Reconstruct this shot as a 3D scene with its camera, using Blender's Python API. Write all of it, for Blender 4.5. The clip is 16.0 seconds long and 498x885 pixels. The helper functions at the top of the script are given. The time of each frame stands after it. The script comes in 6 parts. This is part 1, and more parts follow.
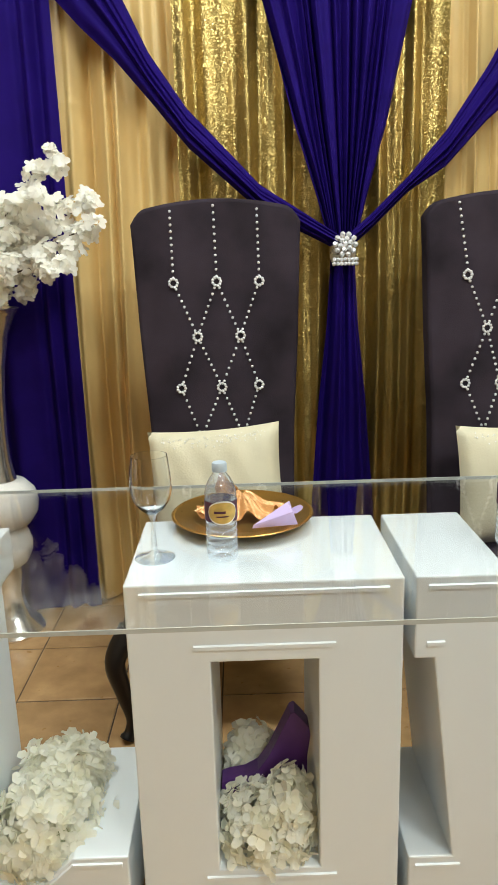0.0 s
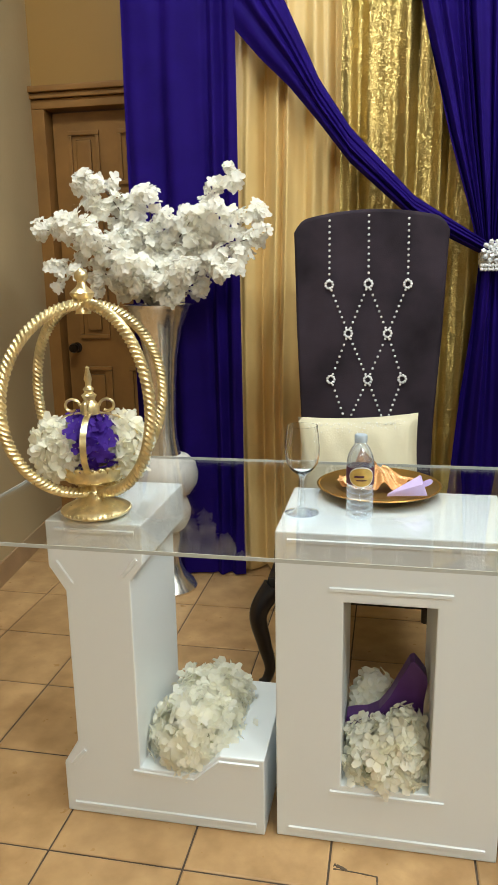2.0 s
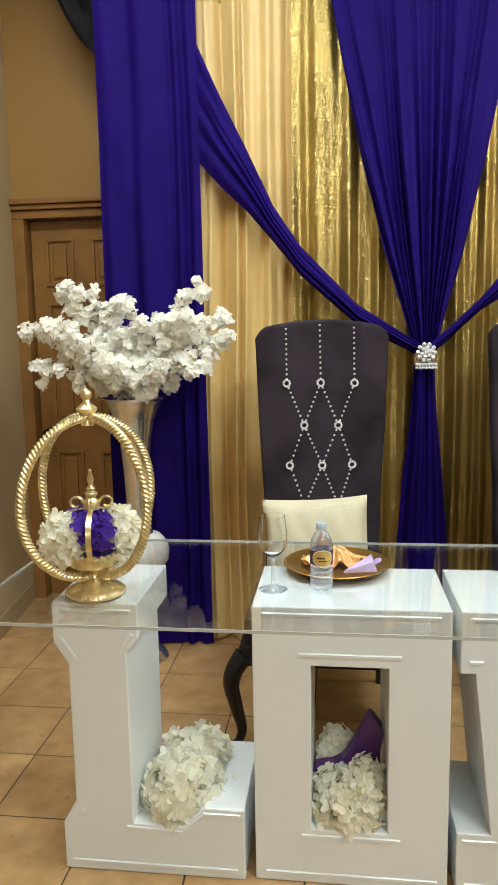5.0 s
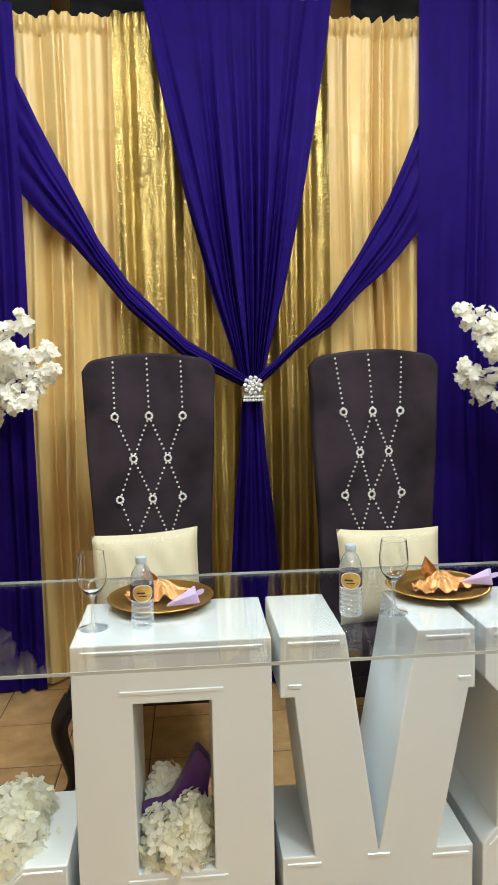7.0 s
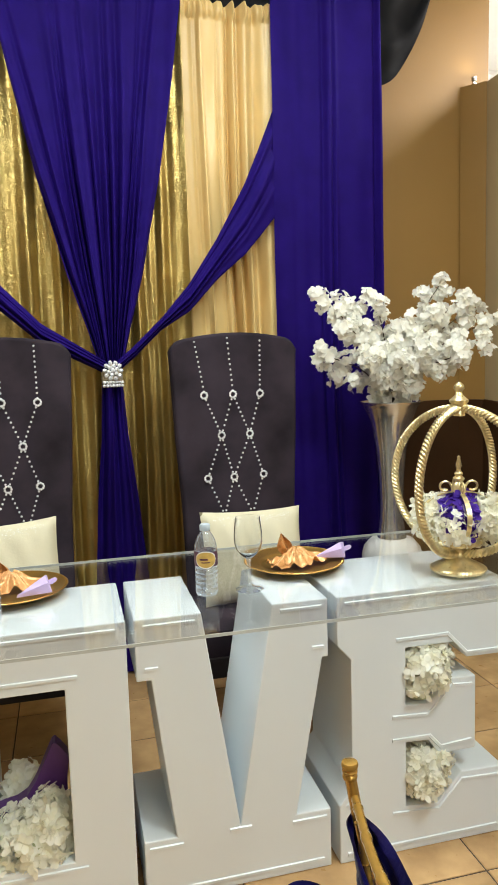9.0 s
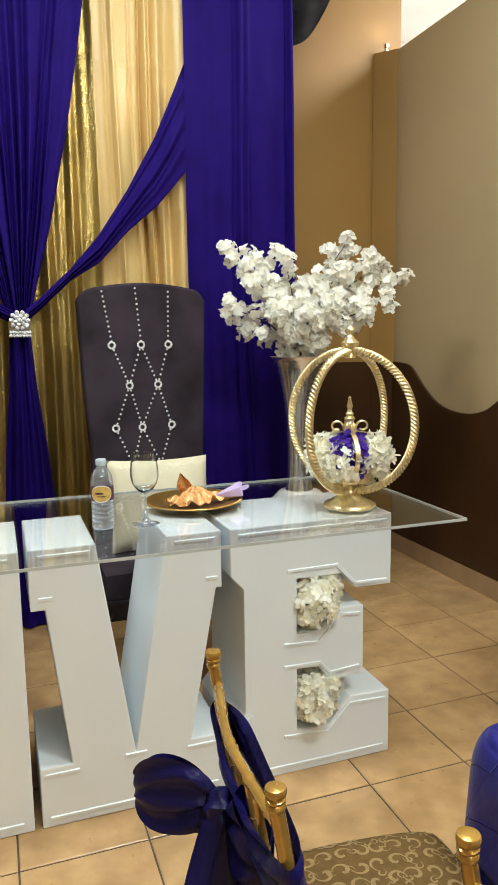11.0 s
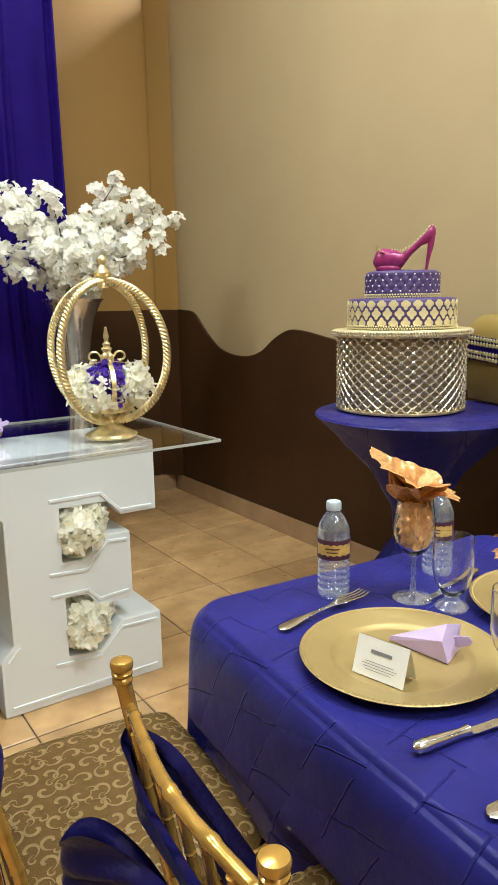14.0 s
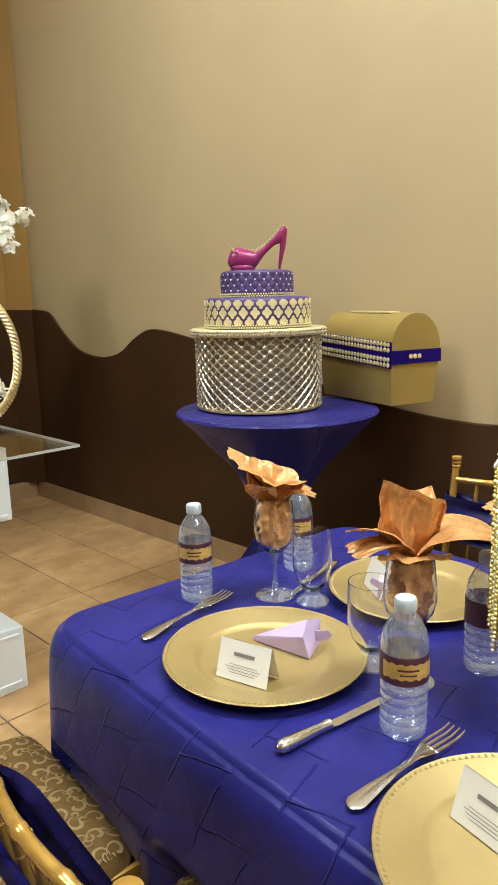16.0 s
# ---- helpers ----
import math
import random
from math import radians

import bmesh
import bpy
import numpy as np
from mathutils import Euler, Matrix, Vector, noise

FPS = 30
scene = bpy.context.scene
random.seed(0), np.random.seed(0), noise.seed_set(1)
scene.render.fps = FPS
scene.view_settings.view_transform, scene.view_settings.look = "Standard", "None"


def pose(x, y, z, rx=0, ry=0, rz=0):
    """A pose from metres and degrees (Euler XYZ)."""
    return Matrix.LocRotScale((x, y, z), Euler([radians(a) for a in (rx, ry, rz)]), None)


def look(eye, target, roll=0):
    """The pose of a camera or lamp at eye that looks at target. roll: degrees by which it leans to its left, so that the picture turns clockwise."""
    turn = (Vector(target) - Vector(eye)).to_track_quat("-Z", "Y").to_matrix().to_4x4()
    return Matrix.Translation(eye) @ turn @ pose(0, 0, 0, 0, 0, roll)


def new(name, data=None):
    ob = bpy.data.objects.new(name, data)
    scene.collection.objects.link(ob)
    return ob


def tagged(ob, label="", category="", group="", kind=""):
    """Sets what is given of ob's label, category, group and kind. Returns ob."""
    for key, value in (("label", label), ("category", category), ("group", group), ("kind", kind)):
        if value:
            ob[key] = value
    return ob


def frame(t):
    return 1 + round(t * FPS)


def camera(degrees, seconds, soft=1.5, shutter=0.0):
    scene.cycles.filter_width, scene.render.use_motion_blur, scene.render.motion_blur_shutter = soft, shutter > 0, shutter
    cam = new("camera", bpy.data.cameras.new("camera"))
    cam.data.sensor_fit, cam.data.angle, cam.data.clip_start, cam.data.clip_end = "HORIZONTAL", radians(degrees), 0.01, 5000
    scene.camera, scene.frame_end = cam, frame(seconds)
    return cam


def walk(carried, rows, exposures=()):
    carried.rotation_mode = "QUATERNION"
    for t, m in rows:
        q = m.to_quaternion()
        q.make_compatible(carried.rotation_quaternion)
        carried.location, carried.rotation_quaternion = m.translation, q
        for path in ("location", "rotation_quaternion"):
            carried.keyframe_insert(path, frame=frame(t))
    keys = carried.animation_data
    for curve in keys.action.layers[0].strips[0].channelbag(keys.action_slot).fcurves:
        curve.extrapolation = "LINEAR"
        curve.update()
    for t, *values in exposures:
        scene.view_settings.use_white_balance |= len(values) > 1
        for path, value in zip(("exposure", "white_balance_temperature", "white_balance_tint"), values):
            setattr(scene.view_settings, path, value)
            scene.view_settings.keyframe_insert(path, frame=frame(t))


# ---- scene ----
cam = camera(38.4, 16.0)
PATH = [
    (0, (0.261, -1.373, 1.535), (0.276, 0.57, 1.059), -1.7),
    (0.5, (0.236, -1.495, 1.544), (0.204, 0.444, 1.053), -1.7),
    (1, (0.198, -1.586, 1.498), (0.116, 0.354, 1.018), -2.0),
    (1.5, (0.208, -1.64, 1.519), (0.008, 0.294, 1.049), -2.1),
    (2, (0.271, -1.683, 1.527), (-0.107, 0.228, 1.073), -0.9),
    (2.5, (0.323, -1.745, 1.53), (-0.1, 0.159, 1.085), -0.5),
    (3, (0.296, -1.817, 1.53), (-0.133, 0.089, 1.098), -0.1),
    (3.2, (0.287, -1.866, 1.534), (-0.136, 0.04, 1.102), -0.2),
    (5.3, (0.252, -2.03, 1.703), (0.051, -0.057, 1.441), -1.6),
    (5.5, (0.268, -2.028, 1.708), (0.096, -0.052, 1.455), -2.0),
    (6, (0.303, -2.025, 1.699), (0.233, -0.038, 1.481), -1.6),
    (6.5, (0.334, -2.02, 1.68), (0.4, -0.031, 1.482), -1.2),
    (7, (0.363, -2.034, 1.685), (0.529, -0.051, 1.486), -1.1),
    (7.5, (0.386, -2.044, 1.673), (0.651, -0.072, 1.472), -1.2),
    (8, (0.411, -2.038, 1.668), (0.752, -0.078, 1.462), -1.3),
    (8.5, (0.427, -2.044, 1.666), (0.844, -0.101, 1.444), -1.3),
    (9, (0.459, -2.037, 1.643), (0.947, -0.111, 1.415), -1.7),
    (9.5, (0.492, -2.053, 1.629), (1.061, -0.151, 1.389), -2.0),
    (10, (0.518, -2.073, 1.582), (1.17, -0.2, 1.324), -1.5),
    (10.2, (0.524, -2.087, 1.571), (1.192, -0.222, 1.298), -1.5),
    (12.3, (0.597, -2.222, 1.417), (1.247, -0.355, 1.114), 0.5),
    (12.5, (0.604, -2.232, 1.41), (1.276, -0.375, 1.091), 0.7),
    (13, (0.642, -2.251, 1.397), (1.413, -0.441, 1.036), 0.2),
    (13.5, (0.681, -2.281, 1.385), (1.61, -0.553, 0.995), -0.9),
    (14, (0.709, -2.312, 1.387), (1.803, -0.684, 0.998), -1.1),
    (14.5, (0.739, -2.341, 1.39), (1.976, -0.817, 1.003), -1.3),
    (15, (0.764, -2.358, 1.386), (2.093, -0.916, 0.989), -1.6),
    (15.5, (0.766, -2.361, 1.389), (2.125, -0.952, 0.982), -1.2),
    (16, (0.744, -2.311, 1.392), (2.118, -0.914, 0.99), -1.4),
]
EXPOSURES = [(0.0, -0.26), (3.0, -0.24), (5.5, -0.22), (10.0, -0.12), (13.0, -0.17), (14.5, 0.07), (16.0, 0.07)]
walk(cam, [(t, look(eye, target, roll)) for t, eye, target, roll in PATH], EXPOSURES)

# ---- light ----
world = bpy.data.worlds.new("world")
scene.world = world
world.use_nodes = True
world.node_tree.nodes["Background"].inputs[0].default_value = (1.0, 0.9, 0.78, 1)
world.node_tree.nodes["Background"].inputs[1].default_value = 0.02

CEIL = 4.3


def area(name, where, target, sx, sy, watts, color):
    data = bpy.data.lights.new(name, "AREA")
    data.shape, data.size, data.size_y, data.energy, data.color = "RECTANGLE", sx, sy, watts, color
    ob = new(name, data)
    ob.matrix_world = look(where, target)
    return ob


LAMPWHITE = (0.89, 1.0, 0.985)
PANELS = [(-0.85, 0.2), (1.5, -0.1), (1.5, -5.1), (2.1, -2.3), (0.2, -5.1)]
WATTS = [74, 70, 84, 112, 14]
for n, (px, py) in enumerate(PANELS):
    area("ceiling_lamp_light", (px, py, CEIL - 0.06), (px, py, 0), 1.2, 0.6, WATTS[n], LAMPWHITE)
area("hall_light", (5.3, 0.6, CEIL - 0.08), (5.3, 0.6, 0), 2.2, 3.0, 470, (1.0, 0.97, 0.92))


# ---- materials ----
def material(name, color, rough=0.5, metal=0.0, vary=0.12, scale=8.0, bump=0.0, bump_scale=60.0, coat=0.0, sheen=0.0, alt=None, spec=0.5, detail=4.0, even=False):
    m = bpy.data.materials.new(name)
    m.use_nodes = True
    nt = m.node_tree
    b = nt.nodes["Principled BSDF"]
    b.inputs["Roughness"].default_value = rough
    b.inputs["Metallic"].default_value = metal
    b.inputs["Coat Weight"].default_value = coat
    b.inputs["Sheen Weight"].default_value = sheen
    b.inputs["Specular IOR Level"].default_value = spec
    co = nt.nodes.new("ShaderNodeTexCoord")
    n1 = nt.nodes.new("ShaderNodeTexNoise")
    n1.inputs["Scale"].default_value, n1.inputs["Detail"].default_value = scale, detail
    nt.links.new(co.outputs["Object"], n1.inputs["Vector"])
    mix = nt.nodes.new("ShaderNodeMix")
    mix.data_type = "RGBA"
    lo = tuple(c * (1 - vary) for c in color) if alt is None else alt
    hi = tuple(min(1, c * (1 + vary)) for c in color)
    mix.inputs["A"].default_value, mix.inputs["B"].default_value = (*lo, 1), (*hi, 1)
    ramp = nt.nodes.new("ShaderNodeMapRange")
    ramp.inputs["From Min"].default_value, ramp.inputs["From Max"].default_value = 0.3, 0.7
    nt.links.new(n1.outputs["Fac"], ramp.inputs["Value"])
    nt.links.new(ramp.outputs["Result"], mix.inputs["Factor"])
    nt.links.new(mix.outputs["Result"], b.inputs["Base Color"])
    n2 = nt.nodes.new("ShaderNodeTexNoise")
    n2.inputs["Scale"].default_value, n2.inputs["Detail"].default_value = bump_scale, 5.0
    nt.links.new(co.outputs["Object"], n2.inputs["Vector"])
    rr = nt.nodes.new("ShaderNodeMapRange")
    rr.inputs["To Min"].default_value, rr.inputs["To Max"].default_value = max(0.02, rough - 0.07), min(1, rough + 0.07)
    nt.links.new(n2.outputs["Fac"], rr.inputs["Value"])
    if not even:
        nt.links.new(rr.outputs["Result"], b.inputs["Roughness"])
    if bump:
        bp = nt.nodes.new("ShaderNodeBump")
        bp.inputs["Strength"].default_value, bp.inputs["Distance"].default_value = bump, 0.004
        nt.links.new(n2.outputs["Fac"], bp.inputs["Height"])
        nt.links.new(bp.outputs["Normal"], b.inputs["Normal"])
    return m


def thin_glass(name, color, gloss=0.04, rough=0.02, most=0.75, power=4.0, haze=0.0):
    """Clear thin shell: see-through, with gloss that grows at the edges."""
    m = bpy.data.materials.new(name)
    m.use_nodes = True
    nt = m.node_tree
    nt.nodes.remove(nt.nodes["Principled BSDF"])
    tr = nt.nodes.new("ShaderNodeBsdfTransparent")
    tr.inputs["Color"].default_value = (*color, 1)
    gl = nt.nodes.new("ShaderNodeBsdfGlossy")
    gl.inputs["Roughness"].default_value = rough
    gl.inputs["Color"].default_value = (0.95, 0.97, 1, 1)
    lw = nt.nodes.new("ShaderNodeLayerWeight")
    lw.inputs["Blend"].default_value = 0.5
    pw = nt.nodes.new("ShaderNodeMath")
    pw.operation = "POWER"
    pw.inputs[1].default_value = power
    nt.links.new(lw.outputs["Facing"], pw.inputs[0])
    mr = nt.nodes.new("ShaderNodeMapRange")
    mr.inputs["To Min"].default_value, mr.inputs["To Max"].default_value = gloss, most
    nt.links.new(pw.outputs[0], mr.inputs["Value"])
    mx = nt.nodes.new("ShaderNodeMixShader")
    nt.links.new(mr.outputs["Result"], mx.inputs["Fac"])
    nt.links.new(tr.outputs[0], mx.inputs[1])
    nt.links.new(gl.outputs[0], mx.inputs[2])
    last = mx.outputs[0]
    # painted haze: pale blue diffuse share stands in for highlights in the clear shell
    if haze:
        df = nt.nodes.new("ShaderNodeBsdfDiffuse")
        df.inputs["Color"].default_value = (0.72, 0.83, 0.95, 1)
        hz = nt.nodes.new("ShaderNodeMixShader")
        hz.inputs["Fac"].default_value = haze
        nt.links.new(last, hz.inputs[1])
        nt.links.new(df.outputs[0], hz.inputs[2])
        last = hz.outputs[0]
    nt.links.new(last, nt.nodes["Material Output"].inputs["Surface"])
    return m


def petal_material(name, color, alt):
    """Thin silk petals that let some light through."""
    m = material(name, color, 0.6, vary=0.07, scale=25, alt=alt, spec=0.2)
    nt = m.node_tree
    b = nt.nodes["Principled BSDF"]
    t = nt.nodes.new("ShaderNodeBsdfTranslucent")
    nt.links.new(b.inputs["Base Color"].links[0].from_socket, t.inputs["Color"])
    mx = nt.nodes.new("ShaderNodeMixShader")
    mx.inputs["Fac"].default_value = 0.5
    nt.links.new(b.outputs[0], mx.inputs[1])
    nt.links.new(t.outputs[0], mx.inputs[2])
    nt.links.new(mx.outputs[0], nt.nodes["Material Output"].inputs["Surface"])
    return m


M_WALL = material("wall_paint_beige", (0.458, 0.348, 0.197), 0.55, vary=0.05, scale=1.2, bump=0.09, bump_scale=40)
M_GOLDWALL = material("wall_paint_mustard", (0.32, 0.178, 0.047), 0.5, vary=0.06, scale=1.2, bump=0.1, bump_scale=40)
M_BROWN = material("wall_paint_brown", (0.05, 0.023, 0.0095), 0.42, vary=0.18, scale=2.0, bump=0.25, bump_scale=30, spec=0.16)
M_SKIRT = material("skirting_tile", (0.357, 0.23, 0.128), 0.35, vary=0.15, scale=6)
M_DOOR = material("door_varnish", (0.255, 0.122, 0.033), 0.4, vary=0.2, scale=5, bump=0.15, bump_scale=90)
M_CEIL = material("ceiling_paint", (0.75, 0.7, 0.6), 0.8, vary=0.04, scale=2)
M_WHITEWALL = material("hall_white_paint", (0.85, 0.85, 0.83), 0.6, vary=0.03, scale=2)
M_GROUT = material("grout_dark", (0.09, 0.06, 0.04), 0.8, vary=0.3, scale=20)
M_LETTER = material("white_satin_paint", (0.79, 0.837, 0.868), 0.32, vary=0.008, scale=2, bump_scale=3, even=True)
M_BLUE = material("royal_blue_chiffon", (0.0135, 0.0048, 0.118), 0.6, vary=0.12, scale=9, bump=0.2, bump_scale=420, spec=0.04)
M_SATIN = material("gold_satin_cloth", (0.7, 0.495, 0.21), 0.36, vary=0.08, scale=3, bump=0.2, bump_scale=14, spec=0.5)
M_BLACK = material("black_cloth", (0.012, 0.012, 0.014), 0.75, vary=0.2, scale=8, spec=0.1)
M_VELVET = material("charcoal_velvet", (0.036, 0.0275, 0.037), 0.8, vary=0.5, scale=3.6, bump=0.2, bump_scale=300, spec=0.08)
M_BLACKWOOD = material("black_lacquer_wood", (0.0096, 0.0072, 0.008), 0.32, vary=0.2, scale=15)
M_PILLOW = material("cream_satin", (0.681, 0.626, 0.46), 0.45, vary=0.05, scale=8, bump=0.25, bump_scale=140, spec=0.3)
M_STUD = material("white_rhinestone", (0.86, 0.86, 0.88), 0.12, 0.25, vary=0.1, scale=300)
M_JEWEL = material("pale_gold_jewel", (0.8, 0.68, 0.36), 0.2, 0.35, vary=0.15, scale=200)
M_CRYSTAL = material("crystal_silver", (0.62, 0.55, 0.43), 0.28, 0.6, vary=0.1, scale=200)
M_SILVER = material("mercury_glass_silver", (0.88, 0.87, 0.85), 0.2, 0.92, vary=0.12, scale=45, bump=0.06, bump_scale=40)
M_BEAD = material("white_beads", (0.86, 0.84, 0.8), 0.35, vary=0.12, scale=180, bump=1.0, bump_scale=130)
M_GOLD = material("antique_gold_paint", (0.8, 0.67, 0.38), 0.3, 0.8, vary=0.25, scale=30, bump=0.15, bump_scale=90)
M_CHAIRGOLD = material("gold_lacquered_wood", (0.52, 0.3, 0.066), 0.24, 0.55, coat=0.4, vary=0.16, scale=25, bump=0.08, bump_scale=60)
M_CHARGER = material("gold_charger", (0.43, 0.315, 0.13), 0.45, 0.5, vary=0.06, scale=14)
M_COPPERPLATE = material("bronze_charger", (0.42, 0.24, 0.06), 0.3, 0.8, vary=0.1, scale=14)
M_NAPKIN = material("copper_satin_napkin", (0.66, 0.335, 0.128), 0.27, 0.22, vary=0.16, scale=22, bump=0.4, bump_scale=60)
M_PETAL = petal_material("white_silk_petals", (1.0, 0.97, 0.89), (0.98, 0.95, 0.8))
M_PETALW = petal_material("white_blossom_petals", (1.0, 0.975, 0.91), (0.99, 0.965, 0.885))
M_PETALB = petal_material("purple_silk_petals", (0.12, 0.05, 0.5), (0.07, 0.02, 0.3))
M_TWIG = material("dark_twig", (0.05, 0.03, 0.02), 0.7, vary=0.3, scale=40)
M_FILLER = material("pale_gap_filler", (0.6, 0.62, 0.42), 0.6, vary=0.3, scale=40)
M_PURPLE = material("purple_painted_board", (0.088, 0.024, 0.16), 0.45, vary=0.15, scale=20)
M_LILAC = material("lilac_card", (0.55, 0.43, 0.72), 0.6, vary=0.04, scale=20)
M_CARD = material("white_card", (0.84, 0.83, 0.8), 0.6, vary=0.02, scale=20)
M_INK = material("grey_ink", (0.2, 0.19, 0.2), 0.6, vary=0.1, scale=50)
M_STEEL = material("polished_steel", (0.72, 0.71, 0.69), 0.2, 1.0, vary=0.05, scale=40)
M_CLOTH = material("purple_taffeta_cloth", (0.0185, 0.0175, 0.16), 0.36, vary=0.2, scale=7, bump=0.7, bump_scale=20, spec=0.2, sheen=0.06)
M_CLOTH.node_tree.nodes["Principled BSDF"].inputs["Sheen Tint"].default_value = (0.22, 0.24, 0.9, 1)
M_CAKEP = material("purple_fondant", (0.075, 0.045, 0.16), 0.5, vary=0.12, scale=30)
M_CAKEG = material("champagne_fondant", (0.72, 0.62, 0.36), 0.4, 0.2, vary=0.1, scale=40)
M_PINK = material("magenta_satin_shoe", (0.297, 0.0255, 0.136), 0.32, 0.15, vary=0.15, scale=30)
M_CHEST = material("gold_card_box", (0.425, 0.306, 0.0935), 0.42, 0.45, vary=0.08, scale=6, bump=0.08, bump_scale=50)
M_CAP = material("white_plastic_cap", (0.47, 0.55, 0.63), 0.4, vary=0.03, scale=30)
M_LABELGOLD = material("gold_paper_label", (0.62, 0.42, 0.12), 0.4, 0.2, vary=0.2, scale=60)
M_LABELDARK = material("plum_paper_label", (0.08, 0.02, 0.045), 0.45, vary=0.15, scale=60)


def solid_glass(name, color, ior, rough):
    m = bpy.data.materials.new(name)
    m.use_nodes = True
    b = m.node_tree.nodes["Principled BSDF"]
    b.inputs["Base Color"].default_value = (*color, 1)
    b.inputs["Transmission Weight"].default_value = 1.0
    b.inputs["IOR"].default_value = ior
    b.inputs["Roughness"].default_value = rough
    return m


M_GLASS = solid_glass("clear_glass", (0.98, 0.99, 0.99), 1.48, 0.0)
M_PANE = thin_glass("table_glass", (0.985, 0.99, 0.987), 0.022, 0.0, 0.6, 3.4)
M_BOTTLE = thin_glass("bottle_plastic", (0.93, 0.955, 0.98), 0.14, 0.08, 0.9, 1.8, 0.1)
M_STEM = thin_glass("clear_glass_stem", (0.95, 0.965, 0.965), 0.12, 0.03, 0.95, 1.8, 0.05)
# opaque pale grey, painted for the light that gathers in the pane's edge
M_EDGE = material("glass_edge_light", (0.5, 0.52, 0.5), 0.3, vary=0.1, scale=6)
M_KNOB = material("dark_bronze", (0.03, 0.02, 0.015), 0.3, 0.8, vary=0.2, scale=40)
M_LAMP = bpy.data.materials.new("lamp_diffuser")
M_LAMP.use_nodes = True
M_LAMP.node_tree.nodes["Principled BSDF"].inputs["Emission Color"].default_value = (1, 0.94, 0.84, 1)
M_LAMP.node_tree.nodes["Principled BSDF"].inputs["Emission Strength"].default_value = 6.0


def tile_material():
    m = material("ceramic_floor_tile", (0.47, 0.295, 0.14), 0.3, vary=0.14, scale=8, detail=10.0, bump=0.12, bump_scale=25, alt=(0.35, 0.205, 0.088))
    nt = m.node_tree
    b = nt.nodes["Principled BSDF"]
    src = b.inputs["Base Color"].links[0].from_socket
    info = nt.nodes.new("ShaderNodeObjectInfo")
    geo = nt.nodes.new("ShaderNodeNewGeometry")
    add = nt.nodes.new("ShaderNodeMath")
    add.operation = "ADD"
    nt.links.new(info.outputs["Random"], add.inputs[0])
    nt.links.new(geo.outputs["Random Per Island"], add.inputs[1])
    hsv = nt.nodes.new("ShaderNodeHueSaturation")
    mr = nt.nodes.new("ShaderNodeMapRange")
    mr.inputs["From Max"].default_value = 2.0
    mr.inputs["To Min"].default_value, mr.inputs["To Max"].default_value = 0.82, 1.15
    nt.links.new(add.outputs[0], mr.inputs["Value"])
    nt.links.new(mr.outputs["Result"], hsv.inputs["Value"])
    # brown wear in broad patches
    wear = nt.nodes.new("ShaderNodeTexNoise")
    wear.inputs["Scale"].default_value, wear.inputs["Detail"].default_value, wear.inputs["Roughness"].default_value = 3.2, 8.0, 0.65
    amount = nt.nodes.new("ShaderNodeMapRange")
    amount.inputs["From Min"].default_value, amount.inputs["From Max"].default_value = 0.5, 0.72
    amount.inputs["To Max"].default_value = 0.5
    nt.links.new(wear.outputs["Fac"], amount.inputs["Value"])
    worn = nt.nodes.new("ShaderNodeMix")
    worn.data_type = "RGBA"
    worn.inputs["B"].default_value = (0.25, 0.13, 0.05, 1)
    nt.links.new(amount.outputs["Result"], worn.inputs["Factor"])
    nt.links.new(src, worn.inputs["A"])
    nt.links.new(worn.outputs["Result"], hsv.inputs["Color"])
    nt.links.new(hsv.outputs["Color"], b.inputs["Base Color"])
    # texture space from the world, so that no two tiles look alike
    for n in [n for n in nt.nodes if n.type == "TEX_NOISE"]:
        nt.links.new(geo.outputs["Position"], n.inputs["Vector"])
    return m


M_TILE = tile_material()


def sequin_material():
    m = material("gold_sequin_cloth", (0.45, 0.33, 0.115), 0.34, 0.9, vary=0.15, scale=3)
    nt = m.node_tree
    b = nt.nodes["Principled BSDF"]
    co = nt.nodes.new("ShaderNodeTexCoord")
    vo = nt.nodes.new("ShaderNodeTexVoronoi")
    vo.inputs["Scale"].default_value = 235
    nt.links.new(co.outputs["Object"], vo.inputs["Vector"])
    # each sequin hangs at its own tilt
    geo = nt.nodes.new("ShaderNodeNewGeometry")
    off = nt.nodes.new("ShaderNodeVectorMath")
    off.operation = "SUBTRACT"
    off.inputs[1].default_value = (0.5, 0.5, 0.5)
    nt.links.new(vo.outputs["Color"], off.inputs[0])
    sc = nt.nodes.new("ShaderNodeVectorMath")
    sc.operation = "SCALE"
    sc.inputs["Scale"].default_value = 0.56
    nt.links.new(off.outputs["Vector"], sc.inputs[0])
    ad = nt.nodes.new("ShaderNodeVectorMath")
    nt.links.new(geo.outputs["Normal"], ad.inputs[0])
    nt.links.new(sc.outputs["Vector"], ad.inputs[1])
    nn = nt.nodes.new("ShaderNodeVectorMath")
    nn.operation = "NORMALIZE"
    nt.links.new(ad.outputs["Vector"], nn.inputs[0])
    nt.links.new(nn.outputs["Vector"], b.inputs["Normal"])
    return m


M_SEQUIN = sequin_material()


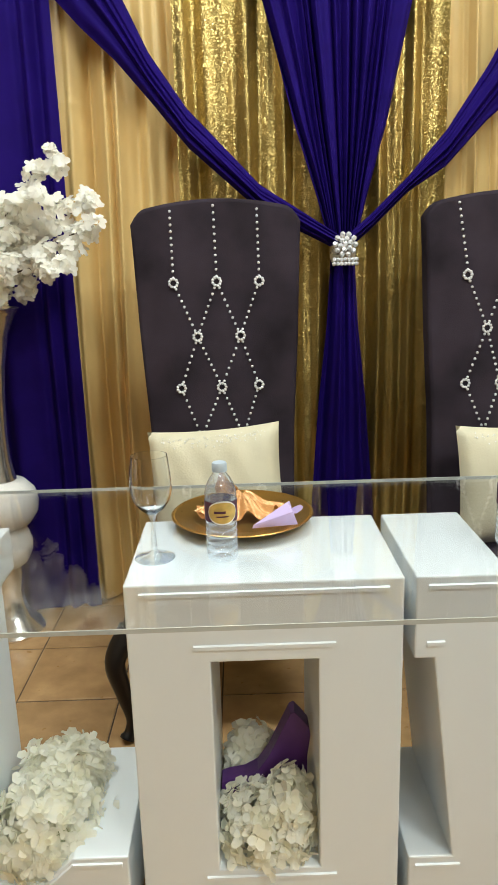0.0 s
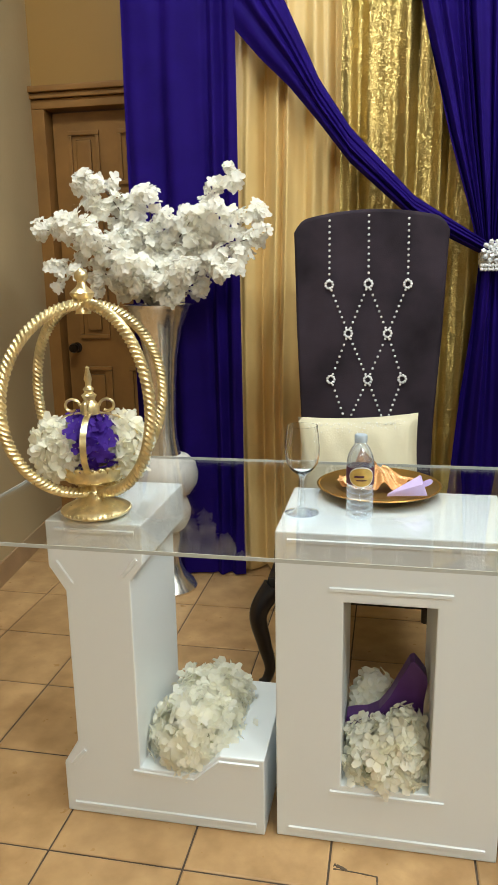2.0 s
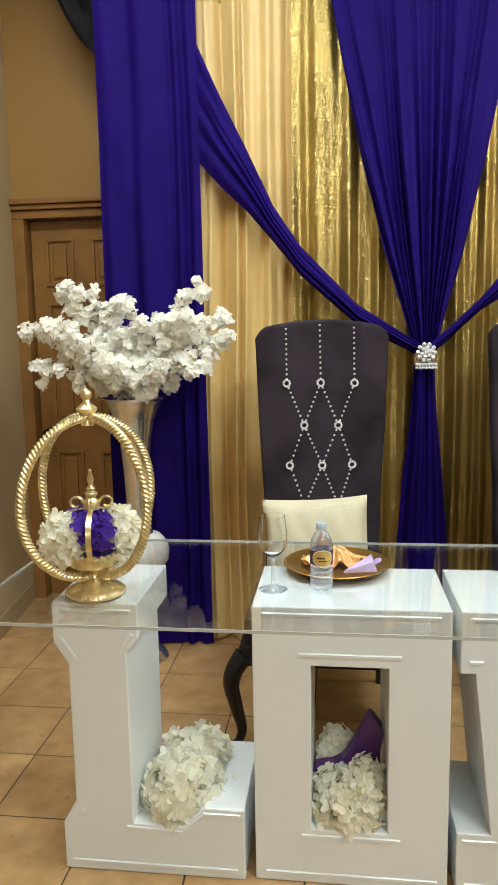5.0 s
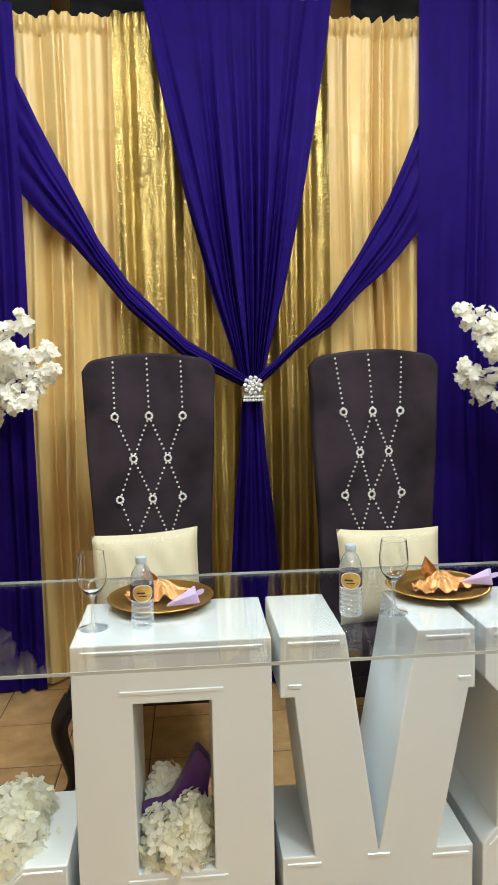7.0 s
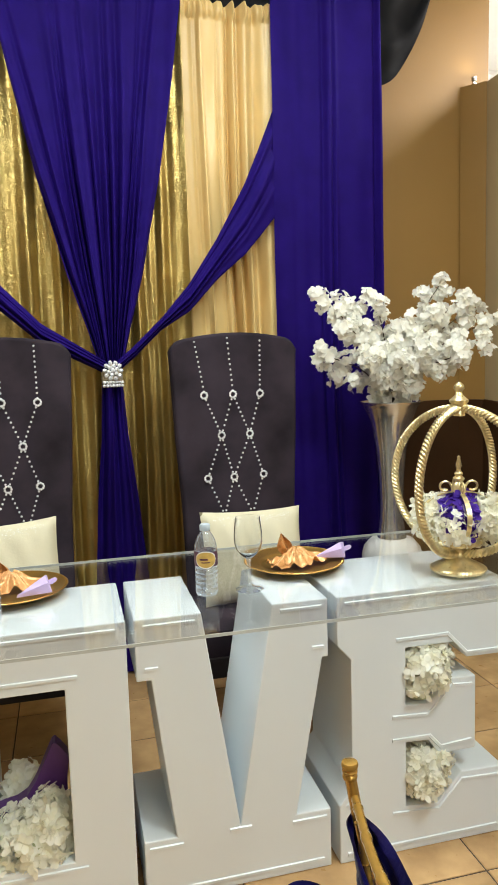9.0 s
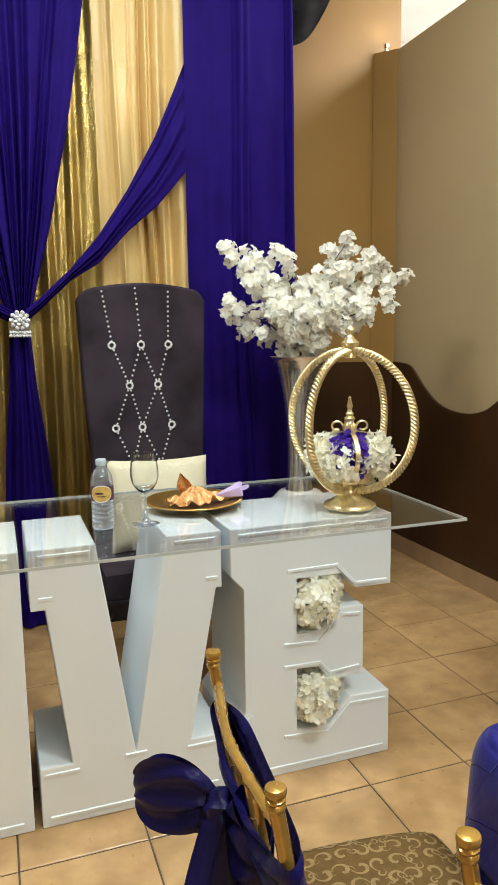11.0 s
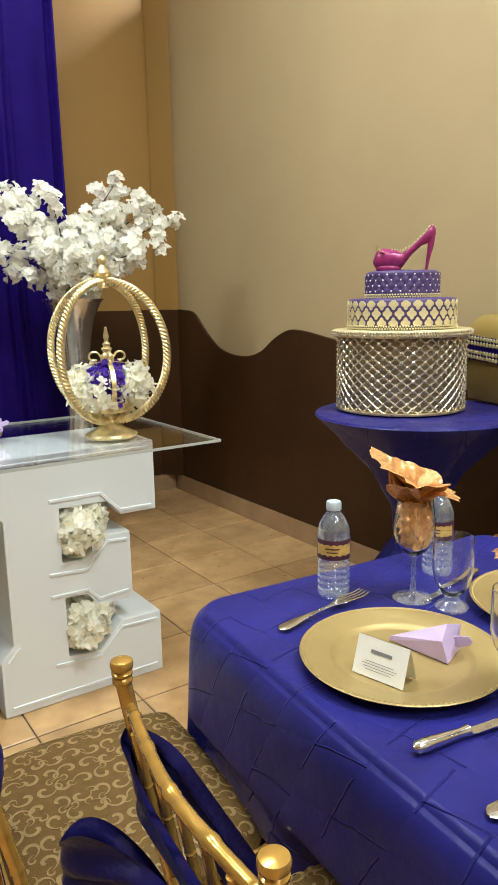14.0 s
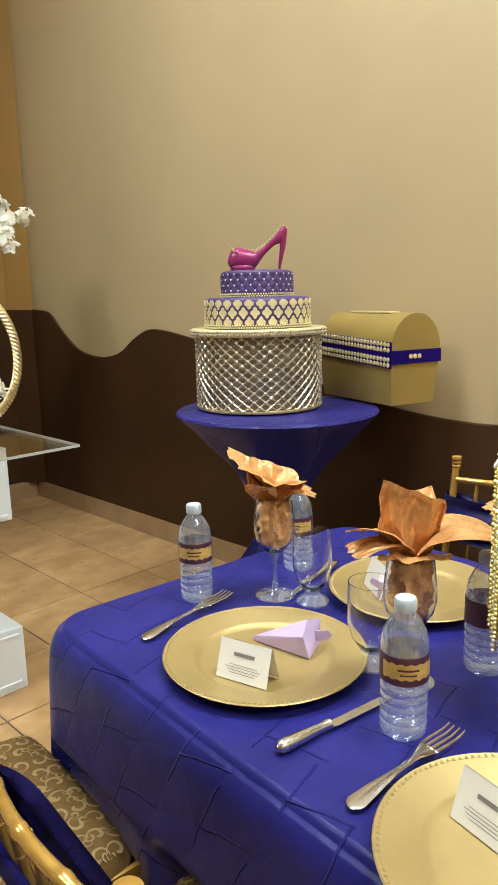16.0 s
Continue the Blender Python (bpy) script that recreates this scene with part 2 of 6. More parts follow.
def pleat(m, size):
    """Broken lines of small pulled pleats, as relief."""
    nt = m.node_tree
    b = nt.nodes["Principled BSDF"]
    co = nt.nodes.new("ShaderNodeTexCoord")
    wob = nt.nodes.new("ShaderNodeTexNoise")
    wob.inputs["Scale"].default_value = 7
    nt.links.new(co.outputs["Object"], wob.inputs["Vector"])

    def node(op, a, c=None):
        n = nt.nodes.new("ShaderNodeMath")
        n.operation = op
        for k, v in enumerate((a, c)):
            if v is None:
                continue
            if isinstance(v, (int, float)):
                n.inputs[k].default_value = v
            else:
                nt.links.new(v, n.inputs[k])
        return n.outputs[0]

    def along(vec):
        d = nt.nodes.new("ShaderNodeVectorMath")
        d.operation = "DOT_PRODUCT"
        nt.links.new(co.outputs["Object"], d.inputs[0])
        d.inputs[1].default_value = vec
        return node("ADD", node("MULTIPLY", d.outputs["Value"], 1 / size), node("MULTIPLY", wob.outputs["Fac"], 0.35))
    p, q = along((1, 0.25, 0.9)), along((-0.3, 1, 0.55))

    def ridge(a, c, phase):
        dist = node("ABSOLUTE", node("SUBTRACT", node("FRACT", a), 0.5))
        line = nt.nodes.new("ShaderNodeMapRange")
        line.interpolation_type = "SMOOTHSTEP"
        line.inputs["From Min"].default_value, line.inputs["From Max"].default_value = 0.0, 0.028
        line.inputs["To Min"].default_value, line.inputs["To Max"].default_value = 1.0, 0.0
        nt.links.new(dist, line.inputs["Value"])
        cut = node("GREATER_THAN", node("SINE", node("ADD", node("MULTIPLY", c, 3.1416), node("MULTIPLY", node("FLOOR", a), 3.1416 + phase))), -0.15)
        return node("MULTIPLY", line.outputs["Result"], cut)
    near = node("MINIMUM", node("ABSOLUTE", node("SUBTRACT", node("FRACT", p), 0.5)), node("ABSOLUTE", node("SUBTRACT", node("FRACT", q), 0.5)))
    puff = node("MULTIPLY", node("POWER", near, 0.6), 0.42)
    h = node("ADD", node("ADD", ridge(p, q, 0.1), node("MULTIPLY", ridge(q, p, 0.4), 0.7)), puff)
    bp = nt.nodes.new("ShaderNodeBump")
    bp.inputs["Strength"].default_value, bp.inputs["Distance"].default_value = 0.8, 0.006
    nt.links.new(h, bp.inputs["Height"])
    old = b.inputs["Normal"].links[0].from_socket
    nt.links.new(old, bp.inputs["Normal"])
    nt.links.new(bp.outputs["Normal"], b.inputs["Normal"])


pleat(M_CLOTH, 0.1)


M_BROCADE = material("brown_brocade", (0.135, 0.078, 0.026), 0.6, vary=0.14, scale=60, bump=0.35, bump_scale=420, spec=0.1)
M_SCROLL = material("tan_brocade_scroll", (0.27, 0.18, 0.08), 0.5, vary=0.15, scale=80, bump=0.3, bump_scale=420, spec=0.2)


# ---- building helpers ----
def mesh_of(bm, name, mat, smooth=False):
    me = bpy.data.meshes.new(name)
    bm.normal_update()
    bm.to_mesh(me)
    bm.free()
    for m in (mat if isinstance(mat, (list, tuple)) else [mat]):
        me.materials.append(m)
    if smooth:
        me.polygons.foreach_set("use_smooth", [True] * len(me.polygons))
        me.set_sharp_from_angle(angle=radians(48))
    return me


def part(name, bm, mat, parent=None, label="", smooth=False):
    ob = new(name, mesh_of(bm, name, mat, smooth))
    if parent:
        ob.parent = parent
    return tagged(ob, label=label)


def base(name, m, label, category, group=""):
    ob = new(name)
    ob.empty_display_size = 0.05
    ob.matrix_world = m
    return tagged(ob, label, category, group)


def box(bm, x0, x1, y0, y1, z0, z1, bevel=0.0):
    r = bmesh.ops.create_cube(bm, size=1.0)
    for v in r["verts"]:
        v.co = Vector(((x0 + x1) / 2 + v.co.x * (x1 - x0), (y0 + y1) / 2 + v.co.y * (y1 - y0), (z0 + z1) / 2 + v.co.z * (z1 - z0)))
    if bevel:
        es = list({e for v in r["verts"] for e in v.link_edges})
        bmesh.ops.bevel(bm, geom=es, offset=bevel, segments=2, affect="EDGES", profile=0.7)
    return bm


def lathe(profile, seg=32, bm=None, at=(0, 0, 0)):
    bm = bm or bmesh.new()
    rings = []
    for r, z in profile:
        if r < 1e-5:
            rings.append([bm.verts.new((at[0], at[1], at[2] + z))])
        else:
            rings.append([bm.verts.new((at[0] + r * math.cos(2 * math.pi * k / seg), at[1] + r * math.sin(2 * math.pi * k / seg), at[2] + z)) for k in range(seg)])
    for a, b in zip(rings, rings[1:]):
        for k in range(seg):
            q = (k + 1) % seg
            if len(a) == 1 and len(b) == 1:
                continue
            if len(a) == 1:
                bm.faces.new((a[0], b[q], b[k]))
            elif len(b) == 1:
                bm.faces.new((a[k], a[q], b[0]))
            else:
                bm.faces.new((a[k], a[q], b[q], b[k]))
    bmesh.ops.recalc_face_normals(bm, faces=bm.faces)
    return bm


def smooth_curve(points, per=6):
    """Catmull-Rom through the points."""
    pts = [Vector(p) for p in points]
    out = []
    for i in range(len(pts) - 1):
        p0, p1, p2, p3 = pts[max(0, i - 1)], pts[i], pts[i + 1], pts[min(len(pts) - 1, i + 2)]
        for k in range(per):
            t = k / per
            out.append(0.5 * ((2 * p1) + (p2 - p0) * t + (2 * p0 - 5 * p1 + 4 * p2 - p3) * t * t + (3 * p1 - p0 - 3 * p2 + p3) * t ** 3))
    out.append(pts[-1])
    return out


def tube(points, radius, seg=8, bm=None, closed=False):
    """radius: a number or a function of 0..1 along the way."""
    bm = bm or bmesh.new()
    pts = [Vector(p) for p in points]
    n = len(pts)
    rings = []
    up = Vector((0, 0, 1))
    for i, p in enumerate(pts):
        if closed:
            d = (pts[(i + 1) % n] - pts[i - 1]).normalized()
        else:
            d = (pts[min(n - 1, i + 1)] - pts[max(0, i - 1)]).normalized()
        side = d.cross(up)
        if side.length < 0.05:
            side = d.cross(Vector((1, 0.3, 0)))
        side.normalize()
        nor = side.cross(d)
        up = nor
        r = radius(i / max(1, n - 1)) if callable(radius) else radius
        rings.append([bm.verts.new(p + r * (math.cos(2 * math.pi * k / seg) * side + math.sin(2 * math.pi * k / seg) * nor)) for k in range(seg)])
    for i in range(n if closed else n - 1):
        a, b = rings[i], rings[(i + 1) % n]
        for k in range(seg):
            q = (k + 1) % seg
            bm.faces.new((a[k], b[k], b[q], a[q]))
    if not closed:
        bm.faces.new(rings[0])
        bm.faces.new(list(reversed(rings[-1])))
    bmesh.ops.recalc_face_normals(bm, faces=bm.faces)
    return bm


def prism(poly, y0, y1, bevel=0.0, bm=None):
    """A polygon in x, z pushed from y0 to y1."""
    bm = bm or bmesh.new()
    a = [bm.verts.new((x, y0, z)) for x, z in poly]
    b = [bm.verts.new((x, y1, z)) for x, z in poly]
    f = bm.faces.new(a)
    g = bm.faces.new(list(reversed(b)))
    for i in range(len(poly)):
        j = (i + 1) % len(poly)
        bm.faces.new((a[j], a[i], b[i], b[j]))
    bmesh.ops.recalc_face_normals(bm, faces=bm.faces)
    if bevel:
        bmesh.ops.bevel(bm, geom=list(bm.edges), offset=bevel, segments=2, affect="EDGES", profile=0.7)
    return bm


def sheet(fn, nu, nv, bm=None, closed_u=False):
    bm = bm or bmesh.new()
    grid = [[bm.verts.new(fn(i / nu, j / nv)) for i in range(nu if closed_u else nu + 1)] for j in range(nv + 1)]
    for j in range(nv):
        for i in range(nu):
            q = (i + 1) % nu if closed_u else i + 1
            bm.faces.new((grid[j][i], grid[j][q], grid[j + 1][q], grid[j + 1][i]))
    return bm


def lerp(a, b, t):
    return a + (b - a) * t


def interp(x, xs, ys):
    return float(np.interp(x, xs, ys))


# ---- the room ----
YB, XR, XL = 2.4, 3.2, -1.76
SOUTH, WEST, EAST = -6.0, -4.5, 6.6


def structure(name, bm, mat, label, category):
    return tagged(part(name, bm, mat), label, category, kind="structure")


def upright(plan, z0, z1):
    """A wall that stands on any outline."""
    bm = bmesh.new()
    lo, hi = [[bm.verts.new((x, y, z)) for x, y in plan] for z in (z0, z1)]
    bm.faces.new(lo)
    bm.faces.new(hi)
    for i in range(len(plan)):
        j = (i + 1) % len(plan)
        bm.faces.new((lo[i], lo[j], hi[j], hi[i]))
    bmesh.ops.recalc_face_normals(bm, faces=bm.faces)
    return bm


floor = structure("floor", box(bmesh.new(), WEST - 0.2, EAST + 0.2, SOUTH - 0.2, YB + 0.2, -0.12, -0.004), M_GROUT, "square beige ceramic tiles with dark grout joints", "floor")
structure("ceiling", box(bmesh.new(), WEST - 0.2, EAST + 0.2, SOUTH - 0.2, YB + 2.2, CEIL, CEIL + 0.12), M_CEIL, "plain cream painted ceiling over the hall", "ceiling")

# back wall with its door opening, upper part mustard, a brown dado at the partition end
D0, D1, DTOP = -1.71, -0.96, 2.49
wall = bmesh.new()
box(wall, WEST, D0, YB, YB + 0.2, 0, CEIL)
box(wall, D0, D1, YB, YB + 0.2, DTOP, CEIL)
box(wall, D1, 3.3, YB, YB + 0.2, 0, CEIL)
structure("wall_north", wall, M_GOLDWALL, "mustard painted wall behind the backdrop", "wall")
structure("dado_north", box(bmesh.new(), 2.1, XR, YB - 0.012, YB, 0.12, 1.335), M_BROWN, "dark brown painted lower wall", "wall")
STRIP = [(3.085, YB - 0.0135), (XR - 0.004, YB - 0.15), (XR - 0.004, YB - 0.0135)]
structure("pilaster", upright(STRIP, 1.335, 3.385), M_GOLDWALL, "narrow mustard pilaster in the wall corner", "wall")
structure("pilaster_foot", upright(STRIP, 0.12, 1.333), M_BROWN, "dark brown foot of the corner pilaster", "wall")
# wall beside the door: a pier that stands forward into the hall

PX, PY = -1.64, 1.34
structure("wall_west_pier", upright([(WEST, PY), (PX, PY), (XL, YB), (WEST, YB)], 0, CEIL), M_WALL, "beige painted pier beside the brown door", "wall")
structure("wall_west", box(bmesh.new(), WEST - 0.2, WEST, SOUTH, YB, 0, CEIL), M_WALL, "plain beige painted side wall", "wall")
structure("wall_south", box(bmesh.new(), WEST, EAST, SOUTH - 0.2, SOUTH, 0, CEIL), M_WALL, "plain beige painted end wall", "wall")
# partition with an open strip above it, beside the bright hall
structure("wall_east", box(bmesh.new(), XR, XR + 0.14, SOUTH, YB, 0, 3.385, 0.008), M_WALL, "beige painted partition with an open top", "wall")
hall = bmesh.new()
box(hall, EAST, EAST + 0.2, SOUTH, YB + 2, 0, CEIL)
box(hall, 3.3, EAST, YB + 1.8, YB + 2.0, 0, CEIL)
box(hall, 3.1, 3.3, YB + 0.2, YB + 2.0, 0, CEIL)
# added white panel below the cream ceiling stands in for stronger hall light
structure("hall_brightening_panel", box(bmesh.new(), 3.36, EAST, SOUTH, YB + 1.8, CEIL - 0.03, CEIL - 0.004), M_WHITEWALL, "white panel added under the hall ceiling to brighten it", "ceiling")
structure("wall_hall", hall, M_WHITEWALL, "white walls of the bright room beyond the partition", "wall")
structure("hall_floor", box(bmesh.new(), 3.3, EAST, YB + 0.2, YB + 2.0, -0.12, -0.004), M_GROUT, "floor of the neighbouring room", "floor")


# wavy brown dado on the partition
def wave(y):
    ys = [-6, -4.9, -3.7, -2.4, -1.04, 0.6, 0.92, 1.09, 1.24, 1.45, 1.71, 1.87, 2.03, 2.14, 2.4]
    zs = [1.0, 1.25, 0.95, 1.28, 0.905, 1.185, 1.224, 1.172, 1.085, 1.048, 1.088, 1.185, 1.312, 1.331, 1.335]
    y = max(ys[0], min(ys[-1], y))
    k = max(i for i in range(len(ys) - 1) if ys[i] <= y)
    slope = [0.0 if i in (0, len(ys) - 1) or (zs[i + 1] - zs[i]) * (zs[i] - zs[i - 1]) <= 0 else 0.5 * ((zs[i + 1] - zs[i]) / (ys[i + 1] - ys[i]) + (zs[i] - zs[i - 1]) / (ys[i] - ys[i - 1])) for i in (k, k + 1)]
    d = ys[k + 1] - ys[k]
    t = (y - ys[k]) / d
    return (2 * t ** 3 - 3 * t * t + 1) * zs[k] + (t ** 3 - 2 * t * t + t) * d * slope[0] + (3 * t * t - 2 * t ** 3) * zs[k + 1] + (t ** 3 - t * t) * d * slope[1]


bm = bmesh.new()
N = 240
rows = []
for i in range(N + 1):
    y = lerp(SOUTH + 0.01, YB - 0.15, i / N)
    z = wave(y)
    rows.append([bm.verts.new((XR, y, 0.12)), bm.verts.new((XR - 0.014, y, 0.12)), bm.verts.new((XR - 0.014, y, z - 0.004)), bm.verts.new((XR - 0.010, y, z)), bm.verts.new((XR, y, z))])
for a, b in zip(rows, rows[1:]):
    for k in range(4):
        bm.faces.new((a[k], b[k], b[k + 1], a[k + 1]))
bmesh.ops.recalc_face_normals(bm, faces=bm.faces)
structure("dado_east", bm, M_BROWN, "dark brown dado with a wavy top edge", "wall")
# skirting
sk = bmesh.new()
box(sk, XR - 0.018, XR, SOUTH, YB - 0.03, 0, 0.118, 0.003)
structure("skirting_east", sk, M_SKIRT, "tan tile skirting along the partition", "skirting")
sk = bmesh.new()
box(sk, D1 + 0.12, XR - 0.02, YB - 0.03, YB, 0, 0.118, 0.003)
structure("skirting_north", sk, M_SKIRT, "tan tile skirting along the back wall", "skirting")
sk = bmesh.new()
sk.free()
structure("skirting_pier", upright([(WEST, PY - 0.014), (PX + 0.014, PY - 0.014), (XL + 0.014, YB - 0.06), (XL, YB - 0.06), (PX, PY), (WEST, PY)], 0, 0.12), M_SKIRT, "tan tile skirting round the pier", "skirting")

# ceiling lamps
for px, py in PANELS:
    lamp = base("ceiling_light", pose(px, py, CEIL), "flat square ceiling light with a warm diffuser", "ceiling light", "ceiling lights")
    fr = bmesh.new()
    box(fr, -0.5, 0.5, -0.3, -0.26, -0.05, 0, 0.004)
    box(fr, -0.5, 0.5, 0.26, 0.3, -0.05, 0, 0.004)
    box(fr, -0.5, -0.46, -0.26, 0.26, -0.05, 0, 0.004)
    box(fr, 0.46, 0.5, -0.26, 0.26, -0.05, 0, 0.004)
    part("frame", fr, M_LETTER, lamp)
    part("diffuser", box(bmesh.new(), -0.46, 0.46, -0.26, 0.26, -0.02, 0), M_LAMP, lamp)

# six-panel door
door = base("door", pose(D0, YB, 0), "closed brown varnished six-panel door in its frame", "door")
part("leaf", box(bmesh.new(), 0.04, D1 - D0 - 0.04, 0.05, 0.09, 0.01, DTOP - 0.04), M_DOOR, door)
for z0, z1 in ((0.2, 1.0), (1.17, 1.95), (2.05, 2.35)):
    for x0, x1 in ((0.13, 0.32), (0.43, 0.62)):
        p = bmesh.new()
        for a, b, c, d in ((x0, x1, z0, z0 + 0.025), (x0, x1, z1 - 0.025, z1), (x0, x0 + 0.025, z0 + 0.0255, z1 - 0.0255), (x1 - 0.025, x1, z0 + 0.0255, z1 - 0.0255)):
            box(p, a, b, 0.034, 0.05, c, d, 0.006)
        box(p, x0 + 0.05, x1 - 0.05, 0.036, 0.05, z0 + 0.05, z1 - 0.05, 0.012)
        part("panel", p, M_DOOR, door)
fr = bmesh.new()
box(fr, -0.06, 0.03, -0.03, 0.1, 0, DTOP - 0.03, 0.008)
box(fr, D1 - D0 - 0.03, D1 - D0 + 0.06, -0.03, 0.1, 0, DTOP - 0.03, 0.008)
box(fr, -0.06, D1 - D0 + 0.06, -0.03, 0.1, DTOP - 0.03, DTOP + 0.02, 0.008)
part("frame", fr, M_DOOR, door)
cr = bmesh.new()
box(cr, -0.065, D1 - D0 + 0.12, -0.05, -0.001, DTOP + 0.022, DTOP + 0.05, 0.006)
box(cr, -0.068, D1 - D0 + 0.14, -0.07, -0.001, DTOP + 0.052, DTOP + 0.085, 0.01)
part("cornice", cr, M_DOOR, door)
kn = lathe([(0, 0), (0.03, 0), (0.032, 0.006), (0.012, 0.012), (0.012, 0.035), (0.026, 0.045), (0.03, 0.06), (0.024, 0.075), (0, 0.08)], 20)
bmesh.ops.rotate(kn, verts=kn.verts, cent=(0, 0, 0), matrix=Matrix.Rotation(radians(90), 3, "X"))
bmesh.ops.translate(kn, verts=kn.verts, vec=(0.1, 0.05, 1.115))
part("knob", kn, M_KNOB, door, "dark bronze door knob", True)

# small spot on the pilaster that lights the wall upwards
spot = base("uplight", pose(3.15, YB - 0.07, 3.385) @ Matrix.Scale(0.6, 4), "small metal uplight standing on the pilaster top", "lamp")
part("housing", lathe([(0, 0), (0.03, 0), (0.03, 0.01), (0.012, 0.014), (0.012, 0.03), (0.028, 0.04), (0.032, 0.075), (0.028, 0.075), (0.022, 0.05), (0, 0.048)], 20), M_STEEL, spot, "", True)
part("bulb", lathe([(0, 0.05), (0.012, 0.052), (0.014, 0.064), (0, 0.07)], 12), M_LAMP, spot, "glowing bulb", True)
sd = bpy.data.lights.new("uplight_glow", "SPOT")
sd.energy, sd.spot_size, sd.spot_blend, sd.color, sd.shadow_soft_size = 0.8, radians(150), 1.0, (1, 0.97, 0.92), 0.02
so = new("uplight_glow", sd)
so.matrix_world = look((3.15, YB - 0.07, 3.45), (2.95, YB, 4.3))


# ---- block letters ----
DEPTH, H = 0.39, 0.9


def trim(bm, pts, w=0.014, proud=0.0045):
    """A raised strip along a broken line on the front."""
    for n_, ((x0, z0), (x1, z1)) in enumerate(zip(pts, pts[1:])):
        d = Vector((x1 - x0, 0, z1 - z0))
        n = Vector((-d.z, 0, d.x)).normalized() * w / 2
        e = d.normalized() * w * 0.3
        a, b = Vector((x0, 0, z0)) - e, Vector((x1, 0, z1)) + e
        vs = []
        for y, k in ((0.001, 1.0), (-proud - 0.0007 * (n_ % 2), 0.6)):
            vs.append([bm.verts.new(p + n * s * k + Vector((0, y, 0))) for p, s in ((a, -1), (b, -1), (b, 1), (a, 1))])
        lo, hi = vs
        bm.faces.new(hi)
        for i in range(4):
            j = (i + 1) % 4
            bm.faces.new((lo[i], lo[j], hi[j], hi[i]))
    bmesh.ops.recalc_face_normals(bm, faces=bm.faces)
    return bm


def letter(kind, x, y, polys, trims, label):
    ob = base("block_letter", pose(x, y, 0), label, "block letter", "block letters of the table base")
    bm = bmesh.new()
    for p in polys:
        prism(p, 0, DEPTH, 0, bm)
    body = part("body", bm, M_LETTER, ob)
    bv = body.modifiers.new("bevel", "BEVEL")
    bv.width, bv.segments, bv.limit_method = 0.004, 2, "ANGLE"
    for t in trims:
        part("trim", trim(bmesh.new(), t), M_LETTER, ob)
    return ob


def letter_o(x, y):
    ob = base("block_letter", pose(x, y, 0), "white painted wooden block letter with a rectangular opening", "block letter", "block letters of the table base")
    w = 0.588
    out = [(0, 0), (w, 0), (w, H), (0, H)]
    hole = [(0.176, 0.183), (0.407, 0.183), (0.407, 0.717), (0.176, 0.717)]
    bm = bmesh.new()
    rings = {}
    for key, poly in (("o", out), ("h", hole)):
        for yy in (0, DEPTH):
            rings[key, yy] = [bm.verts.new((px, yy, pz)) for px, pz in poly]
    for i in range(4):
        j = (i + 1) % 4
        for yy in (0, DEPTH):
            bm.faces.new((rings["o", yy][i], rings["o", yy][j], rings["h", yy][j], rings["h", yy][i]))
        for key in "oh":
            bm.faces.new((rings[key, 0][i], rings[key, 0][j], rings[key, DEPTH][j], rings[key, DEPTH][i]))
    bmesh.ops.recalc_face_normals(bm, faces=bm.faces)
    body = part("body", bm, M_LETTER, ob)
    bv = body.modifiers.new("bevel", "BEVEL")
    bv.width, bv.segments, bv.limit_method = 0.004, 2, "ANGLE"
    for t in ([(0.036, 0.876), (0.552, 0.876)], [(0.144, 0.752), (0.439, 0.752)], [(0.15, 0.16), (0.441, 0.16)], [(0.038, 0.03), (0.553, 0.03)]):
        part("trim", trim(bmesh.new(), t), M_LETTER, ob)
    return ob


letter("L", -0.62, -0.01, [[(0, 0), (0.588, 0), (0.588, 0.238), (0.462, 0.238), (0.39, 0.17), (0.232, 0.17), (0.232, 0.74), (0.27, 0.79), (0.27, H), (0, H), (0, 0.77), (0.045, 0.70), (0.045, 0.235), (0, 0.16)]],
       [[(0.03, 0.876), (0.245, 0.876)], [(0.025, 0.782), (0.064, 0.725)], [(0.214, 0.757), (0.25, 0.8)], [(0.215, 0.158), (0.39, 0.15), (0.462, 0.218), (0.57, 0.218)], [(0.03, 0.03), (0.56, 0.03)], [(0.03, 0.165), (0.066, 0.207)]],
       "white painted wooden block letter with slab serifs")
letter_o(0, 0)
letter("V", 0.612, 0, [[(0, 0), (0.6, 0), (0.6, 0.2), (0.485, 0.2), (0.58, 0.71), (0.6, 0.71), (0.6, H), (0.42, H), (0.3, 0.2), (0.2, H), (0, H), (0, 0.71), (0.043, 0.71), (0.1, 0.2), (0, 0.2)]],
       [[(0.03, 0.876), (0.175, 0.876)], [(0.45, 0.876), (0.575, 0.876)], [(0.02, 0.175), (0.115, 0.175)], [(0.27, 0.19), (0.33, 0.19)], [(0.475, 0.175), (0.58, 0.175)], [(0.03, 0.03), (0.57, 0.03)], [(0.03, 0.745), (0.06, 0.745)], [(0.55, 0.745), (0.58, 0.745)]],
       "white painted wooden block letter with slanting arms on a plinth")
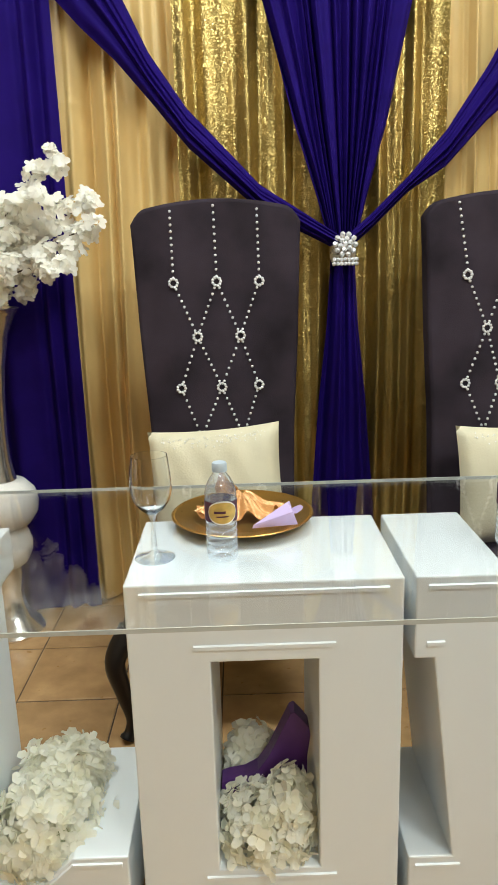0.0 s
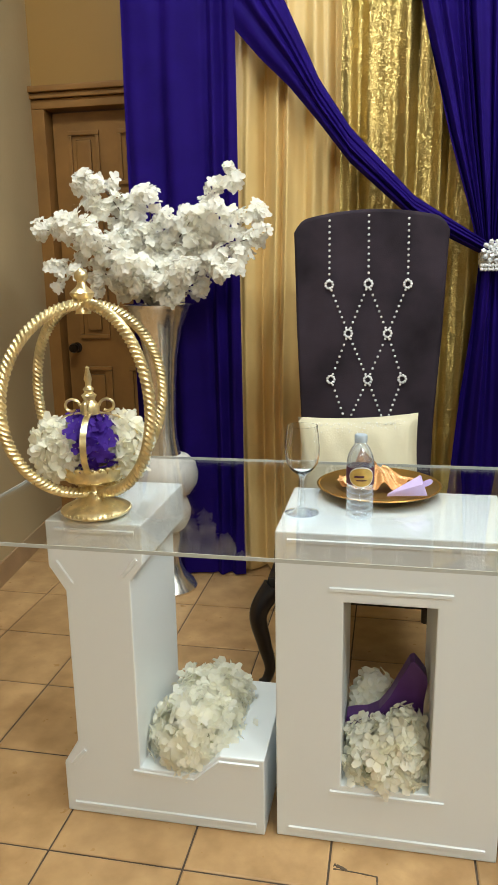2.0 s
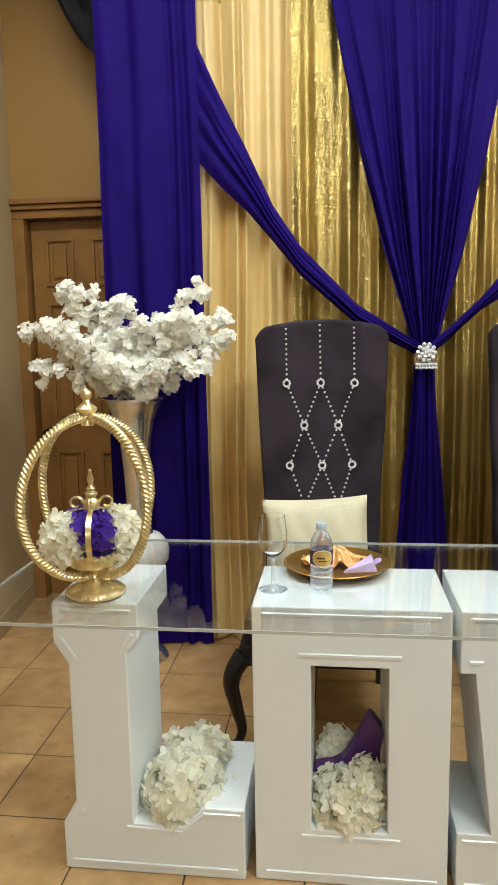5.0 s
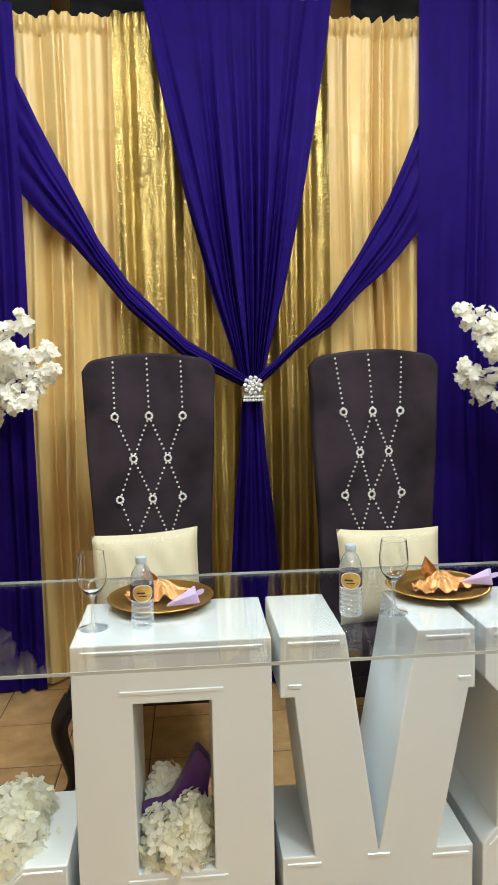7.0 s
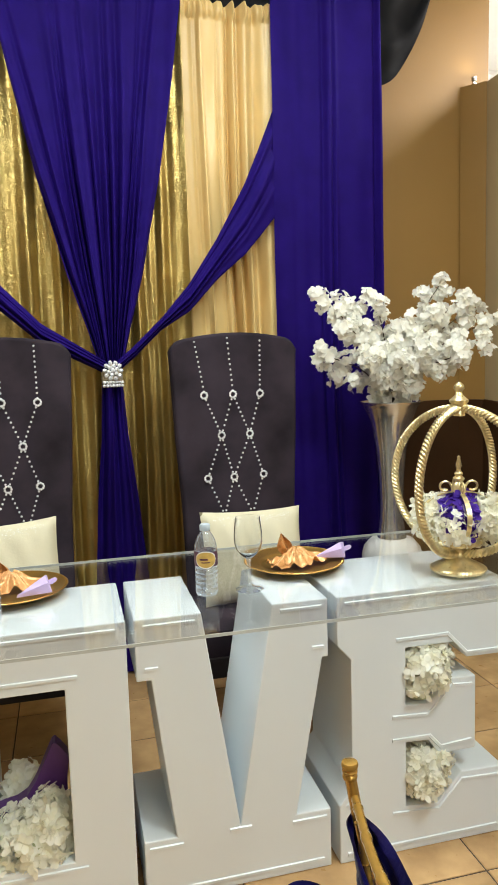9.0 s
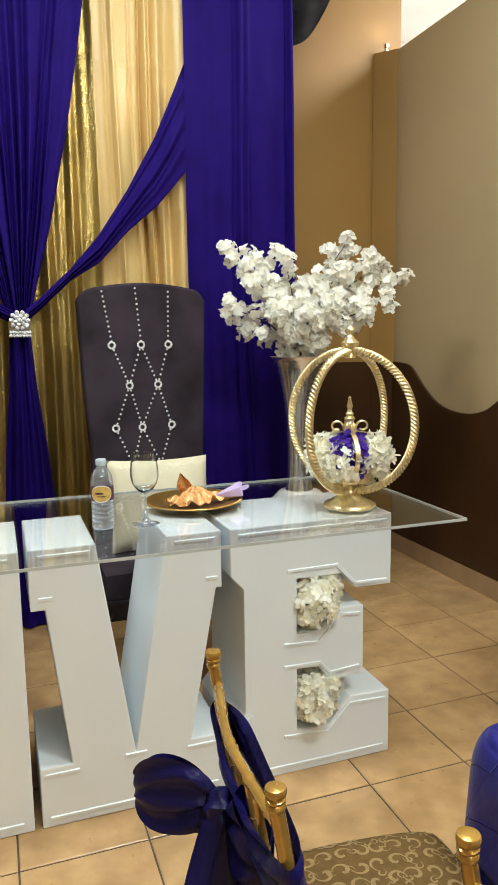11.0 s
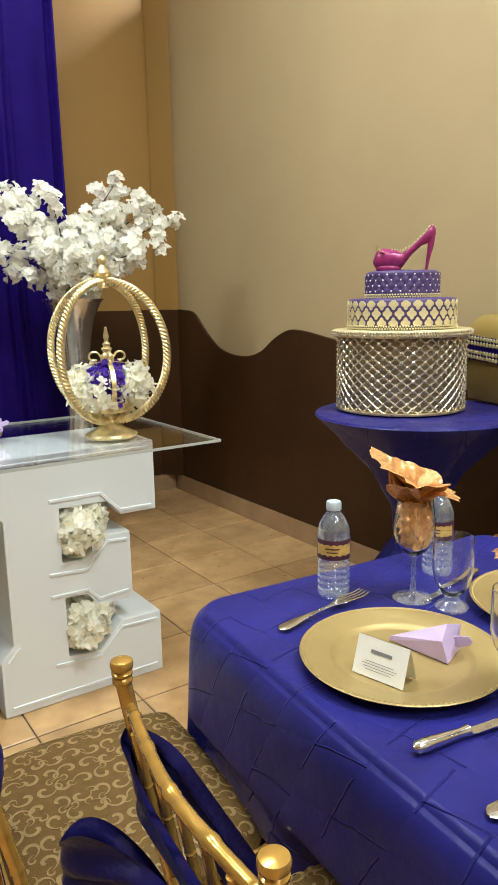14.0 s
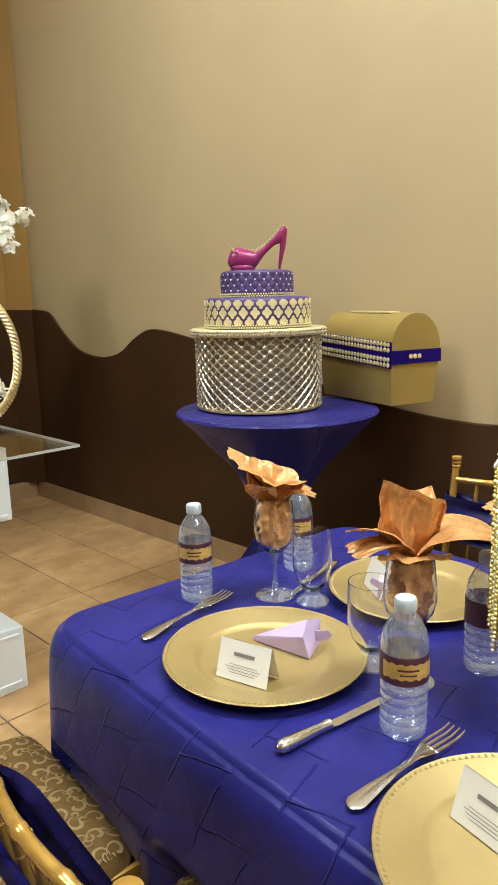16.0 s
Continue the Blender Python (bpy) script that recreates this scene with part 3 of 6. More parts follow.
letter("E", 1.241, -0.005, [[(0, 0), (0.598, 0), (0.598, 0.24), (0.44, 0.245), (0.352, 0.15), (0.235, 0.16), (0.235, 0.38), (0.316, 0.376), (0.358, 0.32), (0.49, 0.322), (0.49, 0.578), (0.405, 0.58), (0.31, 0.505), (0.235, 0.51), (0.235, 0.704), (0.41, 0.702), (0.458, 0.644), (0.598, 0.642), (0.598, H), (0, H), (0, 0.74), (0.045, 0.69), (0.045, 0.255), (0, 0.2)]],
       [[(0.03, 0.876), (0.57, 0.876)], [(0.205, 0.735), (0.385, 0.735), (0.455, 0.662), (0.575, 0.66)], [(0.19, 0.475), (0.315, 0.468), (0.405, 0.555), (0.47, 0.55)], [(0.19, 0.395), (0.32, 0.392), (0.36, 0.348), (0.47, 0.355)], [(0.19, 0.14), (0.355, 0.128), (0.44, 0.218), (0.575, 0.212)], [(0.03, 0.03), (0.57, 0.03)], [(0.03, 0.2), (0.065, 0.24)]],
       "white painted wooden block letter with three arms")

# the glass top that lies on the letters
glass = base("glass_tabletop", pose(0, 0, H), "clear rectangular glass tabletop lying on the white letters", "tabletop")
pane = part("pane", box(bmesh.new(), -0.84, 2.005, -0.2, 0.665, 0.001, 0.010), M_PANE, glass)
pane.visible_shadow = False
# added pale strips round the pane imitate its bright edge line
for x0, x1, y0, y1 in ((-0.84, 2.005, -0.203, -0.2005), (-0.84, 2.005, 0.6655, 0.668), (-0.843, -0.8405, -0.203, 0.668), (2.0055, 2.008, -0.203, 0.668)):
    part("edge_light_strip", box(bmesh.new(), x0, x1, y0, y1, 0.001, 0.010), M_EDGE, glass, "pale strip painted as the light in the glass edge").visible_shadow = False
GT = H + 0.0115


# ---- backdrop ----
def fold(x, seed, amp=1.0):
    return amp * (0.5 * math.sin(x * 47 + seed) + 0.34 * math.sin(x * 83 + 1.7 * seed + 0.8 * math.sin(x * 13)) + 0.3 * math.sin(x * 21 + 2.3 * seed))


def broad(x, seed, amp, gap=0.145):
    """Wide flat falls of cloth parted by a few deep creases."""
    r = random.Random(seed)
    y = 0.35 * amp * math.sin(x * 16 + seed) + 0.2 * amp * math.sin(x * 37 + 2 * seed)
    for k in range(round(3.8 / gap)):
        c = -1.2 + k * gap + r.uniform(-0.4, 0.4) * gap
        w, d = r.uniform(0.008, 0.03), r.uniform(0.3, 1.5)
        y += amp * d * math.exp(-((x - c) / w) ** 2)
        y -= amp * 0.7 * d * math.exp(-((x - c - 1.7 * w) / (1.3 * w)) ** 2)
    return y


def curtain(name, x0, x1, y, z0, z1, mat, label, seed, amp=0.022, nu=150, flare=0.0, heading=0.0, lean=0.0, form=fold, creases=(), nv=70, gap=0.145):
    def fn(u, v):
        z = lerp(z0, z1, v)
        c = (x0 + x1) / 2
        x = lerp(x0, x1, u)
        drop = 1 - v
        x = c + (x - c) * (1 + flare * drop) + lean * drop
        k = 0.5 + 0.5 * min(1, 2.5 * drop)
        sway = 0.012 * math.sin(z * 1.1 + seed) + 0.006 * math.sin(z * 2.7 + 5 * x)
        if form is broad:
            yy = y + broad(x + sway, seed, amp * k, gap)
        else:
            yy = y + form(x - lean * drop, seed + 0.25 * math.sin(z * 1.3 + seed) + 0.12 * math.sin(x * 9 + z * 3), amp * k)
        yy += 0.004 * math.sin(z * 5.2 + x * 30 + seed)
        # lines left from the packing
        for zc in creases:
            yy -= 0.0035 * math.exp(-((z - zc - 0.01 * math.sin(x * 8)) / 0.009) ** 2)
        if heading and z > z1 - heading:
            yy += 0.012 * math.sin(x * 150 + seed) * math.sin(x * 61)
            yy -= 0.02 * math.sin(math.pi * (z1 - z) / heading)
            z += 0.006 * math.sin(x * 97 + seed)
        return Vector((x, yy, z))
    ob = part(name, sheet(fn, nu, nv), mat, None, "", True)
    return tagged(ob, label, "curtain")


RODZ = 3.475
curtain("gold_curtain", -0.5, 0.1, 1.79, 0.01, RODZ, M_SATIN, "gold satin curtain gathered on the backdrop rod", 1.0, 0.046, 260, heading=0.09, form=broad, creases=(0.72, 1.46, 2.2, 2.93), nv=260, gap=0.07)
curtain("gold_curtain", 1.08, 1.64, 1.79, 0.01, RODZ + 0.01, M_SATIN, "gold satin curtain gathered on the backdrop rod", 4.0, 0.046, 260, heading=0.09, form=broad, creases=(0.72, 1.46, 2.2, 2.93), nv=260, gap=0.07)
curtain("sequin_curtain", 0.03, 1.12, 1.745, 0.01, RODZ - 0.005, M_SEQUIN, "glittering gold sequin curtain", 2.6, 0.032, 260, heading=0.07)
curtain("blue_curtain", -0.965, -0.44, 1.72, 0.01, RODZ + 0.02, M_BLUE, "royal blue chiffon side curtain reaching the floor", 3.0, 0.024, 170, flare=0.04, form=broad)
curtain("blue_curtain", 1.59, 2.205, 1.72, 0.01, RODZ + 0.08, M_BLUE, "royal blue chiffon side curtain reaching the floor", 5.0, 0.024, 190, flare=0.05, form=broad)

# rod and uprights behind the cloth
rod = base("backdrop_stand", pose(0, 1.85, 0), "metal pipe stand that carries the backdrop", "stand")
part("crossbar", tube([(-0.98, 0, RODZ - 0.03), (2.2, 0, RODZ - 0.03)], 0.016, 10), M_STEEL, rod, "", True)
for ux in (-0.93, 2.16):
    part("upright", tube([(ux, 0.02, 0.012), (ux, 0.02, RODZ - 0.03)], 0.019, 10), M_STEEL, rod, "", True)
    part("foot", box(bmesh.new(), ux - 0.2, ux + 0.2, -0.02, 0.32, 0, 0.012, 0.003), M_STEEL, rod)

# centre drape: wide at the rod, gathered at the brooch, spreading below
BX, BY, BZ = 0.69, 1.62, 1.605


CREASES = [(random.Random(17 + k).uniform(-0.05, 0.05) - 0.93 + 0.155 * k, random.Random(40 + k).uniform(0.018, 0.055), random.Random(70 + k).uniform(0.35, 1.0)) for k in range(13)]


def drape(u, v):
    z = lerp(RODZ + 0.045, BZ, v)
    hw = interp(v, [0, 0.25, 0.5, 0.75, 0.9, 1.0], [0.47, 0.39, 0.298, 0.185, 0.10, 0.05])
    c = lerp(0.66, BX, v)
    s = 2 * u - 1
    x = c + hw * s
    d = 0.02 + 0.05 * v * (1 - s * s)
    deep = 0.006 + 0.024 * min(1, v * 1.6) * (1 - 0.55 * max(0, v - 0.6) / 0.4)
    f = 0.35 * math.sin(s * 11 + 1.1) + 0.2 * math.sin(s * 23 + 2.0 + v)
    for c0, w, k in CREASES:
        e = s - c0 * (1 - 0.12 * math.sin(3 * v + 9 * c0))
        f += 1.5 * k * math.exp(-(e / w) ** 2) - 0.8 * k * math.exp(-((e - 1.8 * w) / (1.4 * w)) ** 2)
    return Vector((x, lerp(1.70, BY + 0.03, v ** 1.5) - d * 0.5 + deep * f, z))


def tail(u, v):
    z = lerp(BZ, 0.012, v)
    hw = interp(v, [0, 0.06, 0.2, 0.4, 0.7, 1.0], [0.05, 0.054, 0.068, 0.103, 0.14, 0.165])
    s = 2 * u - 1
    x = BX + 0.01 * v + hw * s
    y = lerp(BY + 0.02, 1.69, min(1, 2 * v)) - 0.03 * (1 - s * s) + 0.018 * (math.sin(s * 7 + 0.4) + 0.4 * math.sin(s * 15 + v * 2))
    return Vector((x, y, z))


centre = base("centre_drape", pose(0, 0, 0), "royal blue chiffon drape tied with a brooch over the sequin curtain", "drape")
part("upper_drape", sheet(drape, 260, 70), M_BLUE, centre, "", True)
part("tail", sheet(tail, 70, 60), M_BLUE, centre, "", True)
part("band", lathe([(0.0, -0.05), (0.05, -0.05), (0.054, -0.02), (0.054, 0.02), (0.05, 0.05), (0, 0.05)], 24, at=(BX, BY + 0.02, BZ - 0.01)), M_CRYSTAL, centre, "silver rhinestone band", True)


def scarf(xs, tops, lows, seed):
    """A tied-back band from the side curtain to the brooch, between its upper and lower edge."""
    def fn(u, v):
        t = u ** 0.85
        x = lerp(xs[0], BX, t)
        order = slice(None, None, 1 if xs[0] < BX else -1)
        top, low = interp(x, xs[order], tops[order]), interp(x, xs[order], lows[order])
        near = min(1, t / 0.12)
        s = 2 * v - 1
        z = lerp(low, top, v)
        pinch = 1 - 0.55 * t
        y = lerp(1.69, BY, t ** 0.7) + 0.045 * (1 - near) - 0.03 * (1 - s * s) * near
        for k in range(3):
            e = s - (-0.55 + 0.52 * k + 0.2 * math.sin(2.2 * t + 2 * k + seed))
            y += near * pinch * (0.016 * math.exp(-(e / 0.1) ** 2) - 0.01 * math.exp(-((e - 0.2) / 0.16) ** 2))
        return Vector((x, y + 0.005 * math.sin(s * 12 + seed * 2 - t), z))
    return sheet(fn, 90, 60)


SCARVES = (([-0.46, -0.32, -0.189, -0.057, 0.079, 0.359, 0.69], [3.2, 2.889, 2.625, 2.345, 2.144, 1.852, 1.64], [2.61, 2.45, 2.325, 2.17, 2.0, 1.75, 1.58], 0.5),
           ([1.61, 1.41, 1.255, 1.1, 0.948, 0.797, 0.69], [2.98, 2.542, 2.269, 2.039, 1.867, 1.725, 1.64], [2.42, 2.197, 2.067, 1.903, 1.809, 1.667, 1.58], 2.0))
for xs, tops, lows, sd_ in SCARVES:
    ob = part("tieback_scarf", scarf(xs, tops, lows, sd_), M_BLUE, None, "", True)
    tagged(ob, "royal blue chiffon scarf swept from side curtain to brooch", "drape", "tieback scarves")

brooch = base("brooch", pose(BX, BY - 0.05, BZ), "round flower brooch of clear rhinestones", "brooch")
stone = bmesh.new()
bmesh.ops.create_icosphere(stone, subdivisions=1, radius=0.0125)
stone_me = mesh_of(stone, "stone", M_STUD)
for ring, (rr, nn) in enumerate(((0, 1), (0.021, 6), (0.04, 10))):
    for k in range(nn):
        a = 2 * math.pi * k / nn + ring * 0.3
        s = new("stone", stone_me)
        s.parent = brooch
        s.matrix_basis = pose(rr * math.cos(a), -0.012 + 0.2 * rr, rr * math.sin(a) + 0.008, 40 * k, 30 * k, 0)
for k in range(14):
    s = new("stone", stone_me)
    s.parent = brooch
    s.matrix_basis = pose(-0.045 + 0.09 * (k % 7) / 6, -0.002, -0.05 - 0.017 * (k // 7), 30 * k, 0, 0) @ Matrix.Scale(0.75, 4)

# black drapes that hang from the ceiling behind the stand
for x0, x1, sgn in ((-1.75, -0.3, -1), (2.0, 3.05, 1), (-0.2, 0.9, 0), (1.3, 2.0, 0)):
    def fn(u, v, x0=x0, x1=x1, sgn=sgn):
        x = lerp(x0, x1, u)
        if sgn < 0:
            low = 3.2 + 1.15 * max(0, (-0.95 - x) / 0.55) ** 2 if x < -0.95 else 3.2
        elif sgn > 0:
            low = 3.2 + 1.0 * max(0, (x - 2.3) / 0.5) ** 2 if x > 2.3 else 3.2
        else:
            low = RODZ + 0.06
        low = min(low, CEIL - 0.02)
        z = lerp(low, CEIL - 0.005, v)
        y = 1.98 + 0.022 * math.sin(v * 26 + x * 3 + math.sin(x * 5)) + 0.012 * math.sin(x * 31)
        return Vector((x, y, z))
    ob = part("black_drape", sheet(fn, 60, 40), M_BLACK, None, "", True)
    tagged(ob, "black cloth swag hanging from the ceiling", "drape", "black ceiling drapes")


# ---- throne chairs ----
def throne(x, y, label, starts, A, B, C):
    ob = base("throne_chair", pose(x, y, 0), label, "chair", "throne chairs")
    # back: front face at y = 0, slightly curved and leaning
    HT = 1.735

    def shape(u, v, t):
        s = 2 * u - 1
        z = lerp(0.42, HT, v)
        hw = interp(z, [0.42, 0.95, 1.3, HT], [0.262, 0.272, 0.292, 0.307])
        xx = hw * s
        crown = 0.04 * (1 - s * s) * max(0, (v - 0.5) * 2) ** 2
        corner = 0.042 * (max(0, abs(s) - 0.8) / 0.2) ** 2.4 * max(0, (v - 0.9) / 0.1) ** 1.5
        y_ = 0.03 * s * s - 0.02 * (1 - v)
        return Vector((xx, y_ + 0.09 * t + 0.04 * (v - 0.5), z + crown - corner))
    bm = bmesh.new()
    NU, NV = 40, 26
    f = [[bm.verts.new(shape(i / NU, j / NV, 0)) for i in range(NU + 1)] for j in range(NV + 1)]
    g = [[bm.verts.new(shape(i / NU, j / NV, 1)) for i in range(NU + 1)] for j in range(NV + 1)]
    for j in range(NV):
        for i in range(NU):
            bm.faces.new((f[j][i], f[j][i + 1], f[j + 1][i + 1], f[j + 1][i]))
            bm.faces.new((g[j][i], g[j + 1][i], g[j + 1][i + 1], g[j][i + 1]))
    for j in range(NV):
        bm.faces.new((f[j][0], f[j + 1][0], g[j + 1][0], g[j][0]))
        bm.faces.new((f[j][NU], g[j][NU], g[j + 1][NU], f[j + 1][NU]))
    for i in range(NU):
        bm.faces.new((f[NV][i], f[NV][i + 1], g[NV][i + 1], g[NV][i]))
        bm.faces.new((f[0][i], g[0][i], g[0][i + 1], f[0][i + 1]))
    bmesh.ops.recalc_face_normals(bm, faces=bm.faces)
    back = part("backrest", bm, M_VELVET, ob, "", True)
    bv = back.modifiers.new("bevel", "BEVEL")
    bv.width, bv.segments, bv.limit_method, bv.angle_limit = 0.018, 3, "ANGLE", radians(50)

    def surf(px, pz):
        v = (pz - 0.42) / (HT - 0.42)
        hw = interp(pz, [0.42, 0.95, 1.3, HT], [0.262, 0.272, 0.292, 0.307])
        s = px / hw
        return Vector((px, 0.03 * s * s - 0.02 * (1 - v) + 0.04 * (v - 0.5) - 0.003, pz))
    lines = []
    for dx, (ax, az) in zip(starts, A):
        lines.append(((dx, 1.75 if abs(dx) < 0.05 else 1.735), (ax, az + 0.018)))
    E = [(px, 0.92) for px, _ in B]
    for p, q in ((A[0], B[0]), (A[1], B[0]), (A[1], B[1]), (A[2], B[1]), (B[0], C[0]), (B[0], C[1]), (B[1], C[1]), (B[1], C[2]), (C[0], E[0]), (C[1], E[0]), (C[1], E[1]), (C[2], E[1])):
        d = Vector((q[0] - p[0], q[1] - p[1])).normalized() * 0.024
        lines.append(((p[0] + d.x, p[1] + d.y), (q[0] - d.x, q[1] - d.y)))
    for (xa, za), (xb, zb) in lines:
        n = max(2, round(math.hypot(xb - xa, zb - za) / 0.0235))
        for k in range(n + 1):
            s = new("stud", STUD)
            s.parent = ob
            s.location = surf(lerp(xa, xb, k / n), lerp(za, zb, k / n))
    for px, pz in A + B + C:
        s = new("rosette", ROSETTE)
        s.parent = ob
        s.location = surf(px, pz)
    # seat
    seat = box(bmesh.new(), -0.31, 0.31, -0.52, -0.04, 0.44, 0.56, 0.03)
    part("seat", seat, M_VELVET, ob, "", True)
    part("apron", box(bmesh.new(), -0.33, 0.33, -0.53, -0.02, 0.36, 0.445, 0.012), M_BLACKWOOD, ob)
    for sx in (-1, 1):
        pts = smooth_curve([(sx * 0.31, -0.50, 0.40), (sx * 0.365, -0.525, 0.30), (sx * 0.345, -0.515, 0.17), (sx * 0.325, -0.51, 0.07), (sx * 0.345, -0.53, 0.012)], 6)
        part("front_leg", tube(pts, lambda t: 0.026 * (1 - t) ** 1.3 + 0.017 + (0.008 if t > 0.93 else 0), 12), M_BLACKWOOD, ob, "", True)
        pts = smooth_curve([(sx * 0.28, 0.02, 0.44), (sx * 0.28, 0.04, 0.2), (sx * 0.28, 0.1, 0.0)], 5)
        part("rear_leg", tube(pts, lambda t: 0.026 - 0.006 * t, 10), M_BLACKWOOD, ob, "", True)
    return ob


b = bmesh.new()
bmesh.ops.create_icosphere(b, subdivisions=1, radius=0.0058)
STUD = mesh_of(b, "stud", M_STUD)
b = tube([(0.0145 * math.cos(2 * math.pi * k / 54), -0.002, 0.0145 * math.sin(2 * math.pi * k / 54)) for k in range(54)], lambda t: 0.0048 * (1 + 0.32 * math.cos(9 * 2 * math.pi * t * 53 / 54)), 6, None, True)
ROSETTE = mesh_of(b, "rosette", M_STUD)
throne(0.184, 1.256, "tall charcoal velvet throne chair with crystal studs and cabriole legs", (-0.16, -0.006, 0.148), [(-0.158, 1.487), (-0.002, 1.489), (0.151, 1.486)], [(-0.078, 1.294), (0.078, 1.294)], [(-0.146, 1.106), (0.004, 1.108), (0.141, 1.112)])
throne(1.24, 1.224, "tall charcoal velvet throne chair with crystal studs beside the vase", (-0.195, -0.042, 0.116), [(-0.16, 1.487), (-0.024, 1.488), (0.108, 1.487)], [(-0.086, 1.298), (0.05, 1.3)], [(-0.158, 1.098), (-0.034, 1.1), (0.11, 1.104)])


def pillow(x, y, z, w, h, rx, ry, rz, label):
    ob = base("cushion", pose(x, y, z, rx, ry, rz), label, "cushion", "cushions on the throne chairs")

    def fn(sign):
        def f(u, v):
            a, c = 2 * u - 1, 2 * v - 1
            e = (1 - a ** 4) * (1 - c ** 4)
            pinch = 1 - 0.05 * (1 - abs(a * c))
            yy = sign * (0.065 * max(0, e) ** 0.45 + 0.003 * math.sin(a * 14 + c * 5) * e)
            return Vector((a * w / 2 * (1 - 0.05 * (1 - c * c)), yy, (c * h / 2) * (1 - 0.06 * (1 - a * a))))
        return f
    bm = sheet(fn(-1), 26, 20)
    sheet(fn(1), 26, 20, bm)
    bmesh.ops.remove_doubles(bm, verts=bm.verts, dist=0.0008)
    bmesh.ops.recalc_face_normals(bm, faces=bm.faces)
    part("cover", bm, M_PILLOW, ob, "", True)
    bm = bmesh.new()
    rg = random.Random(3)
    for k in range(110):
        a = rg.uniform(-0.8, 0.8)
        c = 0.9 - abs(rg.gauss(0, 0.11)) * (1 - 0.5 * abs(a))
        e = (1 - a ** 4) * (1 - c ** 4)
        p = Vector((a * w / 2 * 0.97, -0.066 * max(0, e) ** 0.45 - 0.002, c * h / 2 * (1 - 0.06 * (1 - a * a))))
        bmesh.ops.create_icosphere(bm, subdivisions=1, radius=rg.uniform(0.0015, 0.0028), matrix=Matrix.Translation(p))
    part("beading", bm, M_CARD, ob, "silver beading along the upper edge")
    return ob


pillow(0.165, 1.06, 0.785, 0.47, 0.42, -14, -3.2, 0, "cream satin cushion with silver beading leaning on the chair back")
pillow(1.24, 1.02, 0.768, 0.47, 0.42, -14, 0.5, 0, "cream satin cushion with silver beading leaning on the chair back")


# ---- flowers ----
def florets(name, spots, mat, parent, petals=4, seed=1, label="", wild=0.22):
    """One mesh of small flowers. spots: (place, way out, size)."""
    rg = random.Random(seed)
    shape = [(0.06, 0.0, 0.0), (0.5, -0.4, 0.16), (0.5, 0.0, 0.05), (0.5, 0.4, 0.16), (0.98, -0.24, 0.2), (1.06, 0.0, 0.12), (0.98, 0.24, 0.2)]
    quads = [(0, 1, 2), (0, 2, 3), (1, 4, 5, 2), (2, 5, 6, 3)]
    vs, fs = [], []
    for p, n, size in spots:
        n = (Vector(n) + Vector((rg.gauss(0, wild), rg.gauss(0, wild), rg.gauss(0, wild)))).normalized()
        a = n.orthogonal().normalized()
        b_ = n.cross(a)
        spin = rg.uniform(0, 6.28)
        for k in range(petals):
            th = spin + 2 * math.pi * k / petals + rg.gauss(0, 0.12)
            u = math.cos(th) * a + math.sin(th) * b_
            w = -math.sin(th) * a + math.cos(th) * b_
            s = size * rg.uniform(0.8, 1.15)
            lift = rg.uniform(-0.25, 0.3) + 1.2 * (wild - 0.22) + rg.gauss(0, wild - 0.2)
            i0 = len(vs)
            for x, y, z in shape:
                vs.append(Vector(p) + s * (x * u + y * 1.15 * w + (z + lift * x * x) * n))
            fs += [tuple(i0 + q for q in f) for f in quads]
    me = bpy.data.meshes.new(name)
    me.from_pydata([tuple(v) for v in vs], [], fs)
    me.materials.append(mat)
    me.polygons.foreach_set("use_smooth", [True] * len(me.polygons))
    ob = new(name, me)
    if parent:
        ob.parent = parent
    return tagged(ob, label=label, kind="stuff" if parent else "")


def mound_spots(c, r, n, size, seed, upper=-0.4, jitter=0.08, clip=None):
    rg = random.Random(seed)
    out = []
    while len(out) < n:
        d = Vector((rg.gauss(0, 1), rg.gauss(0, 1), rg.gauss(0, 1))).normalized()
        if d.z < upper:
            continue
        k = 1 + rg.gauss(0, jitter)
        p = Vector((c[0] + r[0] * d.x * k, c[1] + r[1] * d.y * k, c[2] + r[2] * d.z * k))
        if clip and not clip(p):
            continue
        out.append((p, Vector((d.x / r[0], d.y / r[1], d.z / r[2])).normalized(), size * rg.uniform(0.85, 1.2)))
    return out


def mound(name, at, mounds, n, size, label, seed, clip=None):
    ob = base(name, pose(*at), label, "flowers", "hydrangea mounds in the letters")
    spots = []
    for k, (c, r) in enumerate(mounds):
        spots += mound_spots(c, r, n, size, seed + k, clip=clip)
        spots += mound_spots(c, [q * 0.8 for q in r], n // 2, size, seed + 20 + k, clip=clip)
    florets("petals", spots, M_PETAL, ob, 4, seed, "", 0.31)
    # added pale lump near the petals' colour, to lighten the shaded gaps
    for c, r in mounds:
        bm = lathe([(0, 0.0), (r[0] * 0.5, 0.0), (r[0] * 0.62, r[2] * 0.4), (r[0] * 0.3, r[2] * 0.62), (0, r[2] * 0.65)], 12, None, (c[0], c[1], 0.003))
        part("filler_core", bm, M_FILLER, ob, "pale filler that lightens the gaps between petals", True)
    return ob


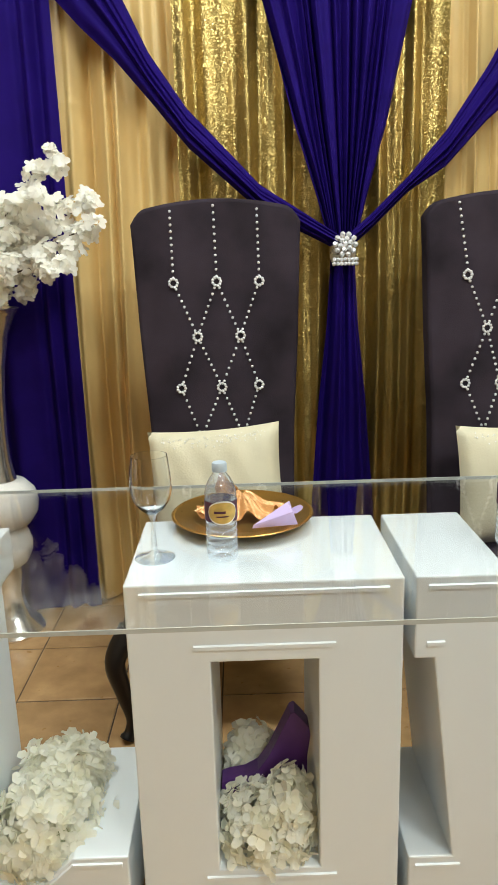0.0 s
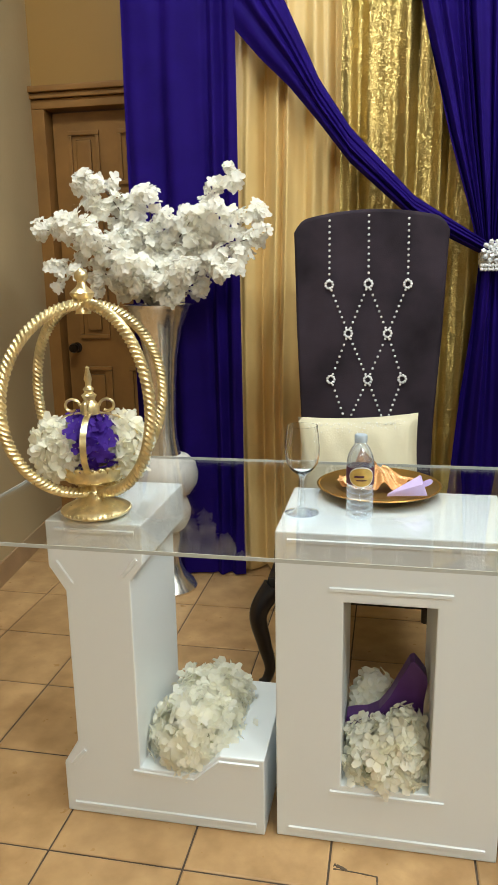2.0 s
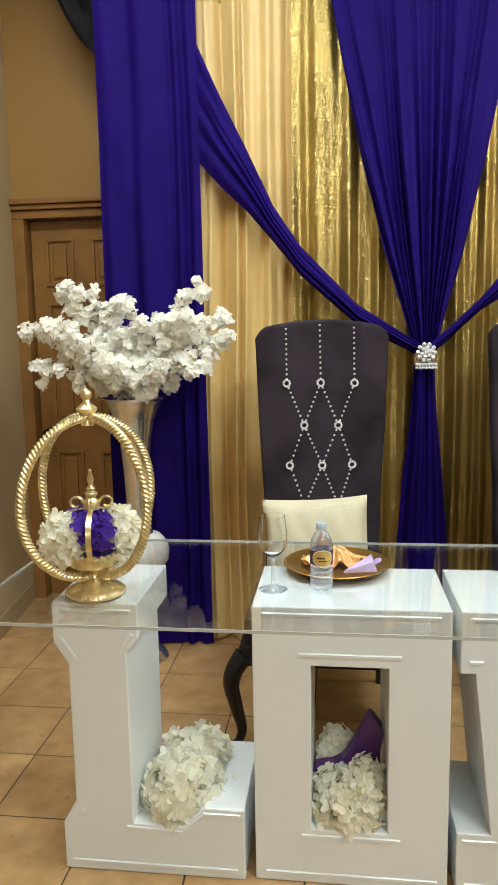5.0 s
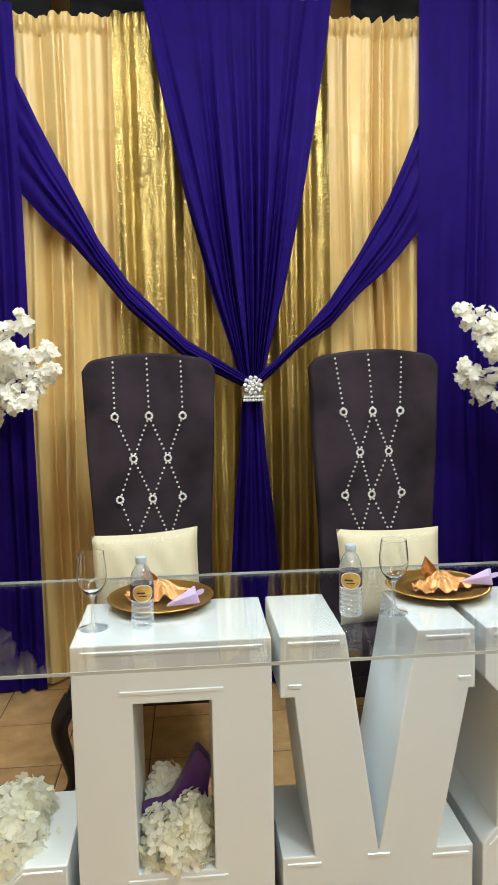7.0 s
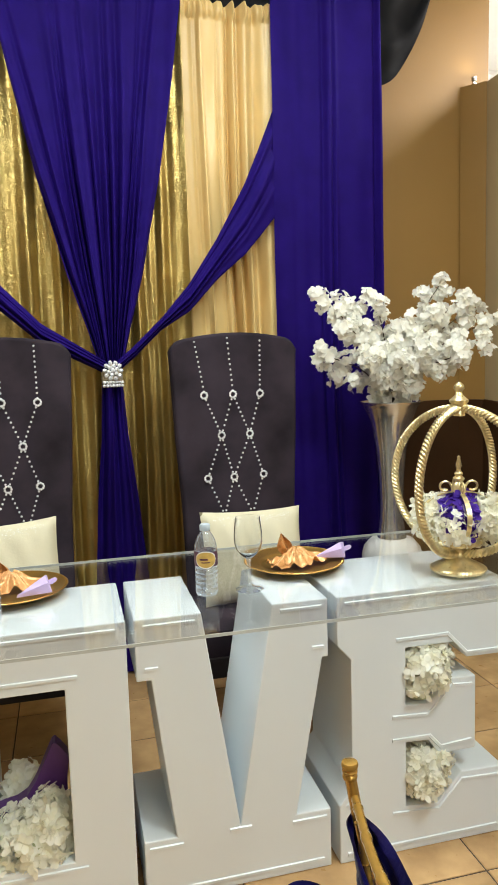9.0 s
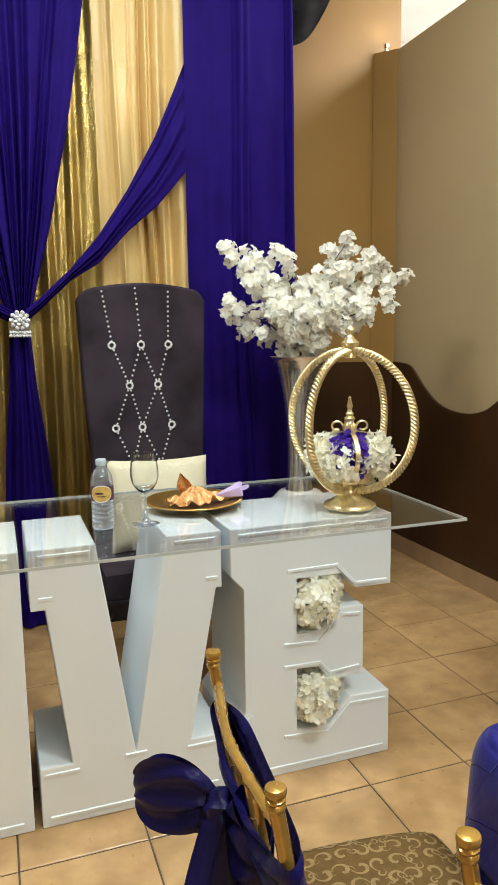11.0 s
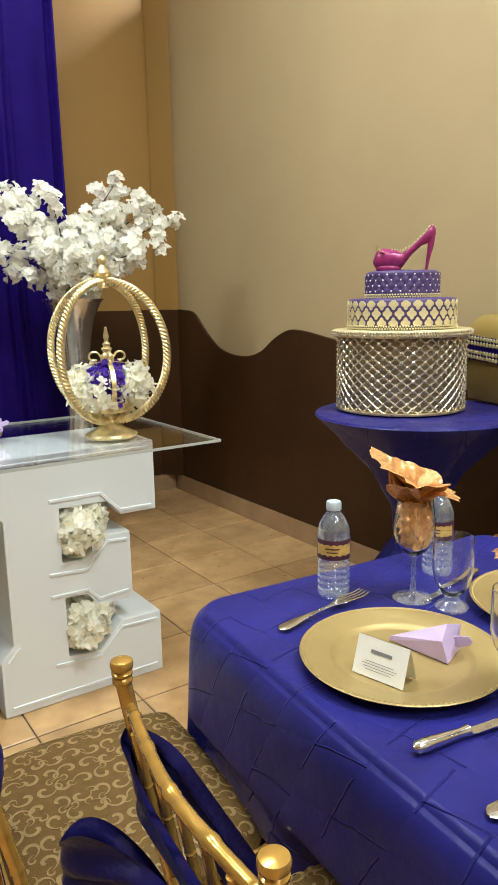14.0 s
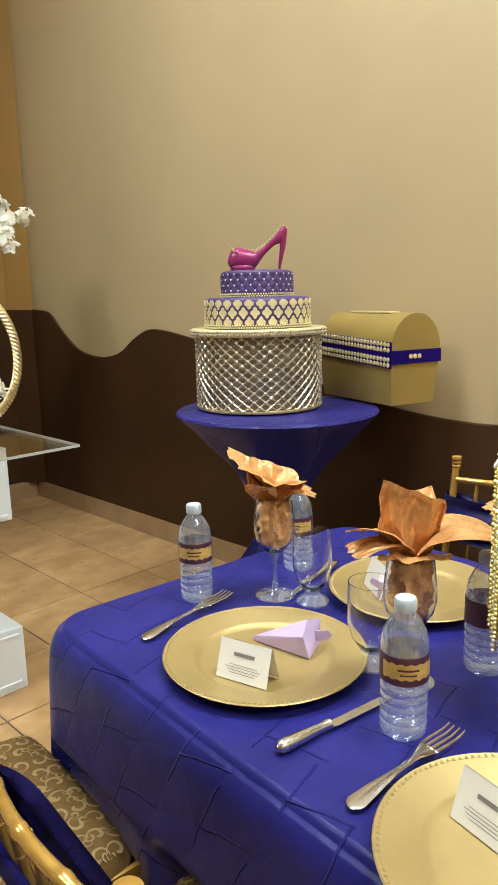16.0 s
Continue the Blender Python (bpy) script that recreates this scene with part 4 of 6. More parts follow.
mound("hydrangea", (-0.248, 0.175, 0.171), [((0, -0.06, 0.03), (0.125, 0.12, 0.125)), ((0.01, 0.08, 0.045), (0.115, 0.11, 0.115))], 300, 0.023, "mound of cream silk hydrangeas on the letter's foot", 3, lambda p: p.z > 0.0 and p.x > -0.135)
mound("hydrangea", (0.291, 0.09, 0.184), [((0.0, -0.01, 0.02), (0.115, 0.085, 0.125)), ((0.05, 0.0, 0.03), (0.06, 0.08, 0.14)), ((-0.035, 0.19, 0.03), (0.065, 0.07, 0.14))], 190, 0.022, "cream silk hydrangeas filling the letter's opening", 8, lambda p: abs(p.x) < 0.114 and p.z > 0)
for dz, sd_ in ((0.507, 31), (0.158, 37)):
    mound("hydrangea", (1.555, 0.1, dz), [((-0.01, -0.05, 0.09), (0.08, 0.1, 0.105)), ((0.045, -0.02, 0.13), (0.055, 0.1, 0.06))], 180, 0.021, "cream silk hydrangeas tucked in the letter's notch", sd_, lambda p: p.x > -0.075 and p.z > 0 and p.z < 0.205)

# flat shoe cut from board, standing in the flowers
shoe_board = base("shoe_cutout", pose(0.18, 0.16, 0.228) @ Matrix.Diagonal((1.07, 1, 1.06, 1)), "flat purple high-heel shoe cut from thick board", "decoration")
outline = [(-0.004, 0.0), (0.0, 0.055), (0.02, 0.062), (0.055, 0.068), (0.085, 0.085), (0.112, 0.125), (0.14, 0.185), (0.162, 0.232), (0.172, 0.238), (0.186, 0.222), (0.205, 0.195), (0.208, 0.175), (0.2, 0.12), (0.197, -0.1), (0.178, -0.1), (0.18, 0.06), (0.172, 0.095), (0.155, 0.1), (0.14, 0.075), (0.125, 0.035), (0.11, 0.01), (0.095, 0.002)]
part("board", prism(outline, 0, 0.05, 0.002), M_PURPLE, shoe_board)


# ---- blossom vases ----
def vase(x, y, s, ends, seed, label):
    ob = base("flower_vase", pose(x, y, 0) @ Matrix.Scale(s, 4), label, "vase", "tall blossom vases")
    part("foot", lathe([(0, 0), (0.135, 0), (0.14, 0.012), (0.125, 0.035), (0.085, 0.075), (0.06, 0.13), (0.055, 0.2), (0.07, 0.28), (0.07, 0.33), (0, 0.33)], 40), M_SILVER, ob, "", True)
    part("lower_ball", lathe([(0.05, 0.3), (0.09, 0.33), (0.115, 0.38), (0.12, 0.42), (0.105, 0.47), (0.07, 0.51)], 40), M_BEAD, ob, "white beaded ball", True)
    part("upper_ball", lathe([(0.06, 0.49), (0.12, 0.51), (0.155, 0.56), (0.162, 0.61), (0.15, 0.66), (0.115, 0.7), (0.06, 0.715)], 40), M_BEAD, ob, "white beaded ball", True)
    part("neck", lathe([(0.05, 0.7), (0.078, 0.712), (0.074, 0.73), (0.062, 0.8), (0.06, 0.9), (0.066, 1.05), (0.08, 1.2), (0.105, 1.33), (0.145, 1.42), (0.165, 1.44), (0.16, 1.442), (0.1, 1.345), (0.06, 1.2), (0, 1.19)], 48), M_SILVER, ob, "", True)
    rg = random.Random(seed)
    twigs = bmesh.new()
    spots = []
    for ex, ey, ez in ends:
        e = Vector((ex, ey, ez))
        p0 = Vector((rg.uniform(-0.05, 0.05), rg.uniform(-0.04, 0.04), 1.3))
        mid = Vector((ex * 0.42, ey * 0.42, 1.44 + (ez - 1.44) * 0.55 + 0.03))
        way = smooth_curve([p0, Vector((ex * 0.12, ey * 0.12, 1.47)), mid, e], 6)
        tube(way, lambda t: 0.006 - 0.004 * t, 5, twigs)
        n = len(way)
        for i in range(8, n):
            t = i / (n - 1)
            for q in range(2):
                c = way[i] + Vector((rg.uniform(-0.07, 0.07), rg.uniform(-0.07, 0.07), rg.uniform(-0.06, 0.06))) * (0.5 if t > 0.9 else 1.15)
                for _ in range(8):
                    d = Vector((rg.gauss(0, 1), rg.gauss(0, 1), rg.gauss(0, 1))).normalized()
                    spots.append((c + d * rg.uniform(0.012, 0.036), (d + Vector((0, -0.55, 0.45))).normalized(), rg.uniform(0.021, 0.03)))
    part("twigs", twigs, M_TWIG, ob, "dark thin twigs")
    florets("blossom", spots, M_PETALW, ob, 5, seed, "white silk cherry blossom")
    return ob


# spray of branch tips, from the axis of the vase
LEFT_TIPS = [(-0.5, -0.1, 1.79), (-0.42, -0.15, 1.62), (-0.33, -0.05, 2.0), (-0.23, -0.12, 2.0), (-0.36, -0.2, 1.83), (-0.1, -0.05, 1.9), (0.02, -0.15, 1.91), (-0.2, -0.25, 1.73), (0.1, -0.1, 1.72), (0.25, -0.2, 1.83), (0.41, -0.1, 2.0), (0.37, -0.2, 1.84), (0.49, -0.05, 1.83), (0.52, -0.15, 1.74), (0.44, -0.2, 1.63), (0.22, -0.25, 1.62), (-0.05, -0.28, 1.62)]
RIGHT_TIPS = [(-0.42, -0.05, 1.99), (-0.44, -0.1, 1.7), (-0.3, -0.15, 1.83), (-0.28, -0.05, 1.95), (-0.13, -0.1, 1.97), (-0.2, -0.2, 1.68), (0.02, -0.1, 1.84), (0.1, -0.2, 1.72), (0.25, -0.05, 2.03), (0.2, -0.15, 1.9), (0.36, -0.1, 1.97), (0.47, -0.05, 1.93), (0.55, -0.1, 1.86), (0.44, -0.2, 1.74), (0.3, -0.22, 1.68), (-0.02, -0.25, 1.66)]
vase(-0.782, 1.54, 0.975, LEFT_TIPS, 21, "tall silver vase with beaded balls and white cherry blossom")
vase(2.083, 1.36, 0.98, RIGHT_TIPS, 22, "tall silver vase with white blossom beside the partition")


# ---- gold crown ornaments ----
def rope_ring(a, b_, rad, turns, az):
    """A twisted rope bent to an upright oval."""
    bm = bmesh.new()
    N, S = 800, 24
    rings = []
    for i in range(N):
        t = 2 * math.pi * i / N
        c = Vector((a * math.sin(t), 0, b_ * math.cos(t)))
        tan = Vector((a * math.cos(t), 0, -b_ * math.sin(t))).normalized()
        nrm = Vector((0, 1, 0)).cross(tan).normalized()
        ring = []
        for k in range(S):
            th = 2 * math.pi * k / S
            r = rad * (1 + 0.19 * math.cos(4 * th + turns * t))
            ring.append(bm.verts.new(c + r * (math.cos(th) * nrm + math.sin(th) * Vector((0, 1, 0)))))
        rings.append(ring)
    for i in range(N):
        p, q = rings[i], rings[(i + 1) % N]
        for k in range(S):
            l = (k + 1) % S
            bm.faces.new((p[k], q[k], q[l], p[l]))
    bmesh.ops.rotate(bm, verts=bm.verts, cent=(0, 0, 0), matrix=Matrix.Rotation(az, 3, "Z"))
    bmesh.ops.recalc_face_normals(bm, faces=bm.faces)
    return bm


def ornament(x, y, az, va, label, seed):
    ob = base("crown_ornament", pose(x, y, GT), label, "ornament", "gold crown ornaments")
    foot = part("foot", lathe([(0, 0), (0.088, 0), (0.093, 0.006), (0.09, 0.014), (0.078, 0.02), (0.05, 0.034), (0.03, 0.052), (0.021, 0.075), (0.024, 0.09), (0, 0.092)], 40), M_GOLD, ob, "", True)
    rim = bmesh.new()
    for k in range(44):
        t = 2 * math.pi * k / 44
        bmesh.ops.create_icosphere(rim, subdivisions=1, radius=0.0046, matrix=Matrix.Translation((0.091 * math.cos(t), 0.09 * math.sin(t), 0.009)))
    part("beaded_rim", rim, M_GOLD, foot, "", True)
    for k in range(2):
        bm = rope_ring(0.25, 0.247, 0.0128, 116, radians(az + 90 * k))
        bmesh.ops.translate(bm, verts=bm.verts, vec=(0, 0, 0.306))
        part("rope_hoop", bm, M_GOLD, ob, "", True)
    part("finial", lathe([(0, 0.6), (0.02, 0.6), (0.018, 0.615), (0.012, 0.625), (0.03, 0.645), (0.032, 0.652), (0.014, 0.668), (0.01, 0.678), (0.018, 0.69), (0.016, 0.702), (0.005, 0.712), (0, 0.713)], 24, None, (0, 0, -0.072)), M_GOLD, ob, "", True)
    # crown with its flower ball
    crown = part("crown_band", lathe([(0, 0.095), (0.075, 0.095), (0.08, 0.1), (0.08, 0.13), (0.076, 0.135), (0.07, 0.13), (0.07, 0.108), (0, 0.105)], 32), M_GOLD, ob, "", True)
    rim = bmesh.new()
    for k in range(26):
        t = 2 * math.pi * k / 26
        bmesh.ops.create_icosphere(rim, subdivisions=1, radius=0.007, matrix=Matrix.Translation((0.08 * math.cos(t), 0.08 * math.sin(t), 0.134)))
    part("beaded_rim", rim, M_GOLD, crown, "", True)
    for k in range(4):
        a = radians(az + 45 + 90 * k)
        pts = smooth_curve([(0.078, 0, 0.125), (0.118, 0, 0.17), (0.118, 0, 0.225), (0.07, 0, 0.262), (0.02, 0, 0.272)], 5)
        bm = bmesh.new()
        for i in range(len(pts) - 1):
            p, q = pts[i], pts[i + 1]
            d = (q - p).normalized()
            nn = Vector((d.z, 0, -d.x)) * 0.0016
            vs = [bm.verts.new(v) for v in (p + nn + Vector((0, 0.008, 0)), p + nn - Vector((0, 0.008, 0)), q + nn - Vector((0, 0.008, 0)), q + nn + Vector((0, 0.008, 0)), p - nn + Vector((0, 0.008, 0)), p - nn - Vector((0, 0.008, 0)), q - nn - Vector((0, 0.008, 0)), q - nn + Vector((0, 0.008, 0)))]
            for f in ((0, 1, 2, 3), (7, 6, 5, 4), (0, 3, 7, 4), (1, 5, 6, 2)):
                bm.faces.new([vs[j] for j in f])
        bmesh.ops.remove_doubles(bm, verts=bm.verts, dist=0.0008)
        bmesh.ops.rotate(bm, verts=bm.verts, cent=(0, 0, 0), matrix=Matrix.Rotation(a, 3, "Z"))
        part("strap", bm, M_GOLD, ob, "", True)
        curl = [(0.016 + 0.03 - 0.021 * math.cos(t) * (1 - 0.06 * t), 0, 0.29 + 0.019 * math.sin(t) * (1 - 0.06 * t)) for t in np.linspace(0, 5.4, 22)]
        bm = tube(curl, 0.0042, 6)
        bmesh.ops.rotate(bm, verts=bm.verts, cent=(0, 0, 0), matrix=Matrix.Rotation(a, 3, "Z"))
        part("curl", bm, M_GOLD, ob, "", True)
    part("spire", lathe([(0, 0.262), (0.024, 0.268), (0.026, 0.29), (0.014, 0.305), (0.02, 0.318), (0.011, 0.326), (0.015, 0.334), (0.008, 0.342), (0.008, 0.352), (0.011, 0.36), (0.005, 0.385), (0.006, 0.39), (0, 0.396)], 20), M_GOLD, ob, "", True)
    rg = random.Random(seed)
    spots = mound_spots((0, 0, 0.19), (0.095, 0.095, 0.072), 210, 0.02, seed, upper=-0.8)
    va = radians(va)
    purple = []
    white = []
    for p, n, s in spots:
        lat = p.x * math.cos(va) + p.y * math.sin(va)
        (purple if abs(lat) < 0.05 else white).append((p, n, s))
    if va < 0:
        white += mound_spots((-0.045, -0.06, 0.17), (0.055, 0.045, 0.055), 90, 0.02, seed + 9, upper=-0.9)
    for sgn in (-1, 1):
        c = Vector((math.cos(va), math.sin(va), 0)) * 0.085 * sgn
        white += mound_spots((c.x, c.y, 0.18), (0.056, 0.056, 0.074), 130, 0.023, seed + 3 + sgn, upper=-0.9)
    florets("white_blossom", white, M_PETAL, ob, 4, seed, "cream silk flowers", 0.38)
    florets("purple_blossom", purple, M_PETALB, ob, 4, seed + 1, "deep purple silk flowers")
    return ob


ornament(-0.497, 0.052, 58, 24, "gold rope-hoop ornament with a crown of white and purple flowers", 41)
ornament(1.722, 0.092, 31, -28, "gold rope-hoop ornament with flower crown standing on the glass", 47)


# ---- tableware ----
def ring_of(bm, n, r, z, size):
    for k in range(n):
        t = 2 * math.pi * k / n
        vs = [bm.verts.new((r * math.cos(t) + dx * size, r * math.sin(t) + dy * size, z + dz * size)) for dx, dy, dz in ((1, 0, 0), (0, 1, 0), (-1, 0, 0), (0, -1, 0), (0, 0, 0.8))]
        for i in range(4):
            bm.faces.new((vs[i], vs[(i + 1) % 4], vs[4]))


def charger(m, mat, label, group):
    ob = base("charger_plate", m, label, "plate", group)
    part("dish", lathe([(0, 0.004), (0.11, 0.004), (0.117, 0.0052), (0.1225, 0.0095), (0.128, 0.0122), (0.172, 0.019), (0.178, 0.0215), (0.18, 0.02), (0.178, 0.0175), (0.172, 0.015), (0.126, 0.006), (0.116, 0.001), (0, 0.001)][::-1], 72), mat, ob, "", True)
    bm = bmesh.new()
    ring_of(bm, 120, 0.1735, 0.0197, 0.0034)
    part("beaded_rim", bm, mat, ob)
    return ob


def bottle(m, label, group, style):
    ob = base("water_bottle", m, label, "bottle", group)
    prof = [(0, 0.004), (0.018, 0.004), (0.024, 0.0), (0.029, 0.002), (0.032, 0.008)]
    for k in range(5):
        z = 0.014 + k * 0.014
        prof += [(0.0325, z), (0.0325, z + 0.007), (0.0305, z + 0.0105)]
    prof += [(0.0325, 0.086), (0.0325, 0.13), (0.032, 0.136), (0.0325, 0.142), (0.029, 0.158), (0.021, 0.174), (0.0135, 0.184), (0.0125, 0.194), (0, 0.194)]
    body = part("body", lathe(prof, 32), M_BOTTLE, ob, "clear ribbed plastic", True)
    body.visible_shadow = False
    part("cap", lathe([(0, 0.188), (0.0148, 0.188), (0.0152, 0.19), (0.0152, 0.203), (0.0135, 0.206), (0, 0.206)], 24), M_CAP, ob, "white screw cap", True)
    lab = part("label", lathe([(0.0332, 0.088), (0.0334, 0.089), (0.0334, 0.129), (0.0332, 0.13)], 32), M_LABELDARK, ob, "plum and gold paper label", True)

    def patch(a0, a1, z0, z1, rr, mat, name, oval=False, scallop=0.0):
        bm = bmesh.new()
        n = 24
        top, bot = [], []
        for i in range(n + 1):
            a = lerp(a0, a1, i / n)
            s = 2 * i / n - 1
            k = math.sqrt(max(0, 1 - s * s)) if oval else 1
            zc = (z0 + z1) / 2
            e = scallop * math.sin(i * 1.7)
            top.append(bm.verts.new((rr * math.cos(a), rr * math.sin(a), zc + (z1 - zc) * k + e)))
            bot.append(bm.verts.new((rr * math.cos(a), rr * math.sin(a), zc + (z0 - zc) * k - e)))
        for i in range(n):
            if oval and i in (0, n - 1):
                pass
            bm.faces.new((bot[i], bot[i + 1], top[i + 1], top[i]))
        part(name, bm, mat, lab, "", True)
    if style == 0:
        patch(radians(-145), radians(-35), 0.084, 0.134, 0.0338, M_CARD, "oval_border", True)
        patch(radians(-143), radians(-37), 0.087, 0.131, 0.0341, M_LABELGOLD, "oval_panel", True)
        patch(radians(-120), radians(-80), 0.108, 0.113, 0.0344, M_LABELDARK, "text_bar")
        patch(radians(-112), radians(-70), 0.1, 0.103, 0.0344, M_LABELDARK, "text_bar")
    else:
        patch(radians(-160), radians(-20), 0.098, 0.121, 0.0338, M_LABELGOLD, "gold_panel", False, 0.0014)
        patch(radians(-120), radians(-70), 0.111, 0.114, 0.0341, M_LABELDARK, "text_bar")
        patch(radians(-115), radians(-76), 0.104, 0.1065, 0.0341, M_LABELDARK, "text_bar")
    return ob


def stemware(name, m, prof_out, wall, label, category, group):
    """A glass with a bowl: out is the profile from the foot up, the bowl is hollowed from index k."""
    ob = base(name, m, label, category, group)
    prof, k = prof_out
    inner = [(max(0, r - wall), z) for r, z in prof[k:]][::-1]
    inner[-1] = (0, prof[k][1] + 0.003)
    g = part("bowl", lathe([(0, prof[k][1] - 0.001), (prof[k][0] * 0.7, prof[k][1] - 0.0008)] + prof[k:] + inner, 40), M_GLASS, ob, "", True)
    g.visible_shadow = False
    g = part("stem", lathe([(0, 0)] + prof[:k + 1] + [(0, prof[k][1] - 0.0015)], 40), M_STEM, ob, "", True)
    g.visible_shadow = False
    return ob


WINE = ([(0.036, 0.0), (0.037, 0.002), (0.03, 0.005), (0.012, 0.01), (0.0055, 0.018), (0.0042, 0.05), (0.0045, 0.08), (0.009, 0.092), (0.022, 0.103), (0.033, 0.12), (0.0375, 0.14), (0.0375, 0.158), (0.035, 0.185), (0.0325, 0.208)], 7)
GOBLET = ([(0.03, 0), (0.031, 0.004), (0.026, 0.01), (0.014, 0.018), (0.013, 0.024), (0.02, 0.032), (0.031, 0.05), (0.0365, 0.075), (0.037, 0.1), (0.0365, 0.125), (0.036, 0.142)], 4)


def wine_glass(m, label, group):
    return stemware("wine_glass", m, WINE, 0.0014, label, "glass", group)


def goblet(m, label, group):
    return stemware("water_goblet", m, GOBLET, 0.0016, label, "glass", group)


def tea_napkin(m, seed, label, group, flip=1):
    """A gathered fan of cloth lying on a plate."""
    ob = base("napkin", m, label, "napkin", group)
    rg = random.Random(seed)

    def fn(u, v):
        s = 2 * u - 1
        a = s * 1.35
        r = 0.012 + v * (0.115 + 0.012 * math.sin(u * 19 + seed))
        pl = math.sin(u * 40 + 0.6 * math.sin(u * 9)) * 0.5 + 0.5 * math.sin(u * 23 + seed)
        z = 0.016 + 0.05 * (1 - v) ** 1.2 + 0.016 * pl * v + 0.004 * math.sin(v * 9 + u * 7)
        return Vector((r * math.sin(a) * 0.95, -r * math.cos(a) * 0.55, max(0.009, z)))
    part("fan", sheet(fn, 90, 18), M_NAPKIN, ob, "", True)

    def peak(u, v):
        s = 2 * u - 1
        w = 0.026 * math.sin(math.pi * min(1, v * 0.9 + 0.12)) + 0.004
        return Vector((flip * (-0.02 + w * s - 0.03 * v), 0.01 + 0.03 * s * s * (0.5 - v) + 0.008 * math.sin(s * 6), 0.045 + 0.075 * v - 0.012 * s * s))
    part("peak", sheet(peak, 16, 12), M_NAPKIN, ob, "", True)

    def wing(u, v):
        s = 2 * u - 1
        return Vector((flip * (-0.03 - 0.085 * u), -0.015 + 0.07 * (v - 0.5) * (1 - 0.5 * u), 0.024 + 0.028 * math.sin(math.pi * v) * (1 - 0.6 * u) + 0.005 * math.sin(u * 15 + v * 8)))
    part("wing", sheet(wing, 20, 14), M_NAPKIN, ob, "", True)
    return ob


def glass_napkin(m, seed, label, group, folds):
    """Cloth stuffed in a wine glass, its leaves opening above the rim."""
    ob = base("napkin", m, label, "napkin", group)

    def plug(u, v):
        t = 2 * math.pi * u
        z = 0.108 + 0.1 * v
        full = interp(z, [0.1, 0.12, 0.14, 0.16, 0.19, 0.21], [0.016, 0.03, 0.035, 0.035, 0.033, 0.031])
        c = Vector((math.cos(t) * 1.5 + seed, math.sin(t) * 1.5, v * 2.4))
        ridge = abs(noise.noise(c)) * 1.3 + 0.35 * abs(noise.noise(c * 2.1))
        r = full * (0.98 - 0.75 * min(0.6, ridge))
        return Vector((r * math.cos(t), r * math.sin(t), z))
    part("gathered_end", sheet(plug, 90, 40, None, True), M_NAPKIN, ob, "", True)
    for k, (az, tilt, length, w, slant) in enumerate(folds):
        a = radians(az)

        def leaf(u, v, a=a, tilt=tilt, length=length, w=w, slant=slant, k=k):
            s = 2 * u - 1
            ww = w * interp(v, [0, 0.2, 0.5, 0.85, 1], [0.3, 0.62, 0.95, 1.0, 0.93])
            bend = tilt * v ** 1.1
            along = (length + slant * s * v) * v
            out_ = along * math.sin(bend) + 0.006
            up = along * math.cos(bend)
            cup = 0.016 * abs(s) ** 1.5 * (1 - 0.35 * v)
            # long folds run out from the rim, crossed by crumples with sharp crests
            f = 1.1 * s + 0.5 * math.sin(2.3 * v + k) + 0.37 * k
            pleat_ = 0.016 * abs((f % 1) - 0.5) * min(1, 3 * v) * (1 - 0.3 * v)
            q = Vector((0.1 * s + k * 0.37 + seed, 0.11 * v, 0.05 * k))
            crumple = 0.014 * abs(noise.noise(q * 17)) + 0.004 * abs(noise.noise(q * 40 + Vector((5, 1, 2))))
            hem = 0.0024 * (1 if v > 0.9 or abs(s) > 0.92 else 0)
            p = Vector((out_ - cup + pleat_ - crumple * min(1, v * 3) + hem, ww * s, up + 0.195 - 0.4 * pleat_))
            p += noise.noise_vector(q * 20) * 0.005 * min(1, v * 2.5)
            c, sn = math.cos(a), math.sin(a)
            return Vector((p.x * c - p.y * sn, p.x * sn + p.y * c, p.z))
        part("fold", sheet(leaf, 48, 44), M_NAPKIN, ob, "", True)
    return ob


def favour_box(m, label, group):
    """A small folded card wedge with a tab, like a slice of cake."""
    ob = base("favour_box", m, label, "gift box", group)
    L, W, Hh = 0.105, 0.055, 0.042
    bm = bmesh.new()
    v = [bm.verts.new(p) for p in ((0, 0, 0), (L, -W / 2, 0), (L, W / 2, 0), (0.004, 0, 0.008), (L - 0.01, -W / 2, Hh * 0.8), (L - 0.012, 0.0, Hh * 1.2), (L, W / 2, Hh))]
    for f in ((0, 2, 1), (0, 1, 4, 3), (3, 4, 5), (3, 5, 6), (0, 3, 6, 2), (1, 2, 6, 4), (4, 6, 5)):
        bm.faces.new([v[i] for i in f])
    bmesh.ops.recalc_face_normals(bm, faces=bm.faces)
    part("wedge", bm, M_LILAC, ob)
    tab = prism([(0, 0), (0.012, 0), (0.026, 0.006), (0.03, 0.014), (0.024, 0.02), (0.012, 0.018), (0, 0.014)], -0.001, 0.001)
    bmesh.ops.translate(tab, verts=tab.verts, vec=(L - 0.004, 0.004, 0.016))
    part("tab", tab, M_LILAC, ob)
    return ob


